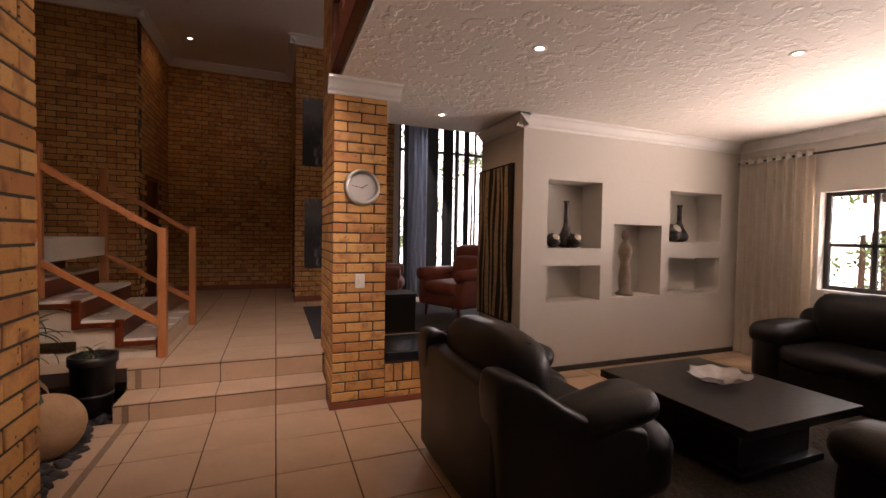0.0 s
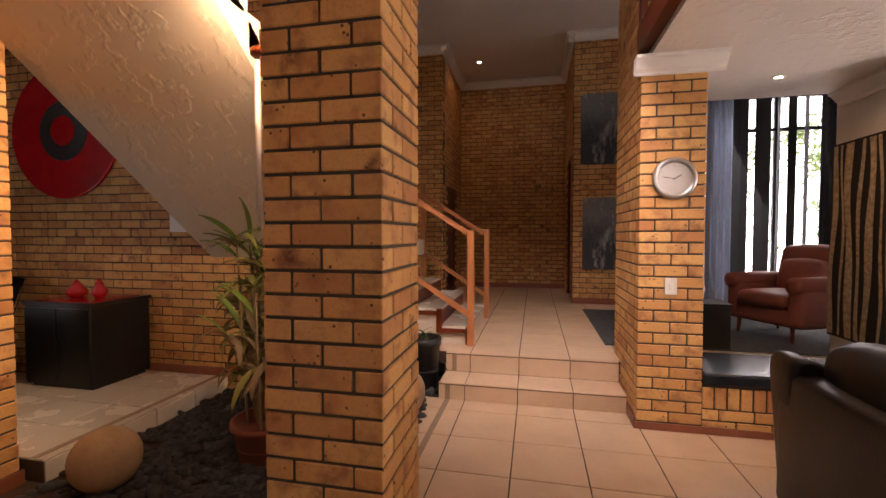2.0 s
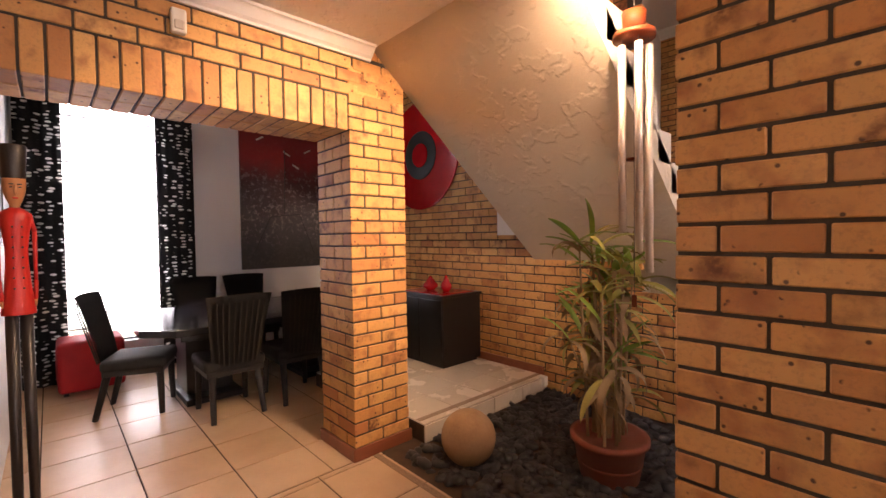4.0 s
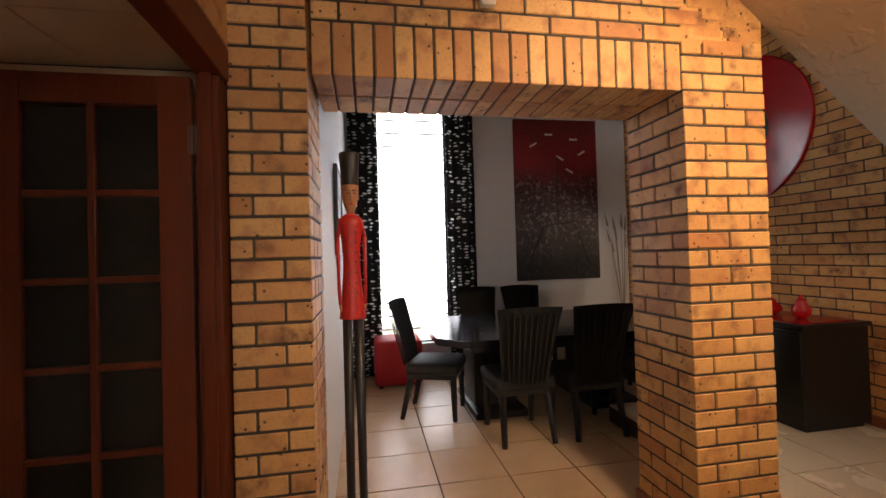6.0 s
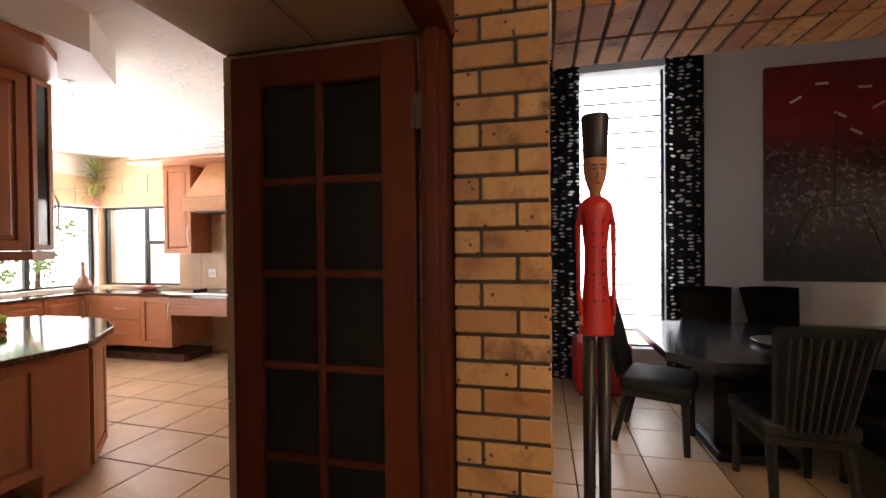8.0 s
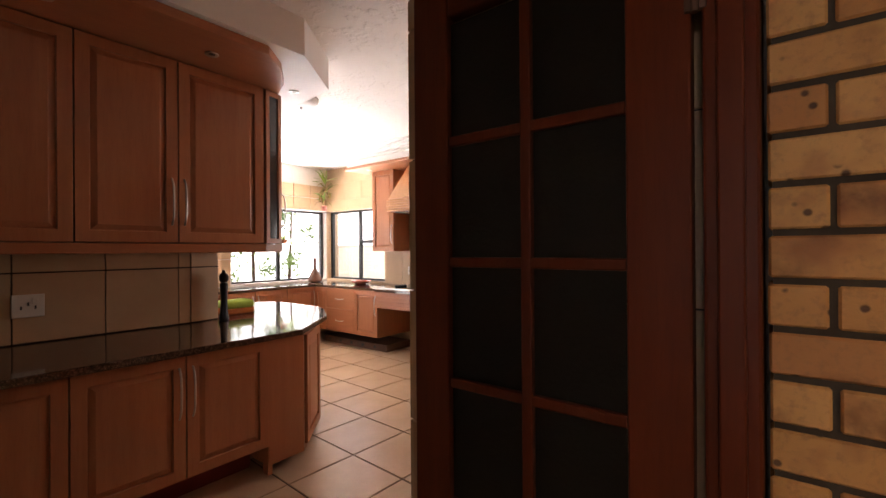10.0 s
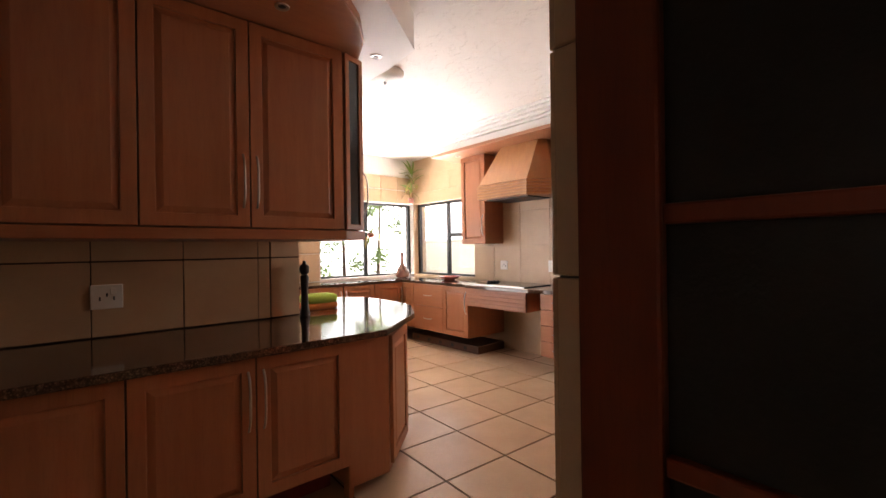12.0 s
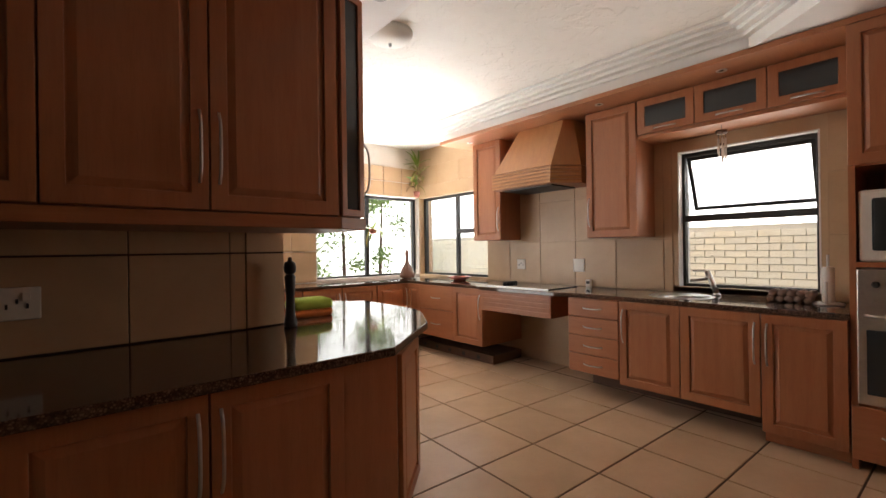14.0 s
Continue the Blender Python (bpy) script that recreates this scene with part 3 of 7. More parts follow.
# ceilings
structure("ceiling_living", bm_box(0.85, 6.2, -2.7, 5.15, 2.77, 3.05), CEILING, "textured white plaster ceiling of the living room")
structure("ceiling_hall", bm_box(-2.93, 0.845, -0.16, 2.15, 2.77, 3.05), CEILING, "textured white ceiling of the hall")
structure("ceiling_high", bm_box(-3.4, 6.4, 2.15, 10.05, 4.75, 4.9), CEILING, "high white ceiling over the stairs and passage")
# the opening in this wall is made up, to go with the void lamp
wall_with_holes("wall_upper_front", "x", -3.4, 6.4, 1.95, 2.15, 3.06, 4.75, ((-0.9, 0.7, 3.35, 4.45),), WHITE_WALL, "upper wall of the stair void with an unseen opening added for light")
structure("wall_upper_left", bm_box(-3.1, -2.94, 2.415, 3.99, 2.80, 4.75), WHITE_WALL, "upper wall at the side of the stairs")
structure("wall_upper_right", bm_box(6.2, 6.4, 2.15, 4.25, 3.06, 4.75), WHITE_WALL, "upper wall over the living room")

# cornices
PROFILE = ((0, 0), (0, -0.10), (0.018, -0.10), (0.022, -0.085), (0.045, -0.07), (0.075, -0.03), (0.085, -0.022), (0.10, -0.018), (0.10, 0))


def cornice(a, b, z, side, size=1.0, mat=None):
    """A moulded strip under a ceiling at z from a to b; side: the way out from the wall."""
    bm = bmesh.new()
    ends = []
    for p in (a, b):
        ends.append([bm.verts.new((p[0] + side[0] * o * size, p[1] + side[1] * o * size, z - 0.002 + h * size)) for o, h in PROFILE])
    n = len(PROFILE)
    for i in range(n):
        bm.faces.new((ends[0][i], ends[0][(i + 1) % n], ends[1][(i + 1) % n], ends[1][i]))
    bm.faces.new(ends[0])
    bm.faces.new(ends[1][::-1])
    bmesh.ops.recalc_face_normals(bm, faces=bm.faces)
    return structure("trim_cornice", bm, mat or CORNICE, "white moulded plaster cornice")


cornice((2.69, 4.23), (6.15, 4.23), 2.77, (0, -1), 1.2)
cornice((2.79, 4.11), (2.79, 5.15), 2.77, (-1, 0), 1.2)
cornice((6.15, 4.23), (6.15, -2.6), 2.77, (-1, 0), 1.2)
cornice((-2.93, 0.0), (-2.93, 2.13), 2.77, (1, 0), 0.9)
cornice((0.75, 3.97), (1.36, 3.97), 2.77, (0, -1), 1.2)
cornice((1.256, 3.97), (1.256, 4.9), 2.77, (1, 0), 1.0)
for a, b, s in (((-1.55, 9.85), (0.66, 9.85), (0, -1)), ((-1.55, 7.80), (-1.55, 9.85), (1, 0)), ((0.66, 7.80), (0.66, 9.85), (-1, 0)), ((-3.2, 7.9), (-1.45, 7.9), (0, -1)), ((0.56, 7.9), (2.35, 7.9), (0, -1))):
    cornice(a, b, 4.75, s, 1.3)

# dark timber edge of the upper landing
edge = thing("landing_edge_beam", "dark timber beam along the edge of the upper landing", "beam")
part("beam", bm_box(0.77, 0.845, 2.16, 3.965, 2.80, 3.0, 0.006), DOORWOOD, edge)
part("rail", bm_box(0.78, 0.83, 2.16, 3.965, 3.35, 3.42, 0.006), DOORWOOD, edge)
for y in (2.3, 2.85, 3.4, 3.9):
    part("post", bm_box(0.78, 0.83, y, y + 0.06, 3.0, 3.35, 0.004), DOORWOOD, edge)

# skirtings
def skirting(x0, x1, y0, y1, z, h, mat=SKIRT):
    return structure("baseboard", bm_box(x0, x1, y0, y1, z, z + h, 0.004), mat, "reddish-brown wooden skirting" if mat is SKIRT else "dark skirting")


skirting(-2.928, -2.908, 1.945, 2.43, 0.0, 0.085)
skirting(-3.39, -2.908, 1.940, 1.960, 0.0, 0.085)
skirting(0.784, 0.802, 3.953, 4.9, 0.0, 0.095)
skirting(0.784, 2.79, 3.950, 3.968, 0.0, 0.055)
skirting(2.785, 6.15, 4.21, 4.228, 0.0, 0.06, DARK_SKIRT)
skirting(0.66, 2.35, 7.885, 7.899, 0.33, 0.1)
skirting(-1.55, 0.66, 9.833, 9.848, 0.33, 0.1)
skirting(-4.5, -2.82, 3.98, 3.998, 0.14, 0.08)

# stairs: first flight up from the passage
TREAD = tile_material("stair_tile", (0.74, 0.68, 0.58), (0.66, 0.58, 0.47), 0.25)
stairs = thing("staircase", "tiled staircase with wooden edging and glass balustrade", "stairs", kind="structure")
for i in range(6):
    x1, z = -0.64 - 0.31 * i, 0.33 + 0.18 * (i + 1)
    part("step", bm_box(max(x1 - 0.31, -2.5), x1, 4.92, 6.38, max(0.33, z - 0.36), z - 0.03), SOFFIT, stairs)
    part("tread", bm_box(x1 - 0.33, x1 + 0.015, 4.90, 6.39, z - 0.03, z, 0.004), TREAD, stairs, "cream stair tread")
    part("stringer_riser", bm_box(x1 - 0.02, x1 + 0.04, 4.875, 4.915, z - 0.205, z + 0.002, 0.003), DOORWOOD, stairs, "brown edging")
    part("stringer_edge", bm_box(x1 - 0.33, x1 + 0.02, 4.875, 4.915, z - 0.065, z - 0.02, 0.003), DOORWOOD, stairs, "brown edging")
for i in range(1, 6):
    x1, z = -0.64 - 0.31 * i, 0.33 + 0.18 * i
    part("riser_board", bm_box(x1, x1 + 0.018, 4.92, 6.38, z, z + 0.15, 0.002), DOORWOOD, stairs, "brown riser")
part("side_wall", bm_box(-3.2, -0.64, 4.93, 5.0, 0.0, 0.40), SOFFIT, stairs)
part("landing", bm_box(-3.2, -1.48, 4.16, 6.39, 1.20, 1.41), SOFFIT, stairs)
# second flight, seen from underneath
bm = bmesh.new()
lo = [(x, y, z) for y, z in ((2.15, 2.772), (4.16, 1.13), (4.16, 1.35), (2.15, 2.99)) for x in (-2.935, -1.48)]
vs = [bm.verts.new(p) for p in lo]
for f in ((0, 1, 3, 2), (2, 3, 5, 4), (4, 5, 7, 6), (6, 7, 1, 0), (0, 2, 4, 6), (1, 7, 5, 3)):
    bm.faces.new([vs[i] for i in f])
bmesh.ops.subdivide_edges(bm, edges=bm.edges[:], cuts=12, use_grid_fill=True)
bmesh.ops.recalc_face_normals(bm, faces=bm.faces)
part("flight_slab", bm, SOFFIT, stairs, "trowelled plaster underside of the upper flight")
for i in range(9):
    y, z = 4.1 - 0.217 * i, 1.41 + 0.18 * (i + 1)
    part("upper_step", bm_box(-2.935, -1.48, y - 0.217, y, z - 0.2, z, 0.004), TREAD, stairs)


def balustrade(y, zs):
    rail = thing("stair_balustrade", "orange-brown wooden balustrade with glass panels on the stairs", "balustrade")
    part("newel", bm_box(-0.635, -0.565, y - 0.035, y + 0.035, 0.33, zs, 0.006), RAILWOOD, rail)
    part("post", bm_box(-1.53, -1.46, y - 0.035, y + 0.035, 0.9, 2.2, 0.006), RAILWOOD, rail)
    for name, za, zb in (("handrail", 1.49, 2.02), ("lower_rail", 0.655, 1.205)):
        bm = bmesh.new()
        q = [bm.verts.new((x, yy, z + h)) for x, z in ((-0.63, za), (-1.47, zb)) for yy in (y - 0.025, y + 0.025) for h in (-0.03, 0.03)]
        for f in ((0, 1, 3, 2), (4, 6, 7, 5), (0, 4, 5, 1), (2, 3, 7, 6), (0, 2, 6, 4), (1, 5, 7, 3)):
            bm.faces.new([q[i] for i in f])
        bmesh.ops.recalc_face_normals(bm, faces=bm.faces)
        part(name, bm, RAILWOOD, rail)
    bm = bmesh.new()
    q = [bm.verts.new((x, yy, z)) for x, z in ((-0.64, 0.72), (-0.64, 1.43), (-1.46, 1.94), (-1.46, 1.22)) for yy in (y - 0.004, y + 0.004)]
    for f in ((0, 2, 4, 6), (1, 7, 5, 3), (0, 1, 3, 2), (2, 3, 5, 4), (4, 5, 7, 6), (6, 7, 1, 0)):
        bm.faces.new([q[i] for i in f])
    bmesh.ops.recalc_face_normals(bm, faces=bm.faces)
    part("pane", bm, GLASS, rail, "clear glass panel")


balustrade(4.86, 1.52)
balustrade(6.36, 1.55)

# indoor garden bed
structure("garden_bed", bm_box(-2.94, -0.8, 2.2, 4.0, -0.15, -0.03), mottled("bed_soil", (0.02, 0.018, 0.016), (0.035, 0.03, 0.026), 10, (0.9, 1.0), 0.5), "dark bed under the pebbles")
structure("garden_bed_end", bm_box(-1.19, -0.82, 4.005, 4.92, -0.15, -0.02), mottled("end_soil", (0.02, 0.018, 0.016), (0.035, 0.03, 0.026), 10, (0.9, 1.0), 0.5), "dark bed beside the steps")
structure("garden_mosaic", bm_box(-2.93, -0.92, 2.085, 2.13, -0.05, 0.003, 0.001), MOSAIC, "narrow mosaic border strip")
structure("floor_mosaic", bm_box(-0.74, -0.695, 2.35, 4.22, -0.05, 0.003, 0.001), MOSAIC, "narrow mosaic border strip in the floor")
ledge = structure("alcove_platform", bm_box(-4.5, -2.80, 2.45, 3.99, 0.0, 0.128, 0.004), GROUT, "low tiled platform in the alcove")
for i in range(4):
    for j in range(4):
        x0, y0 = -2.80 - 0.425 * (i + 1), 2.45 + 0.385 * j
        piece("tile", block_mesh(0.417, 0.377, 0.012, TREAD, 0.002), ledge, (x0 + 0.2125, y0 + 0.1925, 0.134))
for j in range(4):
    piece("tile", block_mesh(0.012, 0.377, 0.128, TREAD, 0.002), ledge, (-2.794, 2.45 + 0.385 * j + 0.1925, 0.066))
structure("alcove_strip", bm_box(-2.90, -2.855, 2.46, 3.98, 0.1, 0.143, 0.001), MOSAIC, "narrow mosaic border on the platform")

# dining room shell
wall_with_holes("wall_dining_window", "y", -0.1, 4.9, -6.75, -6.5, 0.0, 3.6, ((0.6, 1.5, 0.35, 3.35),), COOL_WALL, "cool white dining room wall with a tall window")
structure("wall_dining_left", bm_box(-6.75, -3.385, -0.1, 0.235, 0.0, 3.6), COOL_WALL, "white dining room wall behind the kitchen")
brick_wall("wall_dining_right", "x", -6.5, -4.91, 4.0, -1, 0.0, 3.6, "face brick side wall of the dining room")
structure("ceiling_dining", bm_box(-6.75, -2.94, -0.1, 4.15, 3.6, 3.7), CEILING, "white ceiling of the dining room")
structure("wall_dining_head", bm_box(-3.36, -2.95, -0.1, 2.414, 3.05, 3.6), COOL_WALL, "wall over the dining room opening")

# kitchen shell
structure("kitchen_portal_wall", bm_box(-3.3, -2.972, -0.945, -0.075, 0.0, 2.77), MORTAR, "tiled end of the wall behind the kitchen door")
portal = bpy.data.objects["kitchen_portal_wall"]
for j in range(6):
    z0 = 0.50 + 0.40 * (j - 1)
    z0, z1 = max(z0, 0.0), min(z0 + 0.399, 2.2)
    if z1 - z0 > 0.02:
        piece("tile", block_mesh(0.012, 0.42, z1 - z0 - 0.004, WALL_TILE, 0.002), portal, (-2.966, -0.733, (z0 + z1) / 2))
        piece("tile", block_mesh(0.012, 0.40, z1 - z0 - 0.004, WALL_TILE, 0.002), portal, (-2.966, -0.318, (z0 + z1) / 2))
        piece("tile", block_mesh(0.33, 0.012, z1 - z0 - 0.004, WALL_TILE, 0.002), portal, (-3.13, -0.951, (z0 + z1) / 2))
head = structure("kitchen_portal_head", bm_box(-2.96, -1.0, -0.945, -0.16, 2.212, 2.77), WALL_TILE, "tiled soffit over the kitchen doorway")
for i in range(5):
    for j in range(2):
        piece("tile", block_mesh(0.395, 0.388, 0.010, WALL_TILE, 0.002), head, (-2.96 + 0.2 + 0.4 * i, -0.945 + 0.197 + 0.392 * j, 2.206))
structure("wall_kitchen_door", bm_box(-1.10, 0.0, -0.155, -0.06, 0.0, 2.77), WHITE_WALL, "plain wall beside the kitchen doorway")
structure("wall_hall_head", bm_box(-2.93, -1.10, -0.155, -0.06, 2.29, 2.77), BRICKS, "brick wall over the kitchen door")
wall_with_holes("wall_kitchen_window", "y", -6.6, -0.93, -7.0, -6.75, 0.0, 2.85, ((-2.56, -1.585, 0.95, 2.155), (-6.34, -4.90, 0.93, 2.11)), WALL_TILE, "kitchen wall with a sink window and a corner window")
# the second hole is made up, so the added kitchen lamp has an opening
wall_with_holes("wall_kitchen_back", "x", -6.75, -0.9, -6.6, -6.36, 0.0, 2.85, ((-6.74, -5.05, 0.93, 2.11), (-4.28, -2.32, 0.0, 2.11)), WHITE_WALL, "kitchen end wall with a corner window and an unseen opening added for light")
# two unseen plain walls, given the maple tone so they bounce less light
structure("wall_kitchen_right", bm_box(-6.75, -3.302, -0.93, -0.78, 0.0, 2.85), MAPLE, "unseen kitchen wall behind the ovens, in maple tone to cut bounced light")
structure("wall_kitchen_left", bm_box(-1.1, -0.9, -6.36, -0.95, 0.0, 2.85), MAPLE, "unseen kitchen side wall, in maple tone to cut bounced light")
structure("ceiling_kitchen", bm_box(-6.9, -0.9, -6.5, -0.945, 2.85, 2.95), CEILING, "textured white plaster kitchen ceiling")


# kitchen
def bow_bm(p, q, out, r=0.006, steps=8):
    """A bow handle from p to q that stands off by the vector out."""
    bm = bmesh.new()
    p, q, out = Vector(p), Vector(q), Vector(out)
    rings, d = [], (q - p).normalized()
    side = d.cross(out).normalized()
    nrm = out.normalized()
    for i in range(steps + 1):
        t = i / steps
        c = p.lerp(q, t) + out * (1 - (2 * t - 1) ** 4)
        rings.append([bm.verts.new(c + (side * math.cos(a) + nrm * math.sin(a)) * r) for a in (k * math.pi / 3 for k in range(6))])
    for a, b in zip(rings, rings[1:]):
        for k in range(6):
            bm.faces.new((a[k], a[(k + 1) % 6], b[(k + 1) % 6], b[k]))
    bm.faces.new(rings[0][::-1])
    bm.faces.new(rings[-1])
    return bm


def door_front(parent, x0, x1, z0, z1, handle, glass=False, rail=0.062, name="door"):
    """A framed door with a raised panel or a pane; front towards -y. handle: 'l', 'r', 'h', 'b' or ''."""
    g = 0.002
    x0, x1, z0, z1 = x0 + g, x1 - g, z0 + g, z1 - g
    bm = bm_frame(x0, x1, z0, z1, rail, -0.022, 0)
    leaf = part(name, bm, MAPLE, parent)
    if glass:
        part("pane", bm_box(x0 + rail, x1 - rail, -0.012, -0.006, z0 + rail, z1 - rail), DARK_GLASS, leaf, "dark glass pane")
    else:
        a0, a1, b0, b1 = x0 + rail, x1 - rail, z0 + rail, z1 - rail
        bm = bmesh.new()
        s = 0.032
        rings = []
        for inset, y in ((0, -0.008), (0.006, -0.008), (s, -0.019), (s + 0.004, -0.019)):
            i = min(inset, (a1 - a0) / 2 - 0.005, (b1 - b0) / 2 - 0.005)
            rings.append([bm.verts.new((x, y, z)) for x, z in ((a0 + i, b0 + i), (a1 - i, b0 + i), (a1 - i, b1 - i), (a0 + i, b1 - i))])
        for a, b in zip(rings, rings[1:]):
            for k in range(4):
                bm.faces.new((a[k], a[(k + 1) % 4], b[(k + 1) % 4], b[k]))
        bm.faces.new(rings[-1])
        part("panel", bm, MAPLE, leaf)
    xm, zm = (x0 + x1) / 2, (z0 + z1) / 2
    if handle in ("l", "r"):
        x = x0 + rail * 0.5 if handle == "l" else x1 - rail * 0.5
        top = z1 < 1.2
        za, zb = (z1 - 0.34, z1 - 0.06) if top else (z0 + 0.10, z0 + 0.38)
        part("handle", bow_bm((x, -0.02, za), (x, -0.02, zb), (0, -0.03, 0)), STEEL, leaf, "steel bow handle", True)
    elif handle:
        z = z0 + rail * 0.5 if handle == "b" else zm
        part("handle", bow_bm((xm - 0.09, -0.02, z), (xm + 0.09, -0.02, z), (0, -0.028, -0.004)), STEEL, leaf, "steel bow handle", True)
    return leaf


def drawer_front(parent, x0, x1, z0, z1):
    leaf = part("drawer", bm_box(x0 + 0.002, x1 - 0.002, -0.022, 0, z0 + 0.002, z1 - 0.002, 0.007, 3), MAPLE_X, parent)
    xm, z = (x0 + x1) / 2, (z0 + z1) / 2
    part("handle", bow_bm((xm - 0.09, -0.02, z), (xm + 0.09, -0.02, z), (0, -0.028, -0.004)), STEEL, leaf, "steel bow handle", True)


def cabinet(label, at, turn, width, depth, z0, z1, fronts, name="base_cabinet", group=""):
    """A carcass whose front is the plane y = 0 and whose body lies behind it."""
    ob = thing(name, label, "cabinet", at, turn, group)
    part("body", bm_box(0.001, width - 0.001, 0.001, depth, z0, z1, 0.001, 1), MAPLE, ob)
    for f in fronts:
        if f[0] == "drawer":
            drawer_front(ob, *f[1:])
        else:
            door_front(ob, *f[1:5], f[5], f[0] == "glass")
    return ob


DARK_GLASS = material("smoked_glass", (0.03, 0.034, 0.035), 0.08)
BASE = "maple raised-panel base cabinet under a granite worktop"
WALLC = "maple raised-panel wall cabinet"
FX = -6.07
# sink side, fronts look to +x
cabinet("maple drawer unit with four drawers", (FX, -3.25, 0), 90, 0.48, 0.66, 0.2, 0.862, [("drawer", 0, 0.48, 0.2 + 0.165 * i, 0.2 + 0.165 * (i + 1)) for i in range(4)], group="base units")
for a, b, h, zb in ((-2.768, -2.30, "l", 0.17), (-2.298, -1.802, "r", 0.17), (-1.80, -1.378, "l", 0.085)):
    cabinet(BASE, (FX, a, 0), 90, b - a, 0.66, zb, 0.862, [("door", 0, b - a, zb, 0.862, h)], group="base units")
cabinet("maple base cabinet with two drawers and a door", (FX, -5.74, 0), 90, 1.40, 0.66, 0.22, 0.862,
        [("door", 0, 0.28, 0.22, 0.862, ""), ("drawer", 0.28, 0.92, 0.56, 0.862), ("drawer", 0.28, 0.92, 0.22, 0.56), ("door", 0.92, 1.40, 0.22, 0.862, "r")], group="base units")
for i in range(4):
    x1 = -4.10 - 0.49 * i
    cabinet(BASE, (x1, -5.75, 0), 180, 0.48, 0.6, 0.2, 0.862, [("door", 0, 0.48, 0.2, 0.862, "lr"[i % 2])], group="base units")
# plinths
plinth = thing("plinth_box", "dark wooden plinth with square vents under the cabinets", "plinth", (-6.20, -5.70, 0), 90)
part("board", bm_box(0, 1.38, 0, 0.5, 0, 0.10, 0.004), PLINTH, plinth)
for i in range(5):
    part("vent", bm_box(0.12 + 0.25 * i, 0.17 + 0.25 * i, -0.004, 0.01, 0.03, 0.07), BLACKMETAL, plinth)
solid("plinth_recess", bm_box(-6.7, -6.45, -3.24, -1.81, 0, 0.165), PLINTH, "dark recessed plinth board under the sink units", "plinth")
solid("plinth_board", bm_box(-6.70, -6.13, -1.80, -1.38, 0, 0.082, 0.003), MAPLE_X, "maple plinth board under the end unit", "plinth")
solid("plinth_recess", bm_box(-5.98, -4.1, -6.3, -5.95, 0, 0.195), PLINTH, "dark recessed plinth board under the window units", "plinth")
# hob apron
apron = thing("hob_apron", "slatted maple panel under the hob over an open knee space", "panel")
part("panel", bm_box(-6.06, -6.03, -4.33, -3.42, 0.64, 0.862, 0.004), MAPLE_X, apron)
part("side", bm_box(-6.5, -6.062, -3.445, -3.42, 0.64, 0.862), MAPLE, apron)
for i in range(4):
    part("slat", bm_box(-6.03, -6.022, -4.32, -3.43, 0.66 + 0.045 * i, 0.69 + 0.045 * i, 0.003, 1), MAPLE_X, apron)
# worktop, an L along the windows
wt = bm_prism([(-6.745, -1.37), (-6.045, -1.37), (-6.045, -3.2), (-5.98, -3.35), (-5.98, -4.30), (-6.045, -4.42), (-6.045, -5.72), (-4.0, -5.72), (-4.0, -6.355), (-6.745, -6.355)], 0.864, 0.9, 0.004)
solid("worktop", wt, GRANITE, "polished dark speckled granite worktop along the windows", "worktop")
# wall cabinets
cabinet(WALLC, (-6.40, -4.78, 0), 90, 0.44, 0.34, 1.41, 2.585, [("door", 0, 0.44, 1.41, 2.585, "r")], "wall_cabinet", "wall units")
cabinet(WALLC, (-6.40, -3.244, 0), 90, 0.488, 0.34, 1.40, 2.585, [("door", 0, 0.488, 1.40, 2.585, "l")], "wall_cabinet", "wall units")
for a, b in ((-2.745, -2.29), (-2.288, -1.817), (-1.815, -1.378)):
    cabinet("maple wall cabinet with a dark glass flap over the window", (-6.40, a, 0), 90, b - a, 0.34, 2.285, 2.585, [("glass", 0, b - a, 2.285, 2.585, "b")], "wall_cabinet", "glass units")
solid("light_pelmet", bm_box(-6.745, -6.40, -2.75, -1.375, 2.255, 2.283, 0.003), MAPLE, "maple board under the glass-front cabinets", "panel")
# cooker hood
hood = thing("cooker_hood", "tapered wooden cooker hood with a slatted rim", "cooker hood")
bm = bmesh.new()
lo = [bm.verts.new(p) for p in ((-6.20, -4.27, 2.13), (-6.20, -3.52, 2.13), (-6.44, -3.33, 2.13), (-6.745, -3.33, 2.13), (-6.745, -4.27, 2.13))]
hi = [bm.verts.new(p) for p in ((-6.34, -4.02, 2.588), (-6.34, -3.46, 2.588), (-6.42, -3.40, 2.588), (-6.745, -3.40, 2.588), (-6.745, -4.02, 2.588))]
for i in range(5):
    bm.faces.new((lo[i], lo[(i + 1) % 5], hi[(i + 1) % 5], hi[i]))
bm.faces.new(lo[::-1])
bm.faces.new(hi)
bmesh.ops.recalc_face_normals(bm, faces=bm.faces)
part("canopy", bm, HOODWOOD, hood)
part("rim", bm_prism([(-6.20, -4.27), (-6.20, -3.52), (-6.445, -3.335), (-6.745, -3.335), (-6.745, -4.27)], 1.952, 2.126, 0.003), MAPLE, hood)
for i in range(5):
    z = 1.958 + 0.034 * i
    part("slat", bm_prism([(-6.178, -4.28), (-6.178, -3.51), (-6.199, -3.52), (-6.199, -4.28)], z, z + 0.024), HOODWOOD, hood)
    part("slat", bm_prism([(-6.178, -3.508), (-6.425, -3.318), (-6.44, -3.332), (-6.199, -3.518)], z, z + 0.024), HOODWOOD, hood)
part("filter", bm_box(-6.68, -6.26, -4.2, -3.55, 1.94, 1.955), BLACKMETAL, hood, "dark grease filter")
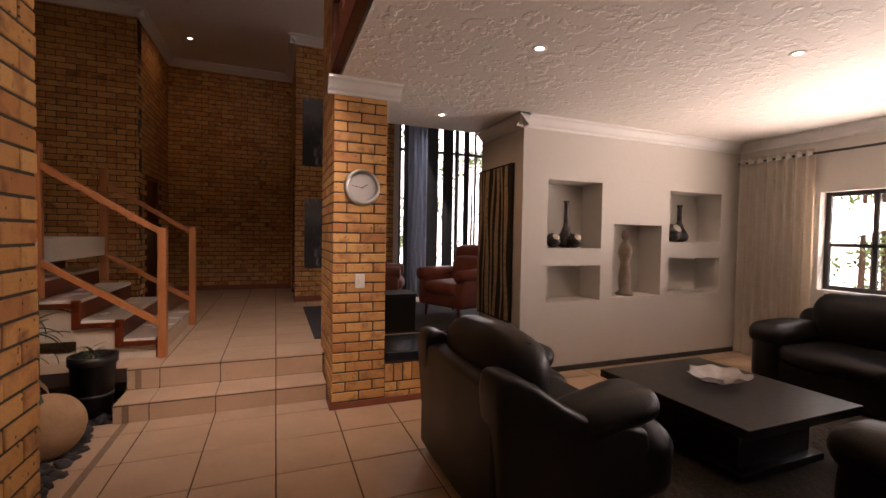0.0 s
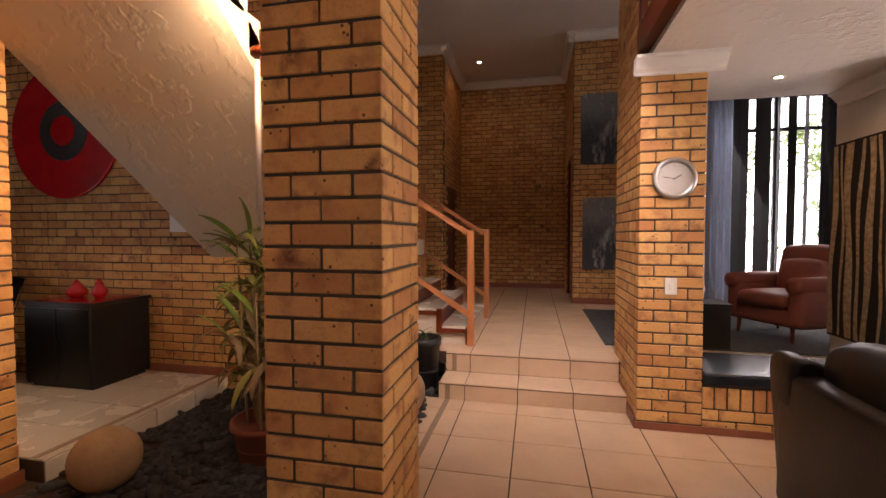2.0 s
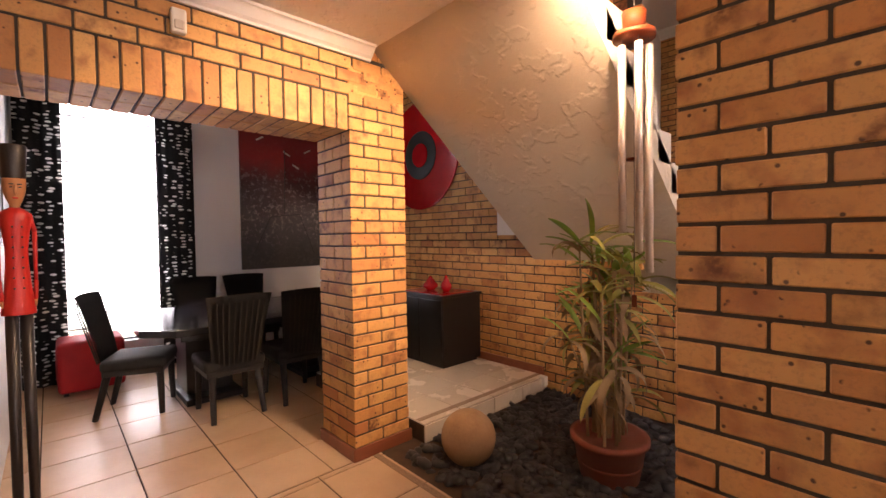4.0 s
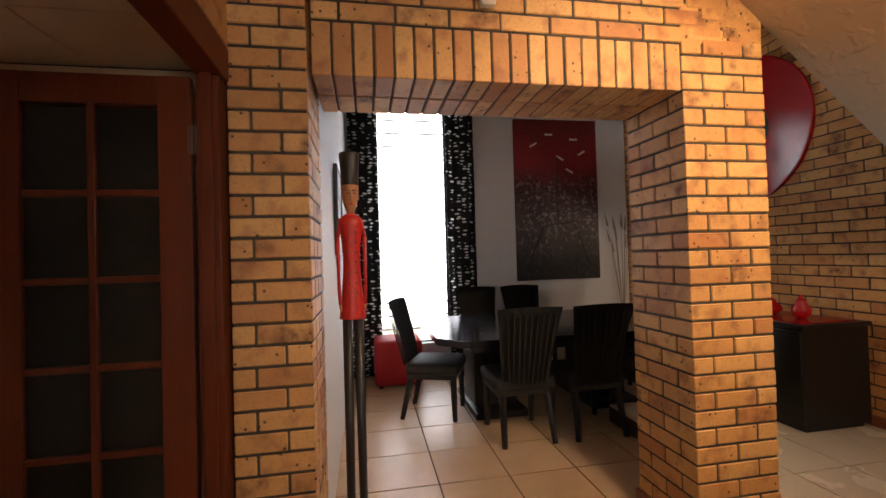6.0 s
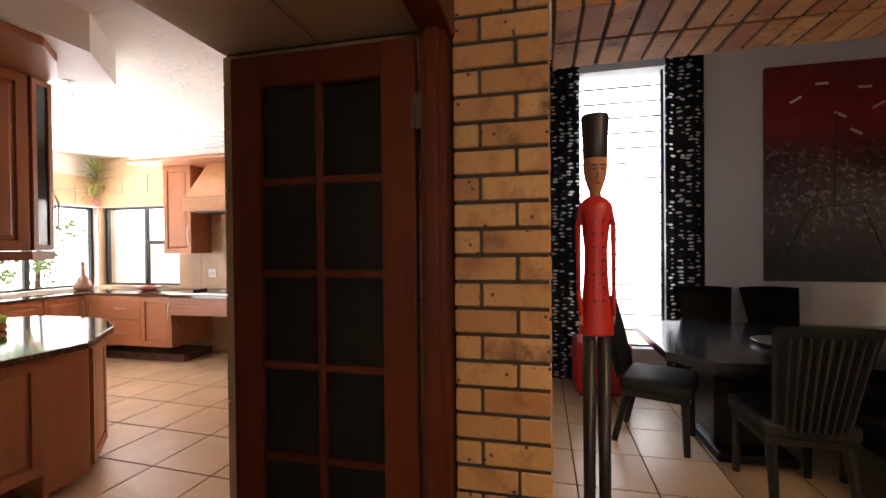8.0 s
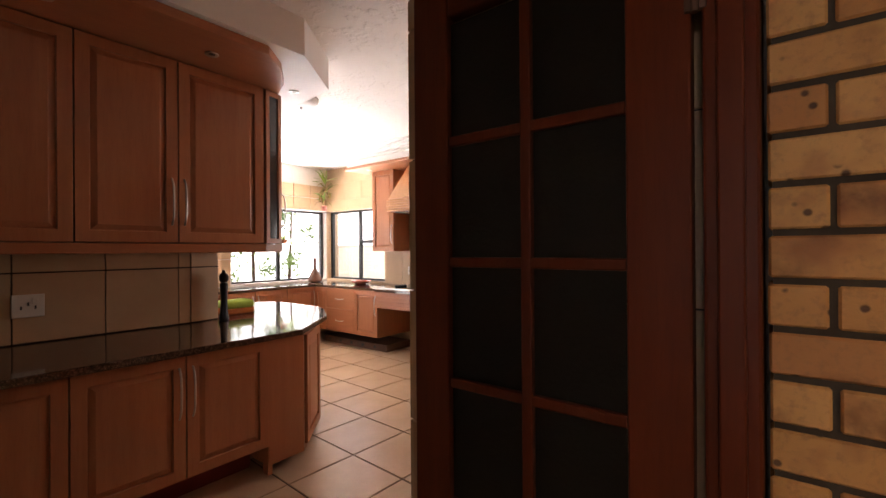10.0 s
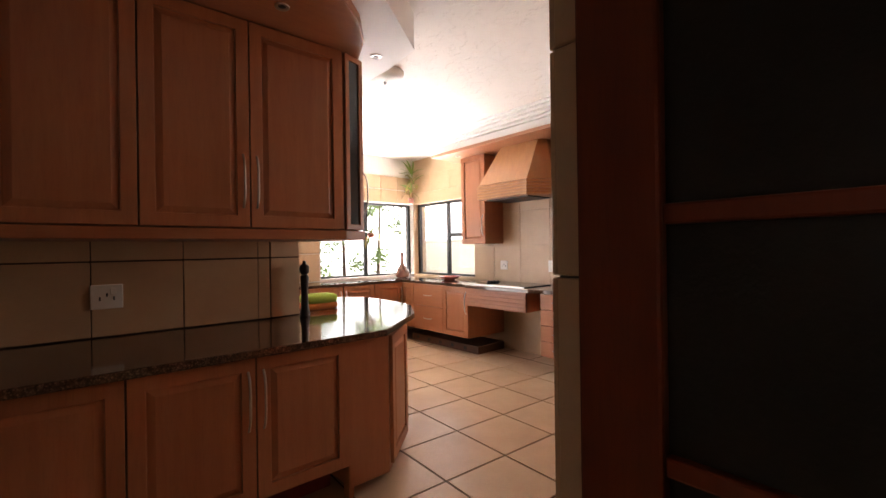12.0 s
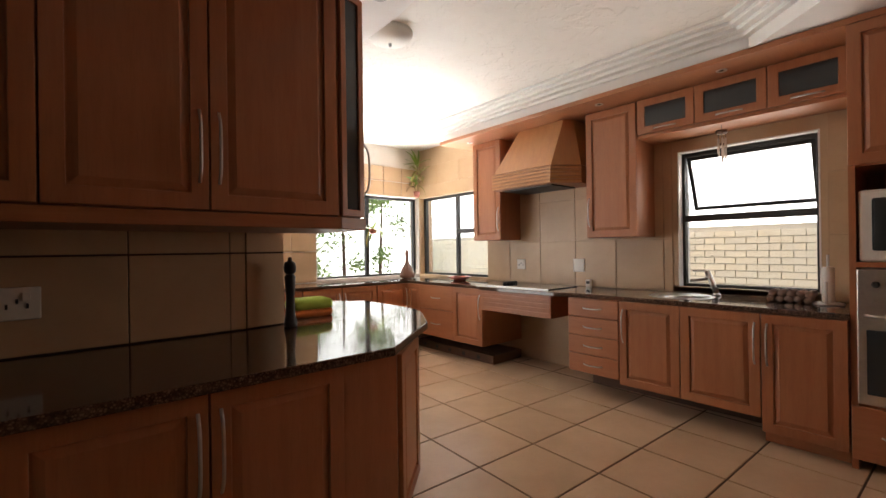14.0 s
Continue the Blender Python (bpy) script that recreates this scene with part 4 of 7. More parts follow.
# oven tower
tower = thing("oven_tower", "tall maple unit with a built-in oven and a microwave", "cabinet", (FX, -1.372, 0), 90)
part("side", bm_box(0, 0.03, 0.0, 0.66, 0.0, 2.585), MAPLE, tower)
part("side", bm_box(0.41, 0.43, 0.0, 0.66, 0.0, 2.585), MAPLE, tower)
part("back", bm_box(0.03, 0.41, 0.6, 0.66, 0.0, 2.585), MAPLE, tower)
part("shelf", bm_box(0.03, 0.41, 0.0, 0.6, 1.175, 1.205), MAPLE, tower)
part("base", bm_box(0.03, 0.41, 0.02, 0.6, 0.05, 0.38), MAPLE, tower)
part("top", bm_box(0.03, 0.41, 0.02, 0.6, 1.76, 2.585), MAPLE, tower)
door_front(tower, 0, 0.43, 1.765, 2.585, "")
drawer_front(tower, 0, 0.43, 0.06, 0.375)
oven = thing("oven", "built-in steel oven with a dark glass door", "oven", (FX, -1.342, 0), 90)
part("front", bm_box(0.001, 0.38, -0.02, 0.5, 0.39, 1.165, 0.006), STEEL, oven)
part("window", bm_box(0.04, 0.34, -0.026, -0.018, 0.45, 0.82, 0.004), DARK_GLASS, oven, "dark oven window")
part("handle", bow_bm((0.03, -0.02, 0.90), (0.35, -0.02, 0.90), (0, -0.04, 0), 0.009), STEEL, oven, "", True)
for i in range(3):
    part("knob", moved(bm_lathe([(0.018, 0), (0.018, 0.012), (0.012, 0.025)], 16), pose(0.08 + 0.1 * i, -0.02, 1.08, 90, 0, 0)), BLACKMETAL, oven)
micro = thing("microwave", "cream microwave oven on a shelf", "microwave", (FX, -1.335, 0), 90)
part("body", bm_box(0.0, 0.365, 0.01, 0.4, 1.206, 1.62, 0.02, 3), PLASTIC, micro)
part("door", bm_box(0.06, 0.27, -0.002, 0.012, 1.27, 1.57, 0.01), DARK_GLASS, micro, "dark glass door")
# bulkhead with downlights over the wall units
solid("bulkhead_board", bm_box(-6.745, -6.06, -5.03, -0.94, 2.59, 2.63, 0.004), MAPLE_X, "maple board with downlights over the wall cabinets", "bulkhead")
structure("bulkhead_plaster", bm_prism([(-6.745, -5.03), (-6.12, -5.03), (-6.12, -1.86), (-5.50, -1.20), (-5.50, -0.94), (-6.745, -0.94)], 2.634, 2.85), CORNICE, "white plastered bulkhead")
for k in range(4):
    o, z1 = 0.05 * (4 - k), 2.848 - 0.032 * k
    structure("trim_cornice", bm_prism([(-6.12, -5.03), (-6.12 + o, -5.03), (-6.12 + o, -1.86 - 0.43 * o), (-5.50 + 0.3 * o, -1.20 - 0.75 * o), (-5.50, -1.20), (-6.12, -1.86)], z1 - 0.030, z1, 0.006), CORNICE, "white stepped plaster cornice over the bulkhead")
# peninsula
LY = -2.60
for x1, x0, h in ((-1.50, -1.97, "r"), (-1.972, -2.47, "l"), (-2.472, -2.958, "r"), (-2.96, -3.44, "l")):
    cabinet(BASE, (x1, LY, 0), 180, x1 - x0, 0.62, 0.19, 0.862, [("door", 0, x1 - x0, 0.19, 0.862, {"l": "l", "r": "r"}[h])], group="peninsula units")
panel = thing("peninsula_end", "angled maple end of the peninsula with a panelled side", "cabinet")
part("body", bm_prism([(-3.445, -2.595), (-3.70, -2.595), (-4.06, -2.93), (-4.30, -3.42), (-4.30, -4.05), (-3.80, -4.15), (-3.42, -3.5)], 0.06, 0.862, 0.003), MAPLE, panel)
d = Vector((-4.06 + 3.70, -2.93 + 2.595))
side_door = door_front(panel, 0.02, d.length - 0.02, 0.10, 0.85, "")
side_door.matrix_basis = pose(-3.70, -2.595, 0, 0, 0, math.degrees(math.atan2(d.y, d.x)))
part("foot", bm_box(-3.47, -3.44, -2.66, -2.60, 0.0, 0.19), MAPLE, panel)
solid("peninsula_plinth", bm_box(-3.43, -1.5, -3.1, -2.80, 0, 0.185), mottled("red_plinth", (0.16, 0.015, 0.012), (0.2, 0.025, 0.02)), "dark red recessed plinth under the peninsula", "plinth")
arc = [(-4.42 - 0.02 * math.sin(a), -3.40 - 0.7 * a / 3) for a in (0, 1, 2, 3)]
pen = bm_prism([(-1.3, -2.555), (-3.655, -2.535), (-4.145, -2.925), (-4.36, -3.25)] + arc + [(-4.2, -4.32), (-3.85, -4.42), (-3.5, -4.3), (-3.3, -3.425), (-1.3, -3.425)], 0.864, 0.902, 0.005)
solid("peninsula_worktop", pen, GRANITE, "polished dark granite worktop with an angled rounded end", "worktop")
# splash wall behind the peninsula
splash = structure("wall_splash", bm_prism([(-1.1, -3.432), (-3.32, -3.432), (-3.535, -3.47), (-3.535, -3.62), (-1.1, -3.62)], 0.0, 2.56), GROUT, "short wall behind the peninsula with cream tiles")
for i in range(6):
    for z0, z1 in ((0.906, 1.305), (1.309, 1.46)):
        piece("tile", block_mesh(0.419, 0.010, z1 - z0 - 0.005, WALL_TILE, 0.002), splash, (-3.03 + 0.424 * i, -3.427, (z0 + z1) / 2))
    if i == 0:
        for z0, z1 in ((0.906, 1.305), (1.309, 1.46)):
            piece("tile", block_mesh(0.074, 0.010, z1 - z0 - 0.005, WALL_TILE, 0.002), splash, (-3.280, -3.427, (z0 + z1) / 2))
            piece("tile", block_mesh(0.212, 0.010, z1 - z0 - 0.005, WALL_TILE, 0.002), splash, (-3.428, -3.446, (z0 + z1) / 2), 10)
# wall cabinets over the peninsula
for x1, x0, h in ((-1.55, -2.05, "r"), (-2.052, -2.548, "l"), (-2.55, -3.03, "r"), (-3.032, -3.57, "l")):
    cabinet(WALLC + " over the peninsula", (x1, -2.88, 0), 180, x1 - x0, 0.54, 1.475, 2.56, [("door", 0, x1 - x0, 1.475, 2.56, h)], "wall_cabinet", "peninsula wall units")
endcab = thing("corner_display_cabinet", "angled maple end cabinet with a narrow dark glass door", "cabinet")
part("body", bm_prism([(-3.575, -2.885), (-3.585, -2.885), (-3.735, -2.935), (-3.735, -3.40), (-3.575, -3.40)], 1.475, 2.56, 0.002), MAPLE, endcab)
gd = door_front(endcab, 0.0, 0.158, 1.475, 2.56, "", True, 0.034)
gd.matrix_basis = pose(-3.583, -2.880, 0, 0, 0, 180 + 18)
part("handle", bow_bm((-3.74, -2.93, 1.58), (-3.74, -2.93, 1.86), (-0.035, 0.012, 0)), STEEL, endcab, "steel bow handle", True)
solid("wall_unit_pelmet", bm_prism([(-1.55, -2.87), (-3.59, -2.87), (-3.755, -2.925), (-3.755, -3.41), (-1.55, -3.41)], 1.415, 1.472, 0.004), MAPLE_X, "maple pelmet under the wall cabinets", "panel")
solid("bulkhead_board", bm_prism([(-1.2, -2.37), (-3.33, -2.37), (-3.50, -2.52), (-3.64, -2.72), (-3.73, -2.95), (-3.74, -3.6), (-1.2, -3.6)], 2.565, 2.616, 0.004), MAPLE_X, "maple board with downlights over the peninsula cabinets", "bulkhead")
structure("bulkhead_peninsula", bm_prism([(-1.2, -2.36), (-3.54, -2.33), (-3.98, -2.67), (-4.02, -3.0), (-4.02, -3.62), (-1.2, -3.62)], 2.62, 2.85), CORNICE, "cream plastered bulkhead with an angled end")


def downlight(x, y, z, glowing, label, r=0.045):
    d = thing("downlight", label, "downlight", (x, y, z), group="downlights")
    part("ring", bm_lathe([(r * 0.72, -0.002), (r, -0.006), (r * 1.05, 0.0), (r * 0.7, 0.004)], 24), PLASTIC if glowing else STEEL, d, "", True)
    part("bulb", bm_lathe([(r * 0.66, -0.001), (r * 0.3, -0.004), (r * 0.1, -0.005)], 20), BULB if glowing else BLACKMETAL, d)
    return d


BULB = glow_material("lamp_glow", (1, 0.86, 0.66), 30)
for x, y, z in ((-6.25, -4.7, 2.588), (-6.2, -3.0, 2.588), (-6.22, -2.05, 2.588), (-3.12, -2.62, 2.563), (-3.84, -2.9, 2.618), (-3.87, -3.4, 2.618), (-2.4, -2.62, 2.563)):
    downlight(x, y, z, False, "small unlit steel downlight in the bulkhead", 0.035)
# ceiling lamp
lamp = thing("ceiling_lamp", "round white ceiling lamp, unlit", "ceiling lamp", (-4.34, -3.55, 2.85))
part("shade", bm_lathe([(0.16, 0.0), (0.16, -0.02), (0.14, -0.05), (0.07, -0.075), (0.02, -0.08)], 32), PLASTIC, lamp, "", True)
part("finial", bm_lathe([(0.012, -0.078), (0.012, -0.10), (0.004, -0.105)], 12), STEEL, lamp)

# kitchen windows
FRAME = BLACKMETAL


def window(name, label, bars, pane):
    w = tagged(new(name), label, "window", "", "structure")
    for b in bars:
        part("window_frame", bm_box(*b, 0.004, 1), FRAME, w)
    p = part("pane", bm_box(*pane), GLASS, w)
    p.visible_shadow = False
    return w


X = -6.86
w = window("window_1", "black metal sink window with an open top-hung light",
           [(X - 0.03, X + 0.03, -2.56, -2.525, 0.95, 2.155), (X - 0.03, X + 0.03, -1.62, -1.585, 0.95, 2.155), (X - 0.03, X + 0.03, -2.525, -1.62, 1.53, 1.585), (X - 0.03, X + 0.03, -2.525, -1.62, 0.95, 0.975), (X - 0.03, X + 0.03, -2.525, -1.62, 2.11, 2.155)],
           (X - 0.004, X + 0.004, -2.525, -1.62, 0.975, 1.53))
bm = moved(bm_frame(-2.52, -1.625, -0.5, 0, 0.03, -0.012, 0.012), pose(0, 0, 0, 0, 0, 90))
moved(bm, pose(X - 0.01, 0, 2.11, 0, 22, 0))
part("open_sash", bm, FRAME, w, "open top-hung sash")
p = part("pane", moved(bm_box(-0.003, 0.003, -2.49, -1.655, -0.47, -0.03), pose(X - 0.01, 0, 2.11, 0, 22, 0)), GLASS, w)
p.visible_shadow = False
structure("window_reveal", bm_box(-6.83, -6.75, -2.60, -1.55, 0.902, 0.948), WALL_TILE, "tiled sill of the sink window")
window("window_2", "black metal corner window above the worktop",
       [(X - 0.03, X + 0.03, -6.34, -6.29, 0.93, 2.11), (X - 0.03, X + 0.03, -5.60, -5.55, 0.93, 2.11), (X - 0.03, X + 0.03, -4.94, -4.90, 0.93, 2.11), (X - 0.03, X + 0.03, -6.29, -4.94, 2.07, 2.11), (X - 0.03, X + 0.03, -6.29, -4.94, 0.93, 0.96), (X - 0.03, X + 0.03, -5.55, -4.94, 1.54, 1.60)],
       (X - 0.004, X + 0.004, -6.29, -4.94, 0.96, 2.07))
Y = -6.48
window("window_3", "black metal corner window above the worktop",
       [(-6.74, -6.70, Y - 0.03, Y + 0.03, 0.93, 2.11), (-5.90, -5.84, Y - 0.03, Y + 0.03, 0.93, 2.11), (-5.09, -5.05, Y - 0.03, Y + 0.03, 0.93, 2.11), (-6.70, -5.09, Y - 0.03, Y + 0.03, 2.07, 2.11), (-6.70, -5.09, Y - 0.03, Y + 0.03, 0.93, 0.96)],
       (-6.70, -5.09, Y - 0.004, Y + 0.004, 0.96, 2.07))
# unseen glazing made up for the added kitchen lamp
window("window_7", "unseen black metal glazing added for light behind the peninsula wall",
       [(-4.28, -4.23, Y - 0.03, Y + 0.03, 0.0, 2.11), (-3.33, -3.27, Y - 0.03, Y + 0.03, 0.0, 2.11), (-2.37, -2.32, Y - 0.03, Y + 0.03, 0.0, 2.11), (-4.23, -2.37, Y - 0.03, Y + 0.03, 2.06, 2.11), (-4.23, -2.37, Y - 0.03, Y + 0.03, 0.0, 0.05)],
       (-4.23, -2.37, Y - 0.004, Y + 0.004, 0.05, 2.06))
for b in ((-6.995, -6.752, -2.558, -2.548, 0.95, 2.153), (-6.995, -6.752, -1.597, -1.587, 0.95, 2.153), (-6.995, -6.752, -2.546, -1.599, 2.143, 2.153)):
    structure("window_reveal", bm_box(*b), CORNICE, "white painted reveal of the sink window")
# wall tiles round the worktop
tiles = bpy.data.objects["wall_kitchen_window"]
SOLID = ((-2.60, -1.545, 0.9, 2.19), (-6.34, -4.88, 0.9, 2.13))
for i in range(11):
    for z0, z1 in ((0.905, 1.38), (1.384, 1.83), (1.834, 2.285), (2.289, 2.58)):
        spans = [(-6.35 + 0.459 * i, min(-6.35 + 0.459 * (i + 1), -1.378))]
        for h in SOLID:
            if z0 < h[3] - 0.15 and z1 > h[2]:
                spans = [p for a, b in spans for p in ((a, min(b, h[0])), (max(a, h[1]), b)) if p[1] - p[0] > 0.03]
        for a, b in spans:
            lo = 2.14 if b < -4.88 and z0 < 2.1 else z0
            piece("tile", block_mesh(0.010, b - a - 0.005, z1 - lo - 0.005, WALL_TILE, 0.002), tiles, (-6.745, (a + b) / 2, (lo + z1) / 2))
back = bpy.data.objects["wall_kitchen_back"]
for i in range(8):
    x = -6.745 + 0.33 * (i + 0.5)
    for z0, z1 in ((2.12, 2.33), (2.334, 2.55)):
        piece("tile", block_mesh(0.325, 0.010, z1 - z0 - 0.005, WALL_TILE, 0.002), back, (x, -6.355, (z0 + z1) / 2))
for x in (-4.87, -4.54):
    for z0, z1 in ((0.905, 1.3), (1.304, 1.7), (1.704, 2.1)):
        piece("tile", block_mesh(0.325, 0.010, z1 - z0 - 0.005, WALL_TILE, 0.002), back, (x, -6.355, (z0 + z1) / 2))

# small things in the kitchen
def socket(at, turn, label, w=0.12, h=0.12, holes=3):
    s = thing("wall_socket", label, "wall socket", at, turn)
    part("plate", bm_box(-w / 2, w / 2, -0.012, 0, -h / 2, h / 2, 0.005), PLASTIC, s)
    for i in range(holes):
        part("slot", bm_box(-0.03 + 0.03 * i - 0.004, -0.03 + 0.03 * i + 0.004, -0.014, -0.01, -0.02 + 0.02 * (i % 2), 0.0 + 0.02 * (i % 2)), BLACKMETAL, s)
    part("rocker", bm_box(0.015, 0.04, -0.016, -0.01, 0.01, 0.045, 0.002), PLASTIC, s)
    return s


socket((-2.46, -3.421, 1.12), 180, "white plastic wall socket on cream tiles", 0.14, 0.13)
socket((-6.739, -4.33, 1.12), 90, "white plastic wall socket on cream tiles")
socket((-6.739, -3.55, 1.12), 90, "white plastic isolator switch on cream tiles", 0.13, 0.14, 0)
hob = thing("hob", "black glass hob with a row of knobs", "hob", (-6.36, -3.9, 0.9))
part("glass", bm_box(-0.25, 0.25, -0.40, 0.40, 0.0, 0.008, 0.003), DARK_GLASS, hob)
part("trim", bm_box(0.25, 0.258, -0.40, 0.40, 0.0, 0.010, 0.002), STEEL, hob)
for i in range(4):
    part("knob", bm_lathe([(0.022, 0), (0.02, 0.022), (0.012, 0.028)], 16, (0.05 - 0.06 * i, -0.33, 0.008)), BLACKMETAL, hob, "", True)
part_timer = thing("kitchen_timer", "small dark kitchen timer on the worktop", "timer", (-6.70, -3.42, 0.9), 90)
part("case", bm_box(-0.03, 0.03, -0.012, 0.012, 0, 0.075, 0.006), PLASTIC, part_timer)
part("display", bm_box(-0.02, 0.02, -0.014, -0.011, 0.03, 0.06), BLACKMETAL, part_timer)
sink = thing("sink", "round inset steel sink", "sink", (-6.42, -2.42, 0.9))
part("rim", bm_lathe([(0.20, -0.001), (0.23, 0.006), (0.24, 0.003), (0.24, 0.0)], 36), STEEL, sink, "", True)
part("bowl", bm_lathe([(0.205, 0.004), (0.19, 0.002), (0.05, 0.0015)], 36), STEEL, sink, "", True)
tap = thing("tap", "slanting chrome mixer tap", "tap", (-6.62, -2.22, 0.9))
part("base", bm_lathe([(0.03, 0), (0.03, 0.015), (0.022, 0.02)], 20), STEEL, tap, "", True)
part("body", bm_tube((0, 0, 0.015), (0.0, -0.07, 0.20), 0.022), STEEL, tap, "", True)
part("spout", bm_tube((0.0, -0.05, 0.14), (0.09, -0.17, 0.12), 0.013), STEEL, tap, "", True)
part("lever", bm_tube((0.0, -0.07, 0.20), (0.02, -0.17, 0.20), 0.007), STEEL, tap, "", True)
roll = thing("paper_towel_holder", "paper towel roll on an upright steel holder", "towel holder", (-6.5, -1.52, 0.9))
part("base", bm_lathe([(0.085, 0), (0.085, 0.012), (0.07, 0.016)], 28), STEEL, roll, "", True)
part("roll", bm_lathe([(0.03, 0.018), (0.034, 0.02), (0.034, 0.25), (0.03, 0.255)], 28), PLASTIC, roll, "white paper roll", True)
part("rod", bm_tube((0, 0, 0.016), (0, 0, 0.34), 0.008), STEEL, roll)
part("side_bar", bm_tube((0.075, 0, 0.012), (0.075, 0, 0.16), 0.008), STEEL, roll)
EGGCARD = mottled("egg_card", (0.2, 0.13, 0.1), (0.27, 0.19, 0.15), 30, (0.9, 1.0), 0.4, 120)
rack = thing("egg_tray", "stacked grey-brown egg tray on the worktop", "tray", (-6.55, -1.70, 0.9))
for r in range(2):
    for i in range(5):
        part("pocket", moved(bm_lathe([(0.012, 0), (0.026, 0.01), (0.026, 0.15), (0.012, 0.16)], 14), pose(0.1, -0.13 + 0.052 * i + 0.012 * r, 0.026 + 0.036 * r, 0, -90, 0)), EGGCARD, rack, "", True)
mill = thing("pepper_mill", "tall black turned pepper mill", "pepper mill", (-3.53, -3.36, 0.902))
part("body", bm_lathe([(0.034, 0), (0.036, 0.02), (0.027, 0.06), (0.022, 0.15), (0.027, 0.22), (0.03, 0.27), (0.02, 0.285)], 24), BLACKWOOD, mill, "", True)
part("head", bm_lathe([(0.018, 0.285), (0.032, 0.30), (0.034, 0.33), (0.028, 0.35), (0.012, 0.358), (0.012, 0.375), (0.004, 0.38)], 24), BLACKWOOD, mill, "", True)
cloth = thing("folded_cloth", "folded green and orange striped cloth", "cloth", (-3.76, -3.66, 0.902))
part("fold", soft_box(-0.13, 0.13, -0.09, 0.09, 0, 0.05, 0.02, 0.005), mottled("orange_cloth", (0.6, 0.2, 0.04), (0.5, 0.14, 0.03), 20, (0.9, 1.0)), cloth, "", True)
part("top_fold", soft_box(-0.13, 0.12, -0.09, 0.09, 0.045, 0.11, 0.025, 0.008), mottled("green_cloth", (0.42, 0.55, 0.08), (0.36, 0.48, 0.07), 20, (0.9, 1.0)), cloth, "", True)
vase = thing("vase", "brown bottle vase with thin twigs on the worktop", "vase", (-6.30, -6.08, 0.9))
part("body", bm_lathe([(0.05, 0), (0.10, 0.01), (0.115, 0.05), (0.085, 0.13), (0.03, 0.22), (0.024, 0.33), (0.03, 0.40), (0.018, 0.40)], 28), mottled("brown_glaze", (0.16, 0.07, 0.045), (0.24, 0.12, 0.08), 9, (0.15, 0.3)), vase, "", True)
for i in range(6):
    a = i * 1.05
    part("twig", bm_tube((0, 0, 0.35), (0.09 * math.cos(a), 0.09 * math.sin(a), 0.78 + 0.03 * i), 0.003, 5), PLINTH, vase)
dish = thing("red_dish", "red patterned oval dish on the worktop", "dish", (-6.45, -5.12, 0.9))
part("bowl", bm_lathe([(0.07, 0), (0.11, 0.02), (0.16, 0.055), (0.15, 0.055), (0.10, 0.025), (0.02, 0.012)], 28), mottled("red_glaze", (0.45, 0.03, 0.02), (0.5, 0.25, 0.2), 30, (0.1, 0.2)), dish, "", True)
CHIME = mottled("chime_metal", (0.72, 0.64, 0.55), (0.6, 0.52, 0.44), 8, (0.4, 0.5), 0.02, 60, 0.5)


def wind_chime(at, tubes, r_disc, length, r_tube, label, disc_mat):
    c = thing("wind_chime", label, "wind chime", at)
    part("top_disc", bm_lathe([(r_disc * 0.3, 0.02), (r_disc, 0.012), (r_disc, -0.012), (r_disc * 0.3, -0.02)][::-1], 28), disc_mat, c, "", True)
    for i in range(tubes):
        a = 2 * math.pi * i / tubes + 0.4
        x, y = r_disc * 0.68 * math.cos(a), r_disc * 0.68 * math.sin(a)
        part("tube", bm_tube((x, y, -0.05), (x, y, -0.05 - length * (1 - 0.09 * i)), r_tube, 14), CHIME, c, "", True)
        part("string", bm_tube((x, y, -0.05), (x * 0.9, y * 0.9, 0.0), 0.0015, 5), BLACKMETAL, c)
    part("cord", bm_tube((0, 0, 0.0), (0, 0, -length * 1.15), 0.0015, 5), BLACKMETAL, c)
    part("striker", bm_lathe([(0.01, 0), (r_disc * 0.42, 0.004), (r_disc * 0.42, 0.014), (0.01, 0.018)], 20, (0, 0, -length * 0.55)), disc_mat, c, "", True)
    part("sail", bm_box(-0.012, 0.012, -0.003, 0.003, -length * 1.15 - 0.06, -length * 1.15, 0.002), disc_mat, c)
    part("hanger", bm_tube((0, 0, 0.01), (0, 0, 0.10), 0.002, 5), BLACKMETAL, c)
    return c


wind_chime((-6.48, -2.13, 2.20), 5, 0.04, 0.19, 0.006, "small steel wind chime hanging before the kitchen window", PLINTH)


# kitchen door, opened flat against the tiled wall
frame_ob = tagged(new("door_frame_1"), "dark reddish wooden door frame of the kitchen", "door frame", "", "structure")
part("jamb", bm_box(-2.965, -2.86, -0.158, -0.074, 0, 2.15, 0.006), DOORWOOD, frame_ob)
part("jamb_stop", bm_box(-2.86, -2.84, -0.135, -0.095, 0, 2.15, 0.004), DOORWOOD, frame_ob)
part("head", bm_box(-2.96, -1.10, -0.158, -0.058, 2.15, 2.28, 0.006), DOORWOOD, frame_ob)
part("jamb", bm_box(-1.19, -1.10, -0.158, -0.058, 0, 2.15, 0.006), DOORWOOD, frame_ob)
SMOKED = mottled("door_glass", (0.014, 0.011, 0.008), (0.024, 0.019, 0.014), 5, (0.25, 0.4), 0.3, 90)
SMOKED.node_tree.nodes["Principled BSDF"].inputs["Transmission Weight"].default_value = 0.1
SMOKED.node_tree.nodes["Principled BSDF"].inputs["Specular IOR Level"].default_value = 0.1
door = tagged(new("door_1"), "open glazed door of dark reddish wood with ten panes", "door", "", "structure")
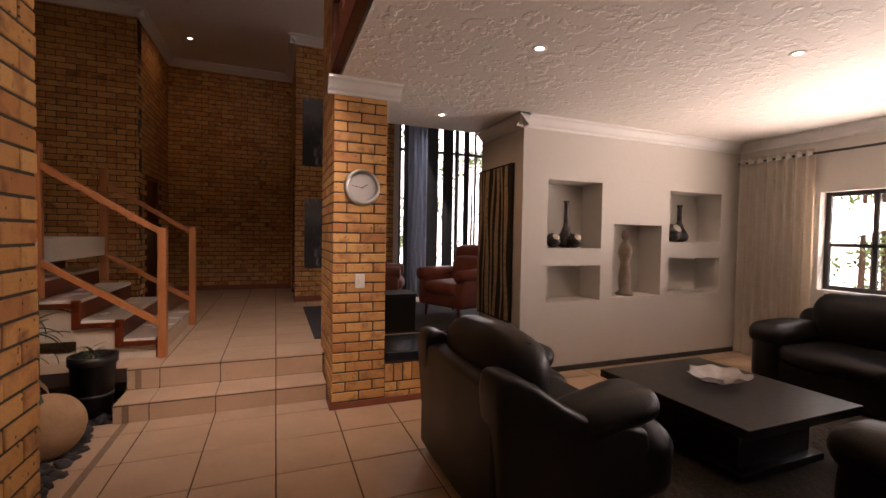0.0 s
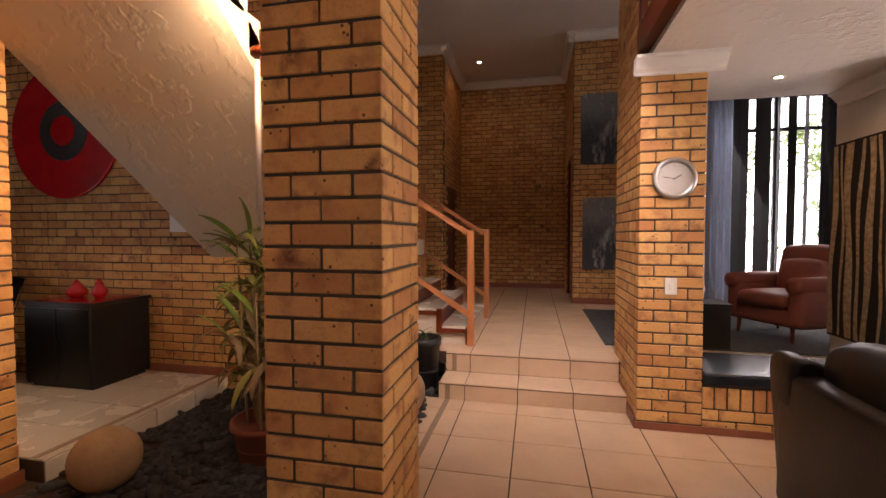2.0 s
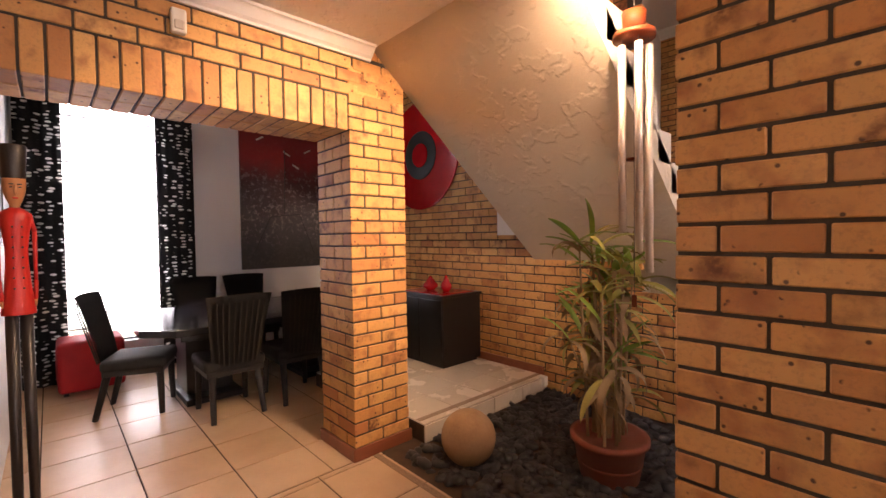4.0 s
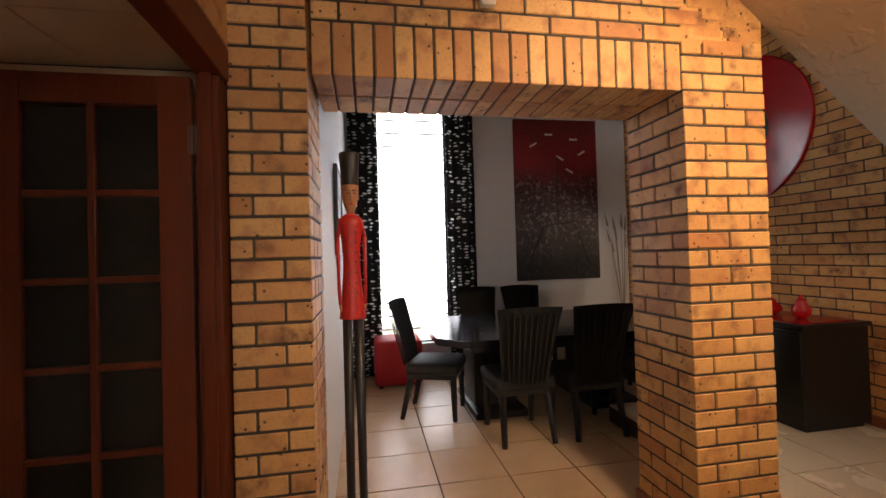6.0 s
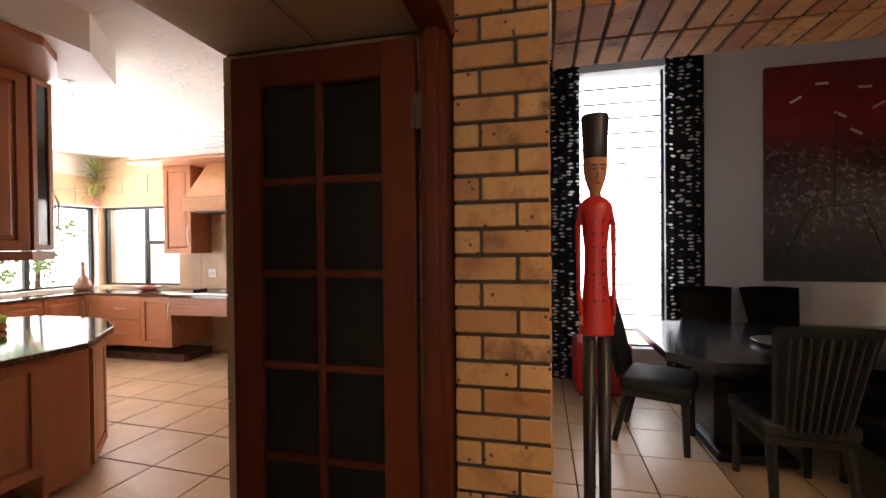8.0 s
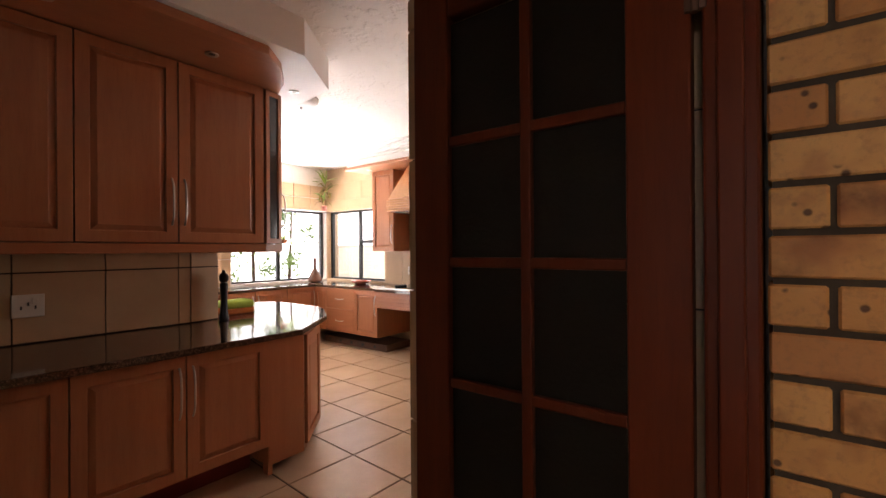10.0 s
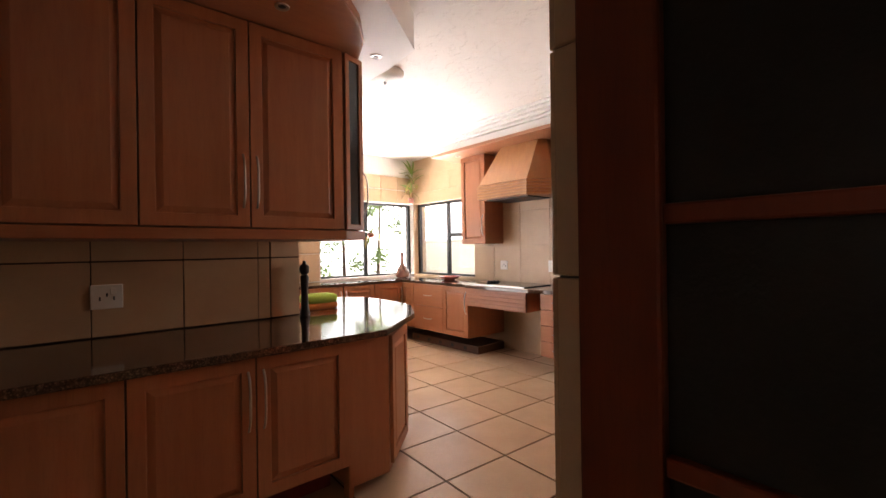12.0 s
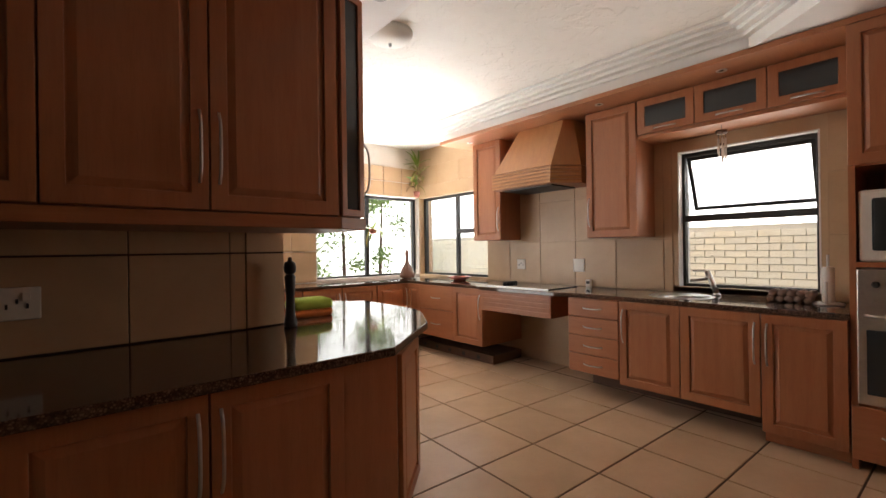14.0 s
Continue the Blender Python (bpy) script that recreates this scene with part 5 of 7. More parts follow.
Y0, Y1, XF, XB = -0.845, -0.175, -2.865, -2.905
for nm, b in (("stile", (XB, XF, Y0, Y0 + 0.115, 0.012, 2.14)), ("stile", (XB, XF, Y1 - 0.115, Y1, 0.012, 2.14)), ("top_rail", (XB, XF - 0.002, Y0 + 0.115, Y1 - 0.115, 2.03, 2.14)), ("bottom_rail", (XB, XF - 0.002, Y0 + 0.115, Y1 - 0.115, 0.012, 0.445))):
    part(nm, bm_box(*b, 0.005), DOORWOOD, door)
ym = (Y0 + Y1) / 2
part("glazing_bar", bm_box(XB + 0.006, XF - 0.004, ym - 0.014, ym + 0.014, 0.445, 2.03, 0.004), DOORWOOD, door)
for i in range(1, 5):
    z = 0.447 + 0.3145 * i
    part("glazing_bar", bm_box(XB + 0.007, XF - 0.005, Y0 + 0.115, Y1 - 0.115, z - 0.013, z + 0.013, 0.004), DOORWOOD, door)
for i in range(5):
    for a, b in ((Y0 + 0.115, ym - 0.014), (ym + 0.014, Y1 - 0.115)):
        part("pane", bm_box(XB + 0.016, XB + 0.021, a, b, 0.450 + 0.3145 * i, 0.758 + 0.3145 * i), SMOKED, door)
for z in (0.25, 1.9):
    part("hinge", bm_box(-2.868, -2.856, -0.185, -0.15, z - 0.05, z + 0.05, 0.002), PLINTH, door)
    part("hinge_pin", bm_tube((-2.855, -0.168, z - 0.055), (-2.855, -0.168, z + 0.055), 0.007), PLINTH, door)


# lounge and living room
def sofa(at, turn, width, seats, label, name):
    """Black leather seating that faces -y, its back to +y; origin at the middle of the floor."""
    s = thing(name, label, "sofa" if seats > 1 else "armchair", at, turn)
    h, d = width / 2, 0.50
    part("base", soft_box(-h + 0.06, h - 0.06, -d + 0.06, d - 0.05, 0.04, 0.34, 0.05, 0.0), LEATHER, s, "", True)
    inset, rear, bend = (0.07, d + 0.005, 0.03) if seats == 1 else (0.03, d, 0.09)
    part("back", soft_box(-h + inset, h - inset, 0.24, rear, 0.08, 0.78, bend, 0.01 if seats == 1 else 0.03, 4, 0.008), LEATHER, s, "", True)
    for sx in (-1, 1):
        a, b = sorted((sx * (h - 0.28), sx * h))
        if seats == 1:
            wing = bm_prism([(0.46, 0.05), (0.52, 0.78), (0.50, 0.86), (0.42, 0.86), (0.30, 0.80), (0.16, 0.70), (0.02, 0.62), (-0.20, 0.56), (-0.38, 0.50), (-0.42, 0.30), (-0.40, 0.05)], 0, 0.22)
            bmesh.ops.bevel(wing, geom=wing.edges[:], offset=0.035, segments=3, profile=0.5, affect="EDGES")
            part("arm", moved(wing, Matrix(((0, 0, 1, sorted((sx * (h - 0.22), sx * h))[0]), (1, 0, 0, 0), (0, 1, 0, 0), (0, 0, 0, 1)))), LEATHER, s, "sloping leather side wing", True)
            part("arm_pad", moved(soft_box(-0.135, 0.135, -0.27, 0.27, -0.085, 0.085, 0.08, 0.04, 5, 0.016), pose(sx * (h - 0.13), -0.20, 0.585, -9, 0, 0)), LEATHER, s, "puffed leather arm pad", True)
            part("arm_front", soft_box(a + 0.01, b + 0.02, -d - 0.10, -d + 0.20, 0.10, 0.47, 0.10, 0.045, 5, 0.016), LEATHER, s, "puffed leather arm front", True)
            continue
        part("arm", soft_box(a, b, -d + 0.02, d - 0.06, 0.06, 0.56, 0.09, 0.03, 4, 0.008), LEATHER, s, "", True)
        part("arm_pad", soft_box(a - 0.015, b + 0.015, -d - 0.01, 0.28, 0.46, 0.66, 0.085, 0.035, 5, 0.012), LEATHER, s, "puffed leather arm pad", True)
    side = 0.19 if seats == 1 else 0.27
    w = (width - 2 * side) / seats
    for i in range(seats):
        x0 = -h + side + w * i
        part("seat_cushion", soft_box(x0 + 0.005, x0 + w - 0.005, -d, 0.28, 0.30, 0.48, 0.07, 0.04, 5, 0.01), LEATHER, s, "", True)
        if seats == 1:
            part("front_puff", soft_box(x0 - 0.02, x0 + w + 0.02, -d - 0.10, -d + 0.16, 0.12, 0.36, 0.09, 0.03, 4, 0.012), LEATHER, s, "puffed leather front", True)
        c = part("back_cushion", soft_box(x0 - 0.03, x0 + w + 0.03, 0.10, 0.38, 0.46, 0.95, 0.11, 0.05, 5, 0.014), LEATHER, s, "rounded leather back cushion", True)
        part("seam", bm_tube((x0, 0.235, 0.955), (x0 + w, 0.235, 0.955), 0.006, 6), LEATHER, c)
    for x in (-h + 0.12, h - 0.12):
        for y in (-d + 0.12, d - 0.12):
            part("foot", bm_box(x - 0.03, x + 0.03, y - 0.03, y + 0.03, 0, 0.05), BLACKWOOD, s)
    return s


sofa((1.79, 2.53, 0), 90, 1.18, 1, "black leather armchair with padded arms beside the coffee table", "armchair")
sofa((5.42, 2.15, 0), -90, 2.2, 2, "black leather two-seat sofa under the window", "sofa")
sofa((3.68, 0.96, 0), 180, 1.9, 2, "black leather two-seat sofa facing the niches", "sofa")
RUGM = mottled("shaggy_rug", (0.008, 0.007, 0.006), (0.085, 0.07, 0.055), 55, (0.95, 1.0), 1.0, 160)
rug = bmesh.new()
bmesh.ops.create_grid(rug, x_segments=90, y_segments=60, size=0.5)
for v in rug.verts:
    v.co = Vector((3.5 + v.co.x * 3.0, 2.35 + v.co.y * 2.1, 0.015 + 0.012 * noise.noise(v.co * 60)))
ext = bmesh.ops.extrude_face_region(rug, geom=rug.faces[:])
for v in ext["geom"]:
    if isinstance(v, bmesh.types.BMVert):
        v.co.z = 0.001
bmesh.ops.recalc_face_normals(rug, faces=rug.faces)
solid("rug", rug, RUGM, "dark shaggy rug under the coffee table", "rug")
table = thing("coffee_table", "low black square coffee table with a thick top", "coffee table", (3.39, 2.46, 0.026))
part("tabletop", bm_box(-0.56, 0.56, -0.59, 0.59, 0.34, 0.40, 0.006), BLACKWOOD, table)
part("pedestal", bm_box(-0.36, 0.36, -0.40, 0.40, 0.05, 0.34, 0.006), BLACKWOOD, table)
part("foot_board", bm_box(-0.42, 0.42, -0.46, 0.46, 0.0, 0.05, 0.006), BLACKWOOD, table)
bowl = thing("leaf_bowl", "crumpled white metal bowl on the coffee table", "bowl", (3.47, 2.52, 0.426))
bm = bmesh.new()
rings = []
for k in range(6):
    ring = []
    for i in range(40):
        a = 2 * math.pi * i / 40
        r = (0.04 + 0.03 * k) * (1 + 0.10 * math.sin(5 * a) * k / 5)
        ring.append(bm.verts.new((r * 1.2 * math.cos(a), r * math.sin(a), 0.006 + 0.0025 * k * k + 0.012 * math.sin(7 * a + 1) * k / 5)))
    rings.append(ring)
for a, b in zip(rings, rings[1:]):
    for i in range(40):
        bm.faces.new((a[i], a[(i + 1) % 40], b[(i + 1) % 40], b[i]))
bm.faces.new(rings[0])
bmesh.ops.solidify(bm, geom=bm.faces[:], thickness=0.006)
part("dish", bm, mottled("silver_white", (0.75, 0.73, 0.72), (0.6, 0.57, 0.56), 14, (0.25, 0.4), 0.3, 40, 0.3), bowl, "", True)


def curtain(name, label, axis, u0, u1, w, z0, z1, mat, waves, amp=0.045, header=None):
    """A pleated curtain along axis from u0 to u1, hanging at w."""
    c = thing(name, label, "curtain")
    bm = bmesh.new()
    n, rows = waves * 8, 14
    grid = []
    for j in range(rows + 1):
        z = z0 + (z1 - z0) * j / rows
        k = 1.0 - 0.25 * j / rows
        row = []
        for i in range(n + 1):
            t = i / n
            off = amp * k * math.sin(2 * math.pi * waves * t) + 0.012 * noise.noise(Vector((t * 9, z * 1.5, 3)))
            u = u0 + (u1 - u0) * t
            row.append(bm.verts.new((u, w + off, z) if axis == "x" else (w + off, u, z)))
        grid.append(row)
    for a, b in zip(grid, grid[1:]):
        for i in range(n):
            bm.faces.new((a[i], a[i + 1], b[i + 1], b[i]))
    bmesh.ops.solidify(bm, geom=bm.faces[:], thickness=0.004)
    part("cloth", bm, mat, c, "", True)
    if header:
        for i in range(waves):
            u = u0 + (u1 - u0) * (i + 0.5) / waves
            part("eyelet", moved(bm_lathe([(0.02, 0), (0.03, 0.002), (0.03, 0.006), (0.02, 0.008)], 16), pose(w - 0.03, u, z1 - 0.06, 0, 90, 0)), header, c)
    return c


LINEN = mottled("linen_curtain", (0.86, 0.78, 0.66), (0.8, 0.7, 0.58), 10, (0.85, 0.95), 0.2, 120)
curtain("curtain", "beige linen eyelet curtain beside the living room window", "y", 3.30, 4.15, 6.04, 0.03, 2.56, LINEN, 8, 0.045, STEEL)
rod = thing("curtain_rod", "black metal curtain rod over the window", "curtain rod")
part("rod", bm_tube((6.06, -0.5, 2.50), (6.06, 4.18, 2.50), 0.014), BLACKMETAL, rod)
for y in (0.2, 2.2, 4.17):
    part("bracket", bm_tube((6.06, y, 2.50), (6.15, y, 2.50), 0.008), BLACKMETAL, rod)
bars = [(6.26, 6.30, 0.6, 0.65, 0.95, 2.06), (6.26, 6.30, 3.25, 3.3, 0.95, 2.06), (6.26, 6.30, 0.65, 3.25, 0.95, 1.0), (6.26, 6.30, 0.65, 3.25, 2.01, 2.06), (6.26, 6.30, 0.65, 3.25, 1.44, 1.48)] + [(6.26, 6.30, y, y + 0.045, 1.0, 2.01) for y in (1.2, 1.85, 2.45, 2.83)]
window("window_4", "wide metal living room window with garden behind", bars, (6.277, 6.283, 0.65, 3.25, 1.0, 2.01))

# tall lounge window with vertical blinds
wb = [(x, x + 0.06, 7.98, 8.04, 0.33, 3.6) for x in (2.45, 3.02, 3.6, 4.3, 5.14)] + [(2.51, 5.14, 7.98, 8.04, z, z + 0.05) for z in (0.33, 3.05, 3.55)]
window("window_5", "tall dark-framed lounge window", wb, (2.5, 5.15, 8.005, 8.013, 0.35, 3.58))
blind = thing("vertical_blind", "dark grey vertical blind, its slats turned open", "blind")
SLAT = mottled("blind_slat", (0.045, 0.047, 0.055), (0.065, 0.068, 0.075), 6, (0.7, 0.8), 0.1, 150)
part("track", bm_box(2.45, 5.15, 7.80, 7.86, 3.55, 3.6, 0.004), BLACKMETAL, blind)
slat = bm_box(-0.062, 0.062, -0.001, 0.001, -1.56, 1.56)
me = bpy.data.meshes.new("slat")
slat.to_mesh(me)
slat.free()
me.materials.append(SLAT)
for x, turn in ((2.56, 30), (2.66, 25), (2.76, 62), (3.03, 4), (3.12, -6), (3.33, 5), (3.42, -5), (3.585, 82), (3.76, 8), (3.945, 85)):
    piece("slat", me, blind, (x, 7.83, 1.98), turn)
for i in range(7):
    piece("slat", me, blind, (4.36 + 0.115 * i, 7.83, 1.98), 26 + 9 * math.sin(i * 2.1))
VOILE = mottled("blue_voile", (0.36, 0.4, 0.48), (0.42, 0.46, 0.54), 8, (0.8, 0.9), 0.1, 100)
curtain("voile_curtain", "pale blue-grey voile curtain by the tall window", "x", 2.56, 2.92, 7.70, 0.36, 3.55, VOILE, 4, 0.03)
curtain("curtain", "black curtain drawn to the side of the tall lounge window", "x", 4.05, 4.42, 7.70, 0.36, 3.55, SLAT, 4, 0.03)


def wing_chair(at, turn, label):
    """An upholstered armchair with rolled arms; faces -y."""
    c = thing("upholstered_armchair", label, "armchair", at, turn, "red armchairs")
    part("seat_box", soft_box(-0.36, 0.36, -0.36, 0.34, 0.16, 0.36, 0.04, 0.0), RED_LEATHER, c, "", True)
    part("seat_cushion", soft_box(-0.27, 0.27, -0.40, 0.26, 0.34, 0.50, 0.06, 0.03), RED_LEATHER, c, "", True)
    part("backrest", moved(soft_box(-0.33, 0.33, -0.09, 0.09, 0.0, 0.66, 0.07, 0.03), pose(0, 0.31, 0.34, -10, 0, 0)), RED_LEATHER, c, "", True)
    part("back_cushion", moved(soft_box(-0.24, 0.24, -0.07, 0.05, 0.0, 0.36, 0.05, 0.03), pose(0, 0.20, 0.48, -14, 0, 0)), RED_LEATHER, c, "", True)
    for sx in (-1, 1):
        a, b = sorted((sx * 0.27, sx * 0.43))
        part("arm", soft_box(a, b, -0.36, 0.32, 0.16, 0.58, 0.05, 0.01), RED_LEATHER, c, "", True)
        part("arm_roll", moved(bm_lathe([(0.03, -0.37), (0.088, -0.36), (0.092, 0.0), (0.088, 0.36), (0.03, 0.37)], 24), pose(sx * 0.36, -0.02, 0.60, 90, 0, 0)), RED_LEATHER, c, "rolled arm", True)
    for x in (-0.3, 0.3):
        for y in (-0.3, 0.28):
            part("leg", bm_tube((x, y, 0.17), (x * 1.03, y * 1.03, 0), 0.026, 10, 0.016), DOORWOOD, c)
    return c


wing_chair((2.80, 5.98, 0.345), -64, "worn reddish leather armchair with rolled arms before the tall window")
wing_chair((1.80, 6.75, 0.345), 70, "worn reddish leather armchair with rolled arms on the dark rug")
solid("lounge_rug", bm_box(0.76, 4.6, 5.15, 7.3, 0.331, 0.344, 0.004), mottled("dark_rug", (0.025, 0.027, 0.03), (0.07, 0.07, 0.07), 14, (0.9, 1.0), 0.6, 90), "dark patterned rug on the lounge floor", "rug")
bench = thing("bench_top", "black padded bench top on the low brick wall", "bench")
part("cushion", soft_box(1.262, 2.785, 3.955, 4.60, 0.362, 0.455, 0.02, 0.004), mottled("black_vinyl", (0.012, 0.014, 0.018), (0.02, 0.022, 0.028), 6, (0.2, 0.3)), bench, "", True)
cube = thing("side_table", "small black cube side table", "side table", (1.72, 5.35, 0.344))
part("case", bm_box(-0.2, 0.2, -0.2, 0.2, 0, 0.42, 0.006), BLACKWOOD, cube)
part("top", bm_box(-0.21, 0.21, -0.21, 0.21, 0.42, 0.45, 0.004), BLACKWOOD, cube)


def picture(name, label, at, turn, w, h, mat, depth=0.035, border=None):
    """A canvas on a wall; its face looks to -y."""
    p = thing(name, label, "picture", at, turn)
    part("canvas", bm_box(-w / 2, w / 2, -depth, 0, -h / 2, h / 2, 0.003), mat, p)
    if border:
        for b in ((-w / 2 - 0.02, w / 2 + 0.02, h / 2, h / 2 + 0.02), (-w / 2 - 0.02, w / 2 + 0.02, -h / 2 - 0.02, -h / 2), (-w / 2 - 0.02, -w / 2, -h / 2, h / 2), (w / 2, w / 2 + 0.02, -h / 2, h / 2)):
            part("frame_bar", bm_box(b[0], b[1], -depth - 0.008, 0, b[2], b[3], 0.002), border, p)
    return p


def art(name, low, high, split, streak, colors):
    """Painted canvas: two ground tones with brushed marks."""
    m = material(name, low, 0.6)
    n = Nodes(m)
    sep = n.t.nodes.new("ShaderNodeSeparateXYZ")
    n.link(n.coord, sep.inputs[0])
    wave = n.noise(3.0, 5, 0.6)
    add = n.add("ShaderNodeMath")
    add.operation = "MULTIPLY_ADD"
    n.link(wave, add.inputs[0])
    add.inputs[1].default_value = 0.9
    n.link(sep.outputs["Z"], add.inputs[2])
    c = n.ramp(add.outputs[0], (max(0, split - 0.15), low), (min(1, split + 0.25), high))
    marks = n.noise(1.0, 6, 0.7, n.scaled(*streak))
    c = n.mix(n.ramp(marks, (0.52, (0, 0, 0)), (0.68, (0.85, 0.85, 0.85))), c, colors[0])
    c = n.mix(n.ramp(n.noise(14, 6, 0.7), (0.58, (0, 0, 0)), (0.7, (0.7, 0.7, 0.7))), c, colors[1])
    n.color(c)
    n.bump(n.noise(40, 4), 0.2, 0.003)
    return m


GREY_ART = art("grey_seascape", (0.03, 0.033, 0.036), (0.17, 0.175, 0.18), 0.5, (5, 5, 1.6), ((0.5, 0.51, 0.51), (0.012, 0.013, 0.016)))
picture("wall_picture", "grey and white abstract canvas on the brick wall", (1.17, 7.898, 3.19), 0, 0.80, 1.14, GREY_ART)
picture("wall_picture", "dark grey abstract canvas on the brick wall", (1.19, 7.898, 1.49), 0, 0.76, 1.18, GREY_ART)
trunks = picture("tree_painting", "tall canvas of pale wavy tree trunks on black", (2.788, 4.80, 1.42), -90, 0.80, 1.76, material("black_canvas", (0.012, 0.010, 0.009), 0.7), 0.04)
PALE_BARK = mottled("painted_bark", (0.60, 0.48, 0.32), (0.20, 0.14, 0.08), 26, (0.6, 0.7), 0.2, 50)
for k, (x, w) in enumerate(((-0.35, 0.045), (-0.25, 0.02), (-0.15, 0.06), (-0.02, 0.03), (0.08, 0.055), (0.20, 0.022), (0.31, 0.05))):
    bm = bmesh.new()
    prev = None
    for i in range(15):
        z = -0.86 + 1.72 * i / 14
        c = x + 0.022 * math.sin(2.3 * z + 1.7 * k) + 0.012 * math.sin(6 * z + k)
        h = w * (0.66 + 0.14 * math.sin(5 * z + 2 * k))
        row = [bm.verts.new((c + sx * h, y, z)) for sx, y in ((-1, -0.0395), (-1, -0.043), (1, -0.043), (1, -0.0395))]
        if prev:
            for q in range(3):
                bm.faces.new((prev[q], prev[q + 1], row[q + 1], row[q]))
        prev = row
    part("painted_trunk", bm, PALE_BARK, trunks)
RED_ART = material("red_blossom", (0.2, 0.01, 0.012), 0.55)
n = Nodes(RED_ART)
sep = n.t.nodes.new("ShaderNodeSeparateXYZ")
n.link(n.coord, sep.inputs[0])
lift = n.add("ShaderNodeMath")
lift.operation = "MULTIPLY_ADD"
lift.inputs[1].default_value, lift.inputs[2].default_value = 0.42, 0.36
n.link(sep.outputs["Z"], lift.inputs[0])
drift = n.add("ShaderNodeMath")
drift.operation = "MULTIPLY_ADD"
drift.inputs[1].default_value = 0.3
n.link(n.noise(2.6, 6, 0.65), drift.inputs[0])
n.link(lift.outputs[0], drift.inputs[2])
ground = n.ramp(drift.outputs[0], (0.12, (0.035, 0.034, 0.034)), (0.36, (0.10, 0.09, 0.088)), (0.56, (0.06, 0.016, 0.018)), (0.72, (0.27, 0.012, 0.016)), (0.95, (0.17, 0.009, 0.012)))
dabs = n.ramp(n.noise(17, 5, 0.75), (0.53, (0, 0, 0)), (0.61, (0.85, 0.85, 0.85)))
band = n.ramp(drift.outputs[0], (0.18, (0.1, 0.1, 0.1)), (0.38, (1, 1, 1)), (0.54, (0.7, 0.7, 0.7)), (0.66, (0.05, 0.05, 0.05)))
n.color(n.mix(n.mix(1.0, dabs, band, "MULTIPLY"), ground, (0.40, 0.33, 0.32)))
n.bump(n.noise(40, 4), 0.25, 0.003)
dining_art = picture("dining_painting", "large red and black blossom canvas in the dining room", (-6.498, 2.97, 2.15), 90, 1.16, 2.12, RED_ART, 0.05)
for k, (x, z) in enumerate(((-0.32, 0.72), (0.25, 0.8), (0.05, 0.55), (0.36, 0.62), (-0.1, 0.86), (0.18, 0.38))):
    part("brush_mark", moved(bm_box(-0.055, 0.055, -0.054, -0.0495, -0.012, 0.012, 0.002), pose(x, 0, z, 0, 30 * (k % 3) - 30, 0)), PLASTIC, dining_art)
BARK = mottled("painted_branch", (0.02, 0.018, 0.018), (0.035, 0.03, 0.03))
for a, b in (((-0.45, -0.9), (-0.2, -0.35)), ((0.45, -0.9), (0.22, -0.3)), ((-0.2, -0.35), (0.22, -0.3)), ((0.0, -0.3), (0.02, 0.6))):
    part("painted_branch", bm_tube((a[0], -0.051, a[1]), (b[0], -0.051, b[1]), 0.006, 6), BARK, dining_art)
picture("side_picture", "narrow dark framed picture on the dining room wall", (-4.55, 0.238, 1.80), 180, 0.5, 0.62, GREY_ART, 0.02, BLACKMETAL)

# things in the niches
CLAY = mottled("dark_ceramic", (0.02, 0.016, 0.015), (0.04, 0.03, 0.028), 9, (0.2, 0.35))
SHELL = mottled("pale_ceramic", (0.6, 0.55, 0.48), (0.5, 0.44, 0.38), 9, (0.4, 0.5))


def bottle(at, h, label):
    v = thing("bottle_vase", label, "vase", at, group="niche vases")
    part("body", bm_lathe([(0.05, 0), (0.105, 0.02), (0.115, 0.08), (0.06, 0.18), (0.03, 0.26), (0.026, h - 0.03), (0.04, h), (0.02, h)], 28), CLAY, v, "", True)


def ornament(at, r, label):
    o = thing("round_ornament", label, "ornament", at, group="niche ornaments")
    part("ball", bm_lathe([(r * math.sin(a), r - r * math.cos(a)) for a in (0.3 + 0.24 * i for i in range(11))], 24), CLAY, o, "", True)
    part("cap", moved(bm_lathe([(r * 0.9 * math.sin(a), r * 1.04 * math.cos(a)) for a in (1.0, 0.75, 0.5, 0.25, 0.02)], 20), pose(0, -0.0, r, 55, 0, 0)), SHELL, o, "pale cap", True)


bottle((3.50, 4.42, 1.376), 0.54, "dark ceramic bottle vase in a wall niche")
ornament((3.28, 4.36, 1.376), 0.085, "round black ornament with a pale cap")
ornament((3.52, 4.29, 1.376), 0.085, "round black ornament with a pale cap")
bottle((5.30, 4.42, 1.461), 0.48, "dark ceramic bottle vase in a wall niche")
ornament((5.12, 4.38, 1.461), 0.12, "round black ornament with a pale cap")
figure = bmesh.new()
for prof in ([(0.11, 0), (0.11, 0.03), (0.07, 0.05), (0.075, 0.2), (0.055, 0.40), (0.085, 0.50), (0.09, 0.56), (0.07, 0.62), (0.03, 0.66), (0.052, 0.70), (0.056, 0.74), (0.03, 0.79), (0.01, 0.80)],):
    tmp = bm_lathe(prof, 20)
    me = bpy.data.meshes.new("tmp")
    tmp.to_mesh(me)
    tmp.free()
    figure.from_mesh(me)
for v in figure.verts:
    v.co.x *= 0.85
    v.co += noise.noise_vector(v.co * 14) * 0.012
ob = solid("statue", figure, mottled("bronze_stone", (0.36, 0.28, 0.2), (0.16, 0.11, 0.08), 7, (0.3, 0.5)), "slim robed bronze statue in the middle niche", "statue", True)
ob.location = (4.36, 4.38, 0.802)
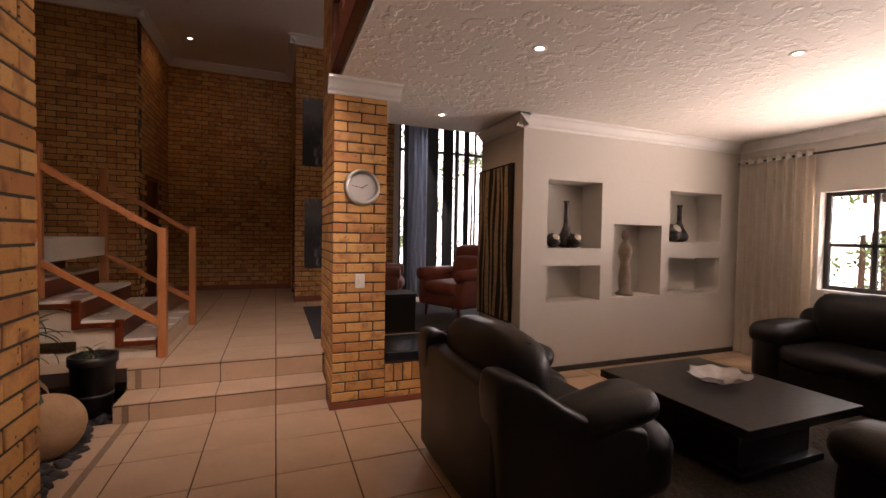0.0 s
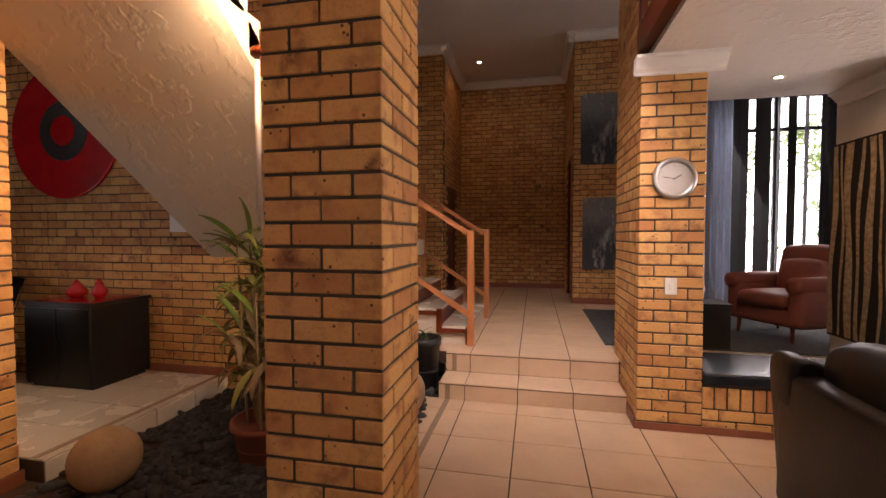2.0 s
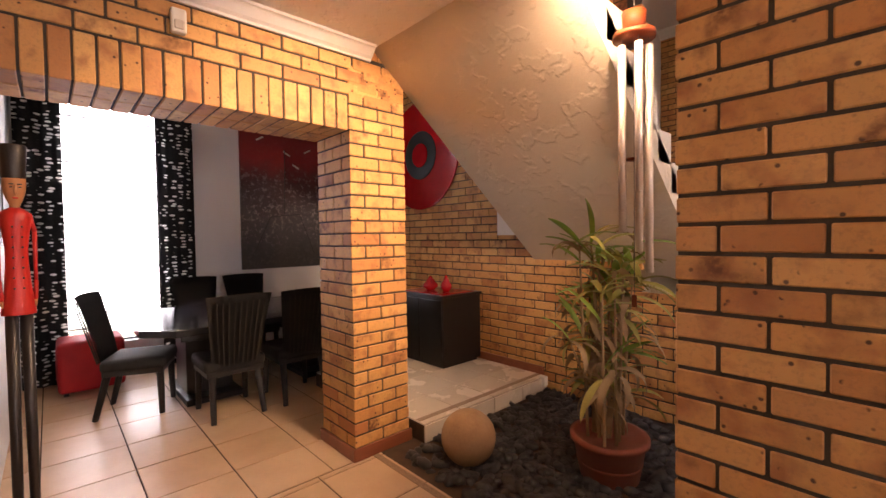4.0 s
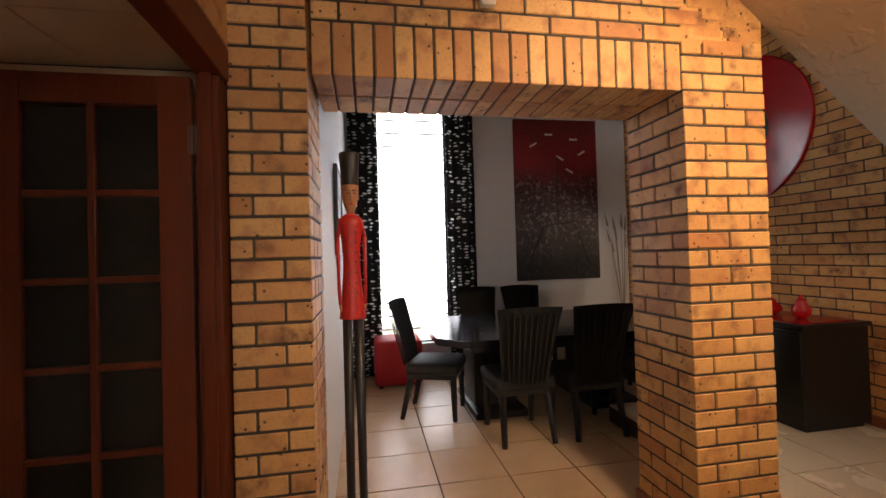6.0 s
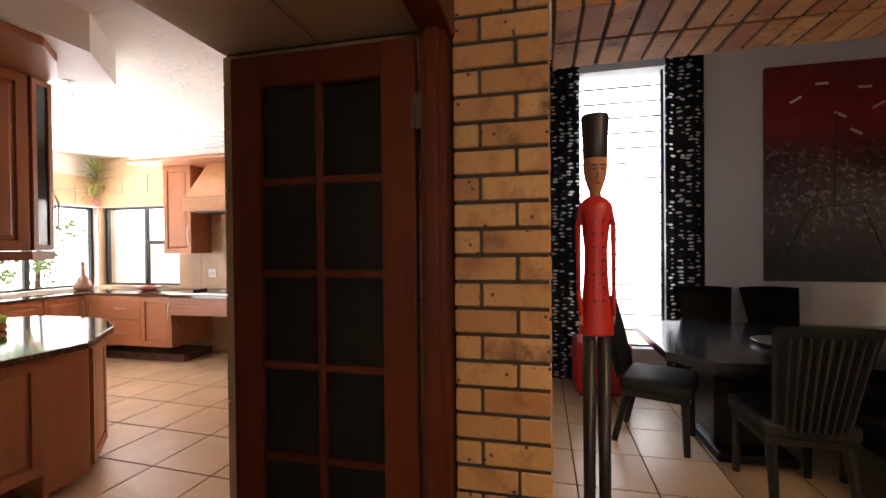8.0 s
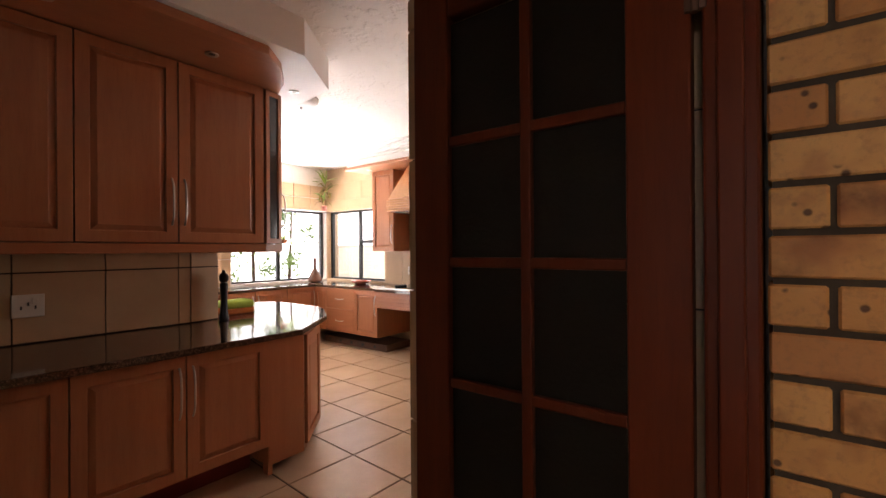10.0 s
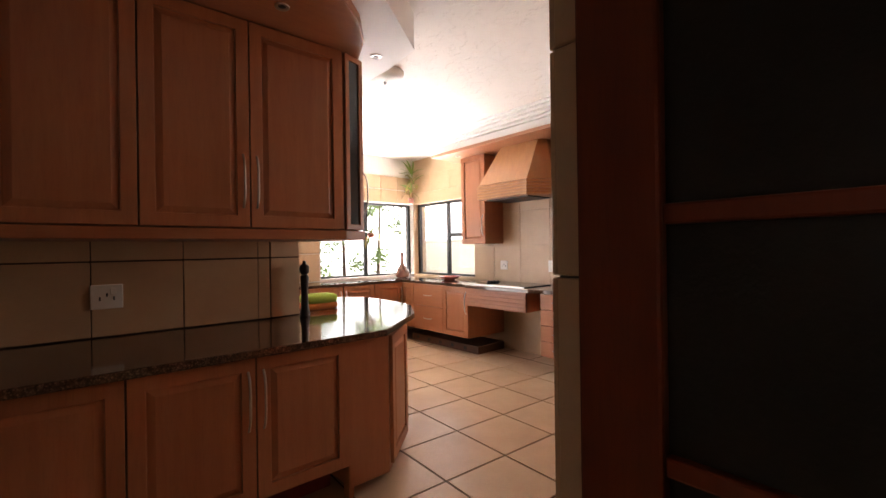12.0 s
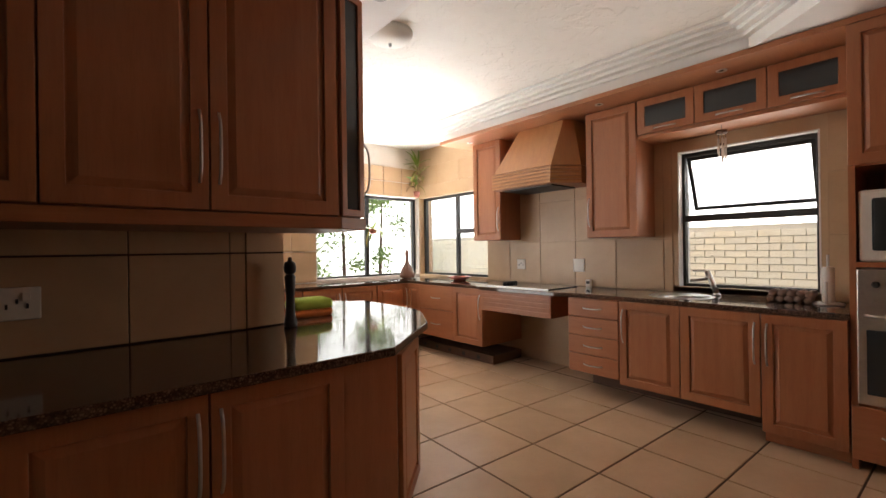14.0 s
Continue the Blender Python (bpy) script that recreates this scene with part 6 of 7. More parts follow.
socket((3.31, 4.582, 0.98), 0, "dark wall socket inside the niche", 0.09, 0.11)

# clock and switch
clock = thing("wall_clock", "round silver wall clock with a pale face", "clock", (1.04, 3.969, 1.886), 0)
part("rim", moved(bm_lathe([(0.115, 0), (0.152, 0.006), (0.155, 0.02), (0.14, 0.032), (0.122, 0.026), (0.118, 0.012)], 40), pose(0, 0, 0, 90, 0, 0)), STEEL, clock, "", True)
part("face", moved(bm_lathe([(0.12, 0), (0.12, 0.012), (0.01, 0.0125)], 40), pose(0, 0, 0, 90, 0, 0)), mottled("clock_face", (0.62, 0.6, 0.55), (0.56, 0.53, 0.48), 6, (0.3, 0.4)), clock)
for a, ln, w in ((60, 0.055, 0.006), (-80, 0.085, 0.004)):
    part("hand", moved(bm_box(-w / 2, w / 2, -0.0165, -0.0145, -0.01, ln), pose(0, 0, 0, 0, a, 0)), BLACKMETAL, clock)
for i in range(12):
    part("hour_mark", moved(bm_box(-0.003, 0.003, -0.0155, -0.0125, 0.092, 0.112), pose(0, 0, 0, 0, 30 * i, 0)), STEEL, clock)
switch = thing("light_switch", "cream plastic light switch on the brick wall", "light switch", (1.03, 3.969, 1.09))
part("plate", bm_box(-0.042, 0.042, -0.012, 0, -0.062, 0.062, 0.005), PLASTIC, switch)
part("rocker", bm_box(-0.012, 0.012, -0.017, -0.01, -0.022, 0.022, 0.003), PLASTIC, switch)
sensor = thing("wall_sensor", "white alarm sensor on the brick wall", "sensor", (-2.928, 1.0, 2.575), 90)
part("case", bm_box(-0.035, 0.035, -0.045, 0, -0.06, 0.06, 0.012, 3), PLASTIC, sensor)
part("lens", bm_box(-0.022, 0.022, -0.05, -0.04, -0.045, 0.0, 0.006), SHELL, sensor)
# lit downlights; the last two are unseen fittings added for the hall spots
for x, y, z in ((2.014, 2.806, 2.768), (3.651, 2.174, 2.768), (1.99, 4.571, 2.768), (-1.01, 8.72, 4.748), (-1.45, 2.02, 2.768), (-0.6, 0.55, 2.768)):
    downlight(x, y, z, True, "lit round ceiling downlight", 0.05)
# dark passage doors
for k, (x, y0, y1, zt) in enumerate(((-1.62, 8.35, 9.2, 2.4), (0.73, 8.3, 9.2, 2.9))):
    d = tagged(new("door_%d" % (k + 2)), "dark brown wooden door in the passage", "door", "", "structure")
    part("leaf", bm_box(x - 0.02, x + 0.02, y0 + 0.07, y1 - 0.07, 0.335, zt - 0.07, 0.004), DOORWOOD, d)
    for b in ((y0, y0 + 0.07, 0.33, zt), (y1 - 0.07, y1, 0.33, zt), (y0 + 0.07, y1 - 0.07, zt - 0.07, zt)):
        part("frame_bar", bm_box(x - 0.06, x + 0.06, *b, 0.004), DOORWOOD, d)
    for i in range(3):
        z0 = 0.5 + (zt - 0.75) / 3 * i
        part("panel", bm_box(x - 0.028, x + 0.028, y0 + 0.17, y1 - 0.17, z0, z0 + (zt - 0.75) / 3 - 0.1, 0.008), DOORWOOD, d)

# carved soldier beside the dining room opening
STATUE = [mottled("red_paint", (0.48, 0.02, 0.014), (0.4, 0.014, 0.01), 12, (0.4, 0.55), 0.3), mottled("black_paint", (0.014, 0.012, 0.012), (0.025, 0.02, 0.02), 12, (0.35, 0.5), 0.3), mottled("tan_wood", (0.42, 0.19, 0.08), (0.34, 0.14, 0.06), 16, (0.5, 0.6), 0.3)]
fig = bmesh.new()


def add_to(bm, other, index):
    n = len(bm.faces)
    me = bpy.data.meshes.new("tmp")
    other.to_mesh(me)
    other.free()
    bm.from_mesh(me)
    bpy.data.meshes.remove(me)
    bm.faces.ensure_lookup_table()
    for f in bm.faces[n:]:
        f.material_index = index
        f.smooth = True


add_to(fig, bm_lathe([(0.044, 1.768), (0.047, 1.773), (0.048, 1.83), (0.0545, 1.912), (0.051, 1.919), (0.02, 1.921)], 24), 1)
add_to(fig, bm_lathe([(0.020, 1.60), (0.019, 1.64), (0.022, 1.658), (0.034, 1.685), (0.043, 1.715), (0.047, 1.745), (0.046, 1.775)], 20), 2)
add_to(fig, moved(bm_lathe([(0.004, 0), (0.009, 0.01), (0.007, 0.04), (0.003, 0.045)], 10), pose(0.042, 0, 1.70)), 2)
for y in (-0.016, 0.016):
    add_to(fig, bm_box(0.038, 0.048, y - 0.010, y + 0.010, 1.743, 1.748, 0.002), 1)
add_to(fig, bm_box(0.028, 0.036, -0.011, 0.011, 1.682, 1.690, 0.002), 0)
for y in (-0.017, 0.017):
    add_to(fig, bm_box(0.040, 0.047, y - 0.006, y + 0.006, 1.730, 1.735, 0.002), 1)
body = bm_lathe([(0.068, 1.172), (0.069, 1.18), (0.055, 1.28), (0.046, 1.38), (0.044, 1.46), (0.054, 1.545), (0.063, 1.59), (0.061, 1.612), (0.050, 1.630), (0.023, 1.645)], 24)
for v in body.verts:
    v.co.x *= 0.8
add_to(fig, body, 0)
for s in (-1, 1):
    add_to(fig, bm_tube((0, s * 0.050, 1.622), (0.0, s * 0.070, 1.54), 0.012, 12, 0.011), 0)
    add_to(fig, bm_tube((0.0, s * 0.070, 1.54), (0.004, s * 0.069, 1.32), 0.011, 10, 0.008), 0)
    add_to(fig, bm_tube((0.004, s * 0.069, 1.32), (0.014, s * 0.064, 1.235), 0.010, 10, 0.009), 0)
    add_to(fig, bm_tube((0.014, s * 0.064, 1.235), (0.018, s * 0.062, 1.205), 0.009, 10, 0.005), 2)
    add_to(fig, bm_tube((0, s * 0.028, 1.20), (0, s * 0.034, 0.06), 0.027, 14, 0.020), 1)
    add_to(fig, bm_box(-0.03, 0.075, s * 0.034 - 0.024, s * 0.034 + 0.024, 0.02, 0.065, 0.012), 1)
    for i in range(7):
        add_to(fig, moved(bm_lathe([(0.005, 0), (0.005, 0.005), (0.003, 0.007)], 8), pose(0.0415 - 0.003 * math.sin(math.pi * i / 6), s * 0.018, 1.29 + 0.045 * i, 0, 90, 0)), 1)
add_to(fig, bm_box(-0.08, 0.10, -0.09, 0.09, 0.0, 0.022, 0.004), 1)
me = bpy.data.meshes.new("soldier_statue")
fig.to_mesh(me)
fig.free()
for m in STATUE:
    me.materials.append(m)
ob = tagged(new("soldier_statue", me), "tall carved wooden soldier statue in red coat and black hat", "statue")
ob.matrix_world = pose(-3.12, 0.391, 0.001, 0, 0, 8) @ Matrix.Diagonal((0.9, 0.85, 1, 1))

# dining room
DARKFAB = mottled("black_fabric", (0.007, 0.006, 0.006), (0.013, 0.012, 0.011), 10, (0.7, 0.85), 0.4, 160)
STRIPE = mottled("grey_stripe", (0.016, 0.014, 0.011), (0.028, 0.024, 0.019), 10, (0.8, 0.9))


def dining_chair(at, turn):
    """A high flared back; the seat faces -y."""
    c = thing("dining_chair", "black high-backed dining chair with a striped flared back", "chair", at, turn, "chairs round the table")
    part("seat", soft_box(-0.24, 0.24, -0.25, 0.22, 0.40, 0.50, 0.03, 0.01), DARKFAB, c, "", True)
    part("seat_frame", bm_box(-0.225, 0.225, -0.23, 0.21, 0.36, 0.41, 0.005), BLACKWOOD, c)
    bm = bmesh.new()
    rows = []
    for j in range(9):
        t = j / 8
        w = 0.19 + 0.065 * t ** 1.5
        row = []
        for k in range(9):
            u = k / 4 - 1
            row.append(bm.verts.new((w * u, 0.20 + 0.10 * t - 0.03 * (1 - u * u) * 0 + 0.03 * (u * u - 1) * -1 * 0.8 + 0.06 * t * t, 0.40 + 0.64 * t + (0.012 * (1 - u * u) if j == 8 else 0))))
        rows.append(row)
    for a, b in zip(rows, rows[1:]):
        for k in range(8):
            bm.faces.new((a[k], a[k + 1], b[k + 1], b[k]))
    bmesh.ops.solidify(bm, geom=bm.faces[:], thickness=0.05)
    bmesh.ops.recalc_face_normals(bm, faces=bm.faces)
    back = part("backrest", bm, DARKFAB, c, "", True)
    for k in range(9):
        u = (k - 4) * 0.19
        part("stripe", bm_tube((0.19 * u, 0.258, 0.46), (0.245 * u, 0.392, 0.99), 0.006, 6), STRIPE, back)
    for x, y, dx, dy in ((-0.19, -0.2, -0.01, -0.01), (0.19, -0.2, 0.01, -0.01), (-0.18, 0.18, -0.02, 0.09), (0.18, 0.18, 0.02, 0.09)):
        part("leg", bm_tube((x, y, 0.38), (x + dx, y + dy, 0), 0.03, 10, 0.022), BLACKWOOD, c)
    return c


chair = dining_chair((-4.48, 1.63, 0), -90)
for x, y, t in ((-4.46, 2.21, -90), (-5.08, 1.06, 158), (-5.93, 1.77, 90), (-5.93, 2.34, 90), (-5.15, 3.42, 0), (-4.48, 2.8, -90)):
    copy_thing(chair, pose(x, y, 0, 0, 0, t))
dt = thing("dining_table", "long black polished dining table with cut corners", "dining table", (-5.18, 2.15, 0))
TOPM = mottled("black_lacquer", (0.012, 0.013, 0.016), (0.02, 0.02, 0.024), 5, (0.12, 0.2), 0.05)
part("tabletop", bm_prism([(-0.52, -1.14), (0.52, -1.14), (0.74, -0.92), (0.74, 0.92), (0.52, 1.14), (-0.52, 1.14), (-0.74, 0.92), (-0.74, -0.92)], 0.70, 0.76, 0.005), TOPM, dt)
part("apron", bm_box(-0.55, 0.55, -0.85, 0.85, 0.62, 0.70, 0.005), BLACKWOOD, dt)
for y in (-0.55, 0.55):
    part("pedestal", bm_box(-0.22, 0.22, y - 0.2, y + 0.2, 0.06, 0.62, 0.01), BLACKWOOD, dt)
    part("pedestal_foot", bm_box(-0.4, 0.4, y - 0.24, y + 0.24, 0, 0.06, 0.008), BLACKWOOD, dt)
plate = thing("table_dish", "shallow dark dish on the dining table", "dish", (-5.0, 1.85, 0.761))
part("dish", bm_lathe([(0.08, 0), (0.15, 0.012), (0.19, 0.03), (0.18, 0.03), (0.02, 0.01)], 28), STEEL, plate, "", True)
ott = thing("ottoman", "red upholstered cube ottoman by the window", "ottoman", (-6.12, 0.78, 0), 0)
part("seat", soft_box(-0.24, 0.24, -0.26, 0.26, 0.03, 0.52, 0.04, 0.012), mottled("red_fabric", (0.42, 0.008, 0.012), (0.34, 0.006, 0.01), 8, (0.6, 0.75), 0.2, 120), ott, "", True)
for x in (-0.18, 0.18):
    for y in (-0.2, 0.2):
        part("foot", bm_box(x - 0.02, x + 0.02, y - 0.02, y + 0.02, 0, 0.04), BLACKWOOD, ott)
DOTS = material("dotted_curtain", (0.012, 0.012, 0.013), 0.9)
n = Nodes(DOTS)
vor = n.add("ShaderNodeTexVoronoi", Scale=1.0, Randomness=0.45)
n.link(n.scaled(0.01, 12, 27), vor.inputs["Vector"])
n.color(n.mix(n.ramp(vor.outputs["Distance"], (0.33, (1, 1, 1)), (0.36, (0, 0, 0))), n.ramp(n.noise(60, 3), (0.3, (0.012, 0.012, 0.013)), (0.7, (0.024, 0.024, 0.025))), (0.82, 0.81, 0.79)))
curtain("curtain", "black curtain with white dashes beside the dining room window", "y", 0.26, 0.62, -6.38, 0.02, 3.45, DOTS, 3, 0.022)
curtain("curtain", "black curtain with white dashes beside the dining room window", "y", 1.46, 1.82, -6.38, 0.02, 3.45, DOTS, 3, 0.022)
rod = thing("curtain_rod", "black curtain rod over the dining room window", "curtain rod")
part("rod", bm_tube((-6.38, 0.24, 3.47), (-6.38, 1.9, 3.47), 0.014), BLACKMETAL, rod)
for y in (0.27, 1.85):
    part("bracket", bm_tube((-6.38, y, 3.47), (-6.5, y, 3.47), 0.008), BLACKMETAL, rod)
lou = tagged(new("window_6"), "tall dining room window of horizontal glass louvres", "window", "", "structure")
FROST = glass_material("louvre_glass", (0.95, 0.97, 1.0), 0.25)
for a, b in ((0.6, 0.625), (1.475, 1.5)):
    part("window_frame", bm_box(-6.66, -6.6, a, b, 0.35, 3.35, 0.003), FRAME, lou)
for i in range(18):
    z = 0.36 + 0.167 * i
    p = part("pane", bm_box(-6.634, -6.629, 0.625, 1.475, z + 0.004, z + 0.160), FROST, lou)
    p.visible_shadow = False
    part("louvre_edge", bm_box(-6.642, -6.618, 0.625, 1.475, z - 0.007, z + 0.007), FRAME, lou)

# alcove: sideboard, red pots and a round red wall disc
sb = thing("sideboard", "low black sideboard with a red runner on the tiled platform", "sideboard", (-3.98, 3.68, 0.141))
part("carcass", bm_box(-0.36, 0.36, -0.28, 0.28, 0.03, 0.72, 0.006), BLACKWOOD, sb)
part("top", bm_box(-0.375, 0.375, -0.295, 0.295, 0.72, 0.75, 0.004), BLACKWOOD, sb)
for x in (-0.18, 0.18):
    part("door", bm_box(x - 0.17, x + 0.17, -0.292, -0.278, 0.06, 0.70, 0.003), BLACKWOOD, sb)
part("plinth", bm_box(-0.33, 0.33, -0.25, 0.25, 0, 0.03), BLACKWOOD, sb)
REDG = mottled("red_ceramic", (0.45, 0.01, 0.012), (0.35, 0.006, 0.008), 9, (0.1, 0.2))
solid("runner", bm_box(-4.28, -3.66, 3.44, 3.9, 0.892, 0.898), REDG, "red cloth runner on the sideboard", "cloth")
for x, r, h in ((-4.10, 0.085, 0.11), (-3.84, 0.06, 0.13)):
    pot = thing("red_pot", "glossy red ceramic pot on the sideboard", "pot", (x, 3.66, 0.899), group="red pots")
    part("body", bm_lathe([(r * 0.5, 0), (r, h * 0.3), (r, h * 0.55), (r * 0.55, h * 0.9), (r * 0.6, h), (r * 0.4, h)], 24), REDG, pot, "", True)
    part("lid", bm_lathe([(r * 0.5, h), (r * 0.3, h + 0.02), (0.012, h + 0.045)], 20), REDG, pot, "", True)
disc = thing("wall_disc", "large red round wall disc with black rings", "wall art", (-4.62, 3.998, 2.52))
for k, (r, y, m) in enumerate(((0.68, 0.03, REDG), (0.30, 0.036, BLACKWOOD), (0.15, 0.042, REDG))):
    part(("plate", "black_ring", "centre")[k], moved(bm_lathe([(r * 0.98, 0.0), (r, 0.004), (r, y - 0.004), (r * 0.98, y)], 56), pose(0, 0, 0, 90, 0, 0)), m, disc)
structure("soffit_wedge", moved(bm_prism([(0, 0), (0.32, 0), (0, 0.26)], -0.02, 0.02), pose(-3.36, 3.975, 1.50, 90, 0, 0)), CORNICE, "small white plaster wedge at the stair underside")
mb = thing("junction_box", "small white box on the skirting", "socket box", (-2.79, 3.93, 0.06))
part("case", bm_box(-0.035, 0.035, -0.03, 0.03, 0, 0.09, 0.006), PLASTIC, mb)

# indoor garden
rng = random.Random(7)
ico = bmesh.new()
bmesh.ops.create_icosphere(ico, subdivisions=1, radius=1)
iv = [v.co.copy() for v in ico.verts]
ifs = [[v.index for v in f.verts] for f in ico.faces]
ico.free()
verts, faces = [], []
for k in range(1700):
    x, y = rng.uniform(-2.76, -0.84), rng.uniform(2.235, 3.97)
    if k > 1620:
        x, y = rng.uniform(-1.14, -0.86), rng.uniform(4.0, 4.88)
    if -0.93 < x < -0.45 and y < 2.35:
        continue
    s = Vector((rng.uniform(0.035, 0.07), rng.uniform(0.028, 0.055), rng.uniform(0.018, 0.036)))
    m = pose(x, y, -0.02 + rng.uniform(0, 0.045), rng.uniform(-30, 30), rng.uniform(-30, 30), rng.uniform(0, 360))
    n0 = len(verts)
    verts += [tuple(m @ Vector((v.x * s.x, v.y * s.y, v.z * s.z))) for v in iv]
    faces += [tuple(n0 + i for i in f) for f in ifs]
me = bpy.data.meshes.new("pebbles")
me.from_pydata(verts, [], faces)
PEB = mottled("black_pebble", (0.022, 0.021, 0.021), (0.05, 0.046, 0.044), 14, (0.5, 0.75), 0.15)
me.materials.append(PEB)
for p in me.polygons:
    p.use_smooth = True
tagged(new("pebbles", me), "black river pebbles filling the indoor garden bed", "pebbles", "", "stuff")
BALL = mottled("sandstone", (0.46, 0.29, 0.15), (0.32, 0.19, 0.10), 7, (0.8, 0.95), 0.5, 50)


def stone_ball(x, y, r, label):
    bm = bmesh.new()
    bmesh.ops.create_uvsphere(bm, u_segments=40, v_segments=24, radius=r)
    for v in bm.verts:
        v.co *= 1 + 0.01 * noise.noise(v.co * 9)
    ob = solid("stone_ball", bm, BALL, label, "stone ball", True)
    ob.location = (x, y, r - 0.012)


stone_ball(-2.40, 2.50, 0.18, "round sandstone ball on black pebbles")
stone_ball(-1.03, 3.80, 0.21, "round sandstone ball on black pebbles beside the steps")
GREEN = [mottled("green_leaf", (0.11, 0.2, 0.02), (0.2, 0.27, 0.03), 9, (0.4, 0.55)), mottled("yellow_leaf", (0.3, 0.26, 0.05), (0.22, 0.2, 0.045), 9, (0.5, 0.6)), mottled("dry_leaf", (0.2, 0.13, 0.06), (0.27, 0.18, 0.09), 9, (0.7, 0.8)), mottled("dark_leaf", (0.025, 0.06, 0.02), (0.045, 0.085, 0.03), 9, (0.35, 0.5))]
LEAVES = []
for length, droop, mat in ((0.34, 0.5, 0), (0.30, 0.9, 1), (0.32, 1.5, 2), (0.42, 0.7, 3), (0.26, 0.35, 0), (0.36, 1.2, 1), (0.44, 1.25, 3)):
    bm = bmesh.new()
    prev = None
    for i in range(9):
        t = i / 8
        w = 0.022 * math.sin(math.pi * min(1, 0.08 + t * 0.92)) ** 0.7 + 0.001
        a = 0.9 - droop * t * 1.5
        if i == 0:
            p = Vector((0, 0, 0))
        else:
            p = p + Vector((math.cos(a), 0, math.sin(a))) * (length / 8)
        row = [bm.verts.new((p.x, -w, p.z + 0.004)), bm.verts.new((p.x, 0, p.z - 0.003)), bm.verts.new((p.x, w, p.z + 0.004))]
        if prev:
            for k in range(2):
                bm.faces.new((prev[k], prev[k + 1], row[k + 1], row[k]))
        prev = row
    me = bpy.data.meshes.new("leaf")
    bm.to_mesh(me)
    bm.free()
    me.materials.append(GREEN[mat])
    for p in me.polygons:
        p.use_smooth = True
    LEAVES.append(me)


def potted_plant(at, pot_r, pot_h, pot_mat, stems, label, kinds, spread, height, seed, leaf_size=1.0):
    rng = random.Random(seed)
    t = thing("potted_plant", label, "plant", at)
    pot = part("pot", bm_lathe([(pot_r * 0.74, 0), (pot_r * 0.78, 0.01), (pot_r * 0.96, pot_h * 0.86), (pot_r * 1.05, pot_h * 0.87), (pot_r * 1.05, pot_h), (pot_r * 0.93, pot_h), (pot_r * 0.9, pot_h * 0.9), (0.02, pot_h * 0.88)], 36), pot_mat, t, "", True)
    part("rim_band", bm_lathe([(pot_r * 0.86, pot_h * 0.36), (pot_r * 0.875, pot_h * 0.4), (pot_r * 0.88, pot_h * 0.43)], 36), pot_mat, pot, "", True)
    for s in range(stems):
        a = rng.uniform(0, 6.28)
        r0, r1, h = rng.uniform(0, pot_r * 0.6), rng.uniform(0.2, 1.0) * spread, height * rng.uniform(0.45, 1.0)
        p0 = Vector((r0 * math.cos(a), r0 * math.sin(a), pot_h * 0.85))
        p1 = Vector((r1 * 0.55 * math.cos(a), r1 * 0.55 * math.sin(a), pot_h + h))
        part("stem", bm_tube(p0, p1, 0.010, 7, 0.006), GREEN[2], t)
        for k in range(12):
            u = 1.0 if k < 4 else rng.uniform(0.25, 1.0)
            q = p0.lerp(p1, u)
            kind = rng.choice(kinds if u > 0.75 else kinds + (1, 2, 2, 2, 2))
            ob = new("leaf", LEAVES[kind])
            ob.parent = t
            size = rng.uniform(0.7, 1.15) * leaf_size
            ob.matrix_basis = pose(*q, rng.uniform(-25, 25), rng.uniform(-35, 40), rng.uniform(0, 360)) @ Matrix.Scale(size, 4)
    return t


TERRA = mottled("terracotta", (0.3, 0.09, 0.05), (0.24, 0.07, 0.04), 7, (0.5, 0.65), 0.1)
potted_plant((-1.68, 3.0, 0.0), 0.22, 0.27, TERRA, 20, "terracotta pot with a tall dracaena of green and withered leaves", (0, 5, 1, 0, 1, 2, 2), 0.48, 1.2, 3, 0.95)
potted_plant((-1.27, 3.80, -0.01), 0.12, 0.36, BLACKWOOD, 6, "black pot with drooping dark green leaves behind the brick pier", (3, 6, 6), 0.22, 0.62, 5, 0.85)
potted_plant((-0.985, 4.44, -0.02), 0.155, 0.52, BLACKWOOD, 3, "tall black planter with low dark foliage beside the steps", (3, 6), 0.10, 0.03, 6, 0.3)
potted_plant((-6.60, -6.22, 2.116), 0.05, 0.08, TERRA, 3, "small dracaena with arching leaves on the window head", (0, 5, 0), 0.12, 0.44, 9, 0.8)
big = wind_chime((-1.33, 2.55, 2.42), 5, 0.095, 1.06, 0.018, "large wind chime of steel tubes under a reddish wooden disc", DOORWOOD)
part("cup", bm_lathe([(0.02, 0.02), (0.05, 0.05), (0.055, 0.11), (0.02, 0.115)], 24), DOORWOOD, big, "", True)
part("long_cord", bm_tube((0, 0, 0.1), (0, 0, 0.7), 0.002, 5), BLACKMETAL, big)

hang = thing("hanging_plant", "small trailing green plant hanging before the kitchen window", "plant", (-5.84, -6.26, 1.50))
part("cord", bm_tube((0, 0, 0.1), (0, 0, 0.61), 0.002, 5), BLACKMETAL, hang)
part("pot", bm_lathe([(0.02, 0.04), (0.05, 0.05), (0.055, 0.11), (0.045, 0.11), (0.02, 0.07)], 20), TERRA, hang, "", True)
rng = random.Random(21)
for k in range(16):
    leaf = new("leaf", LEAVES[rng.choice((0, 4, 5))])
    leaf.parent = hang
    leaf.matrix_basis = pose(0, 0, 0.1, 0, rng.uniform(10, 70), rng.uniform(0, 360)) @ Matrix.Scale(rng.uniform(0.7, 1.0), 4)
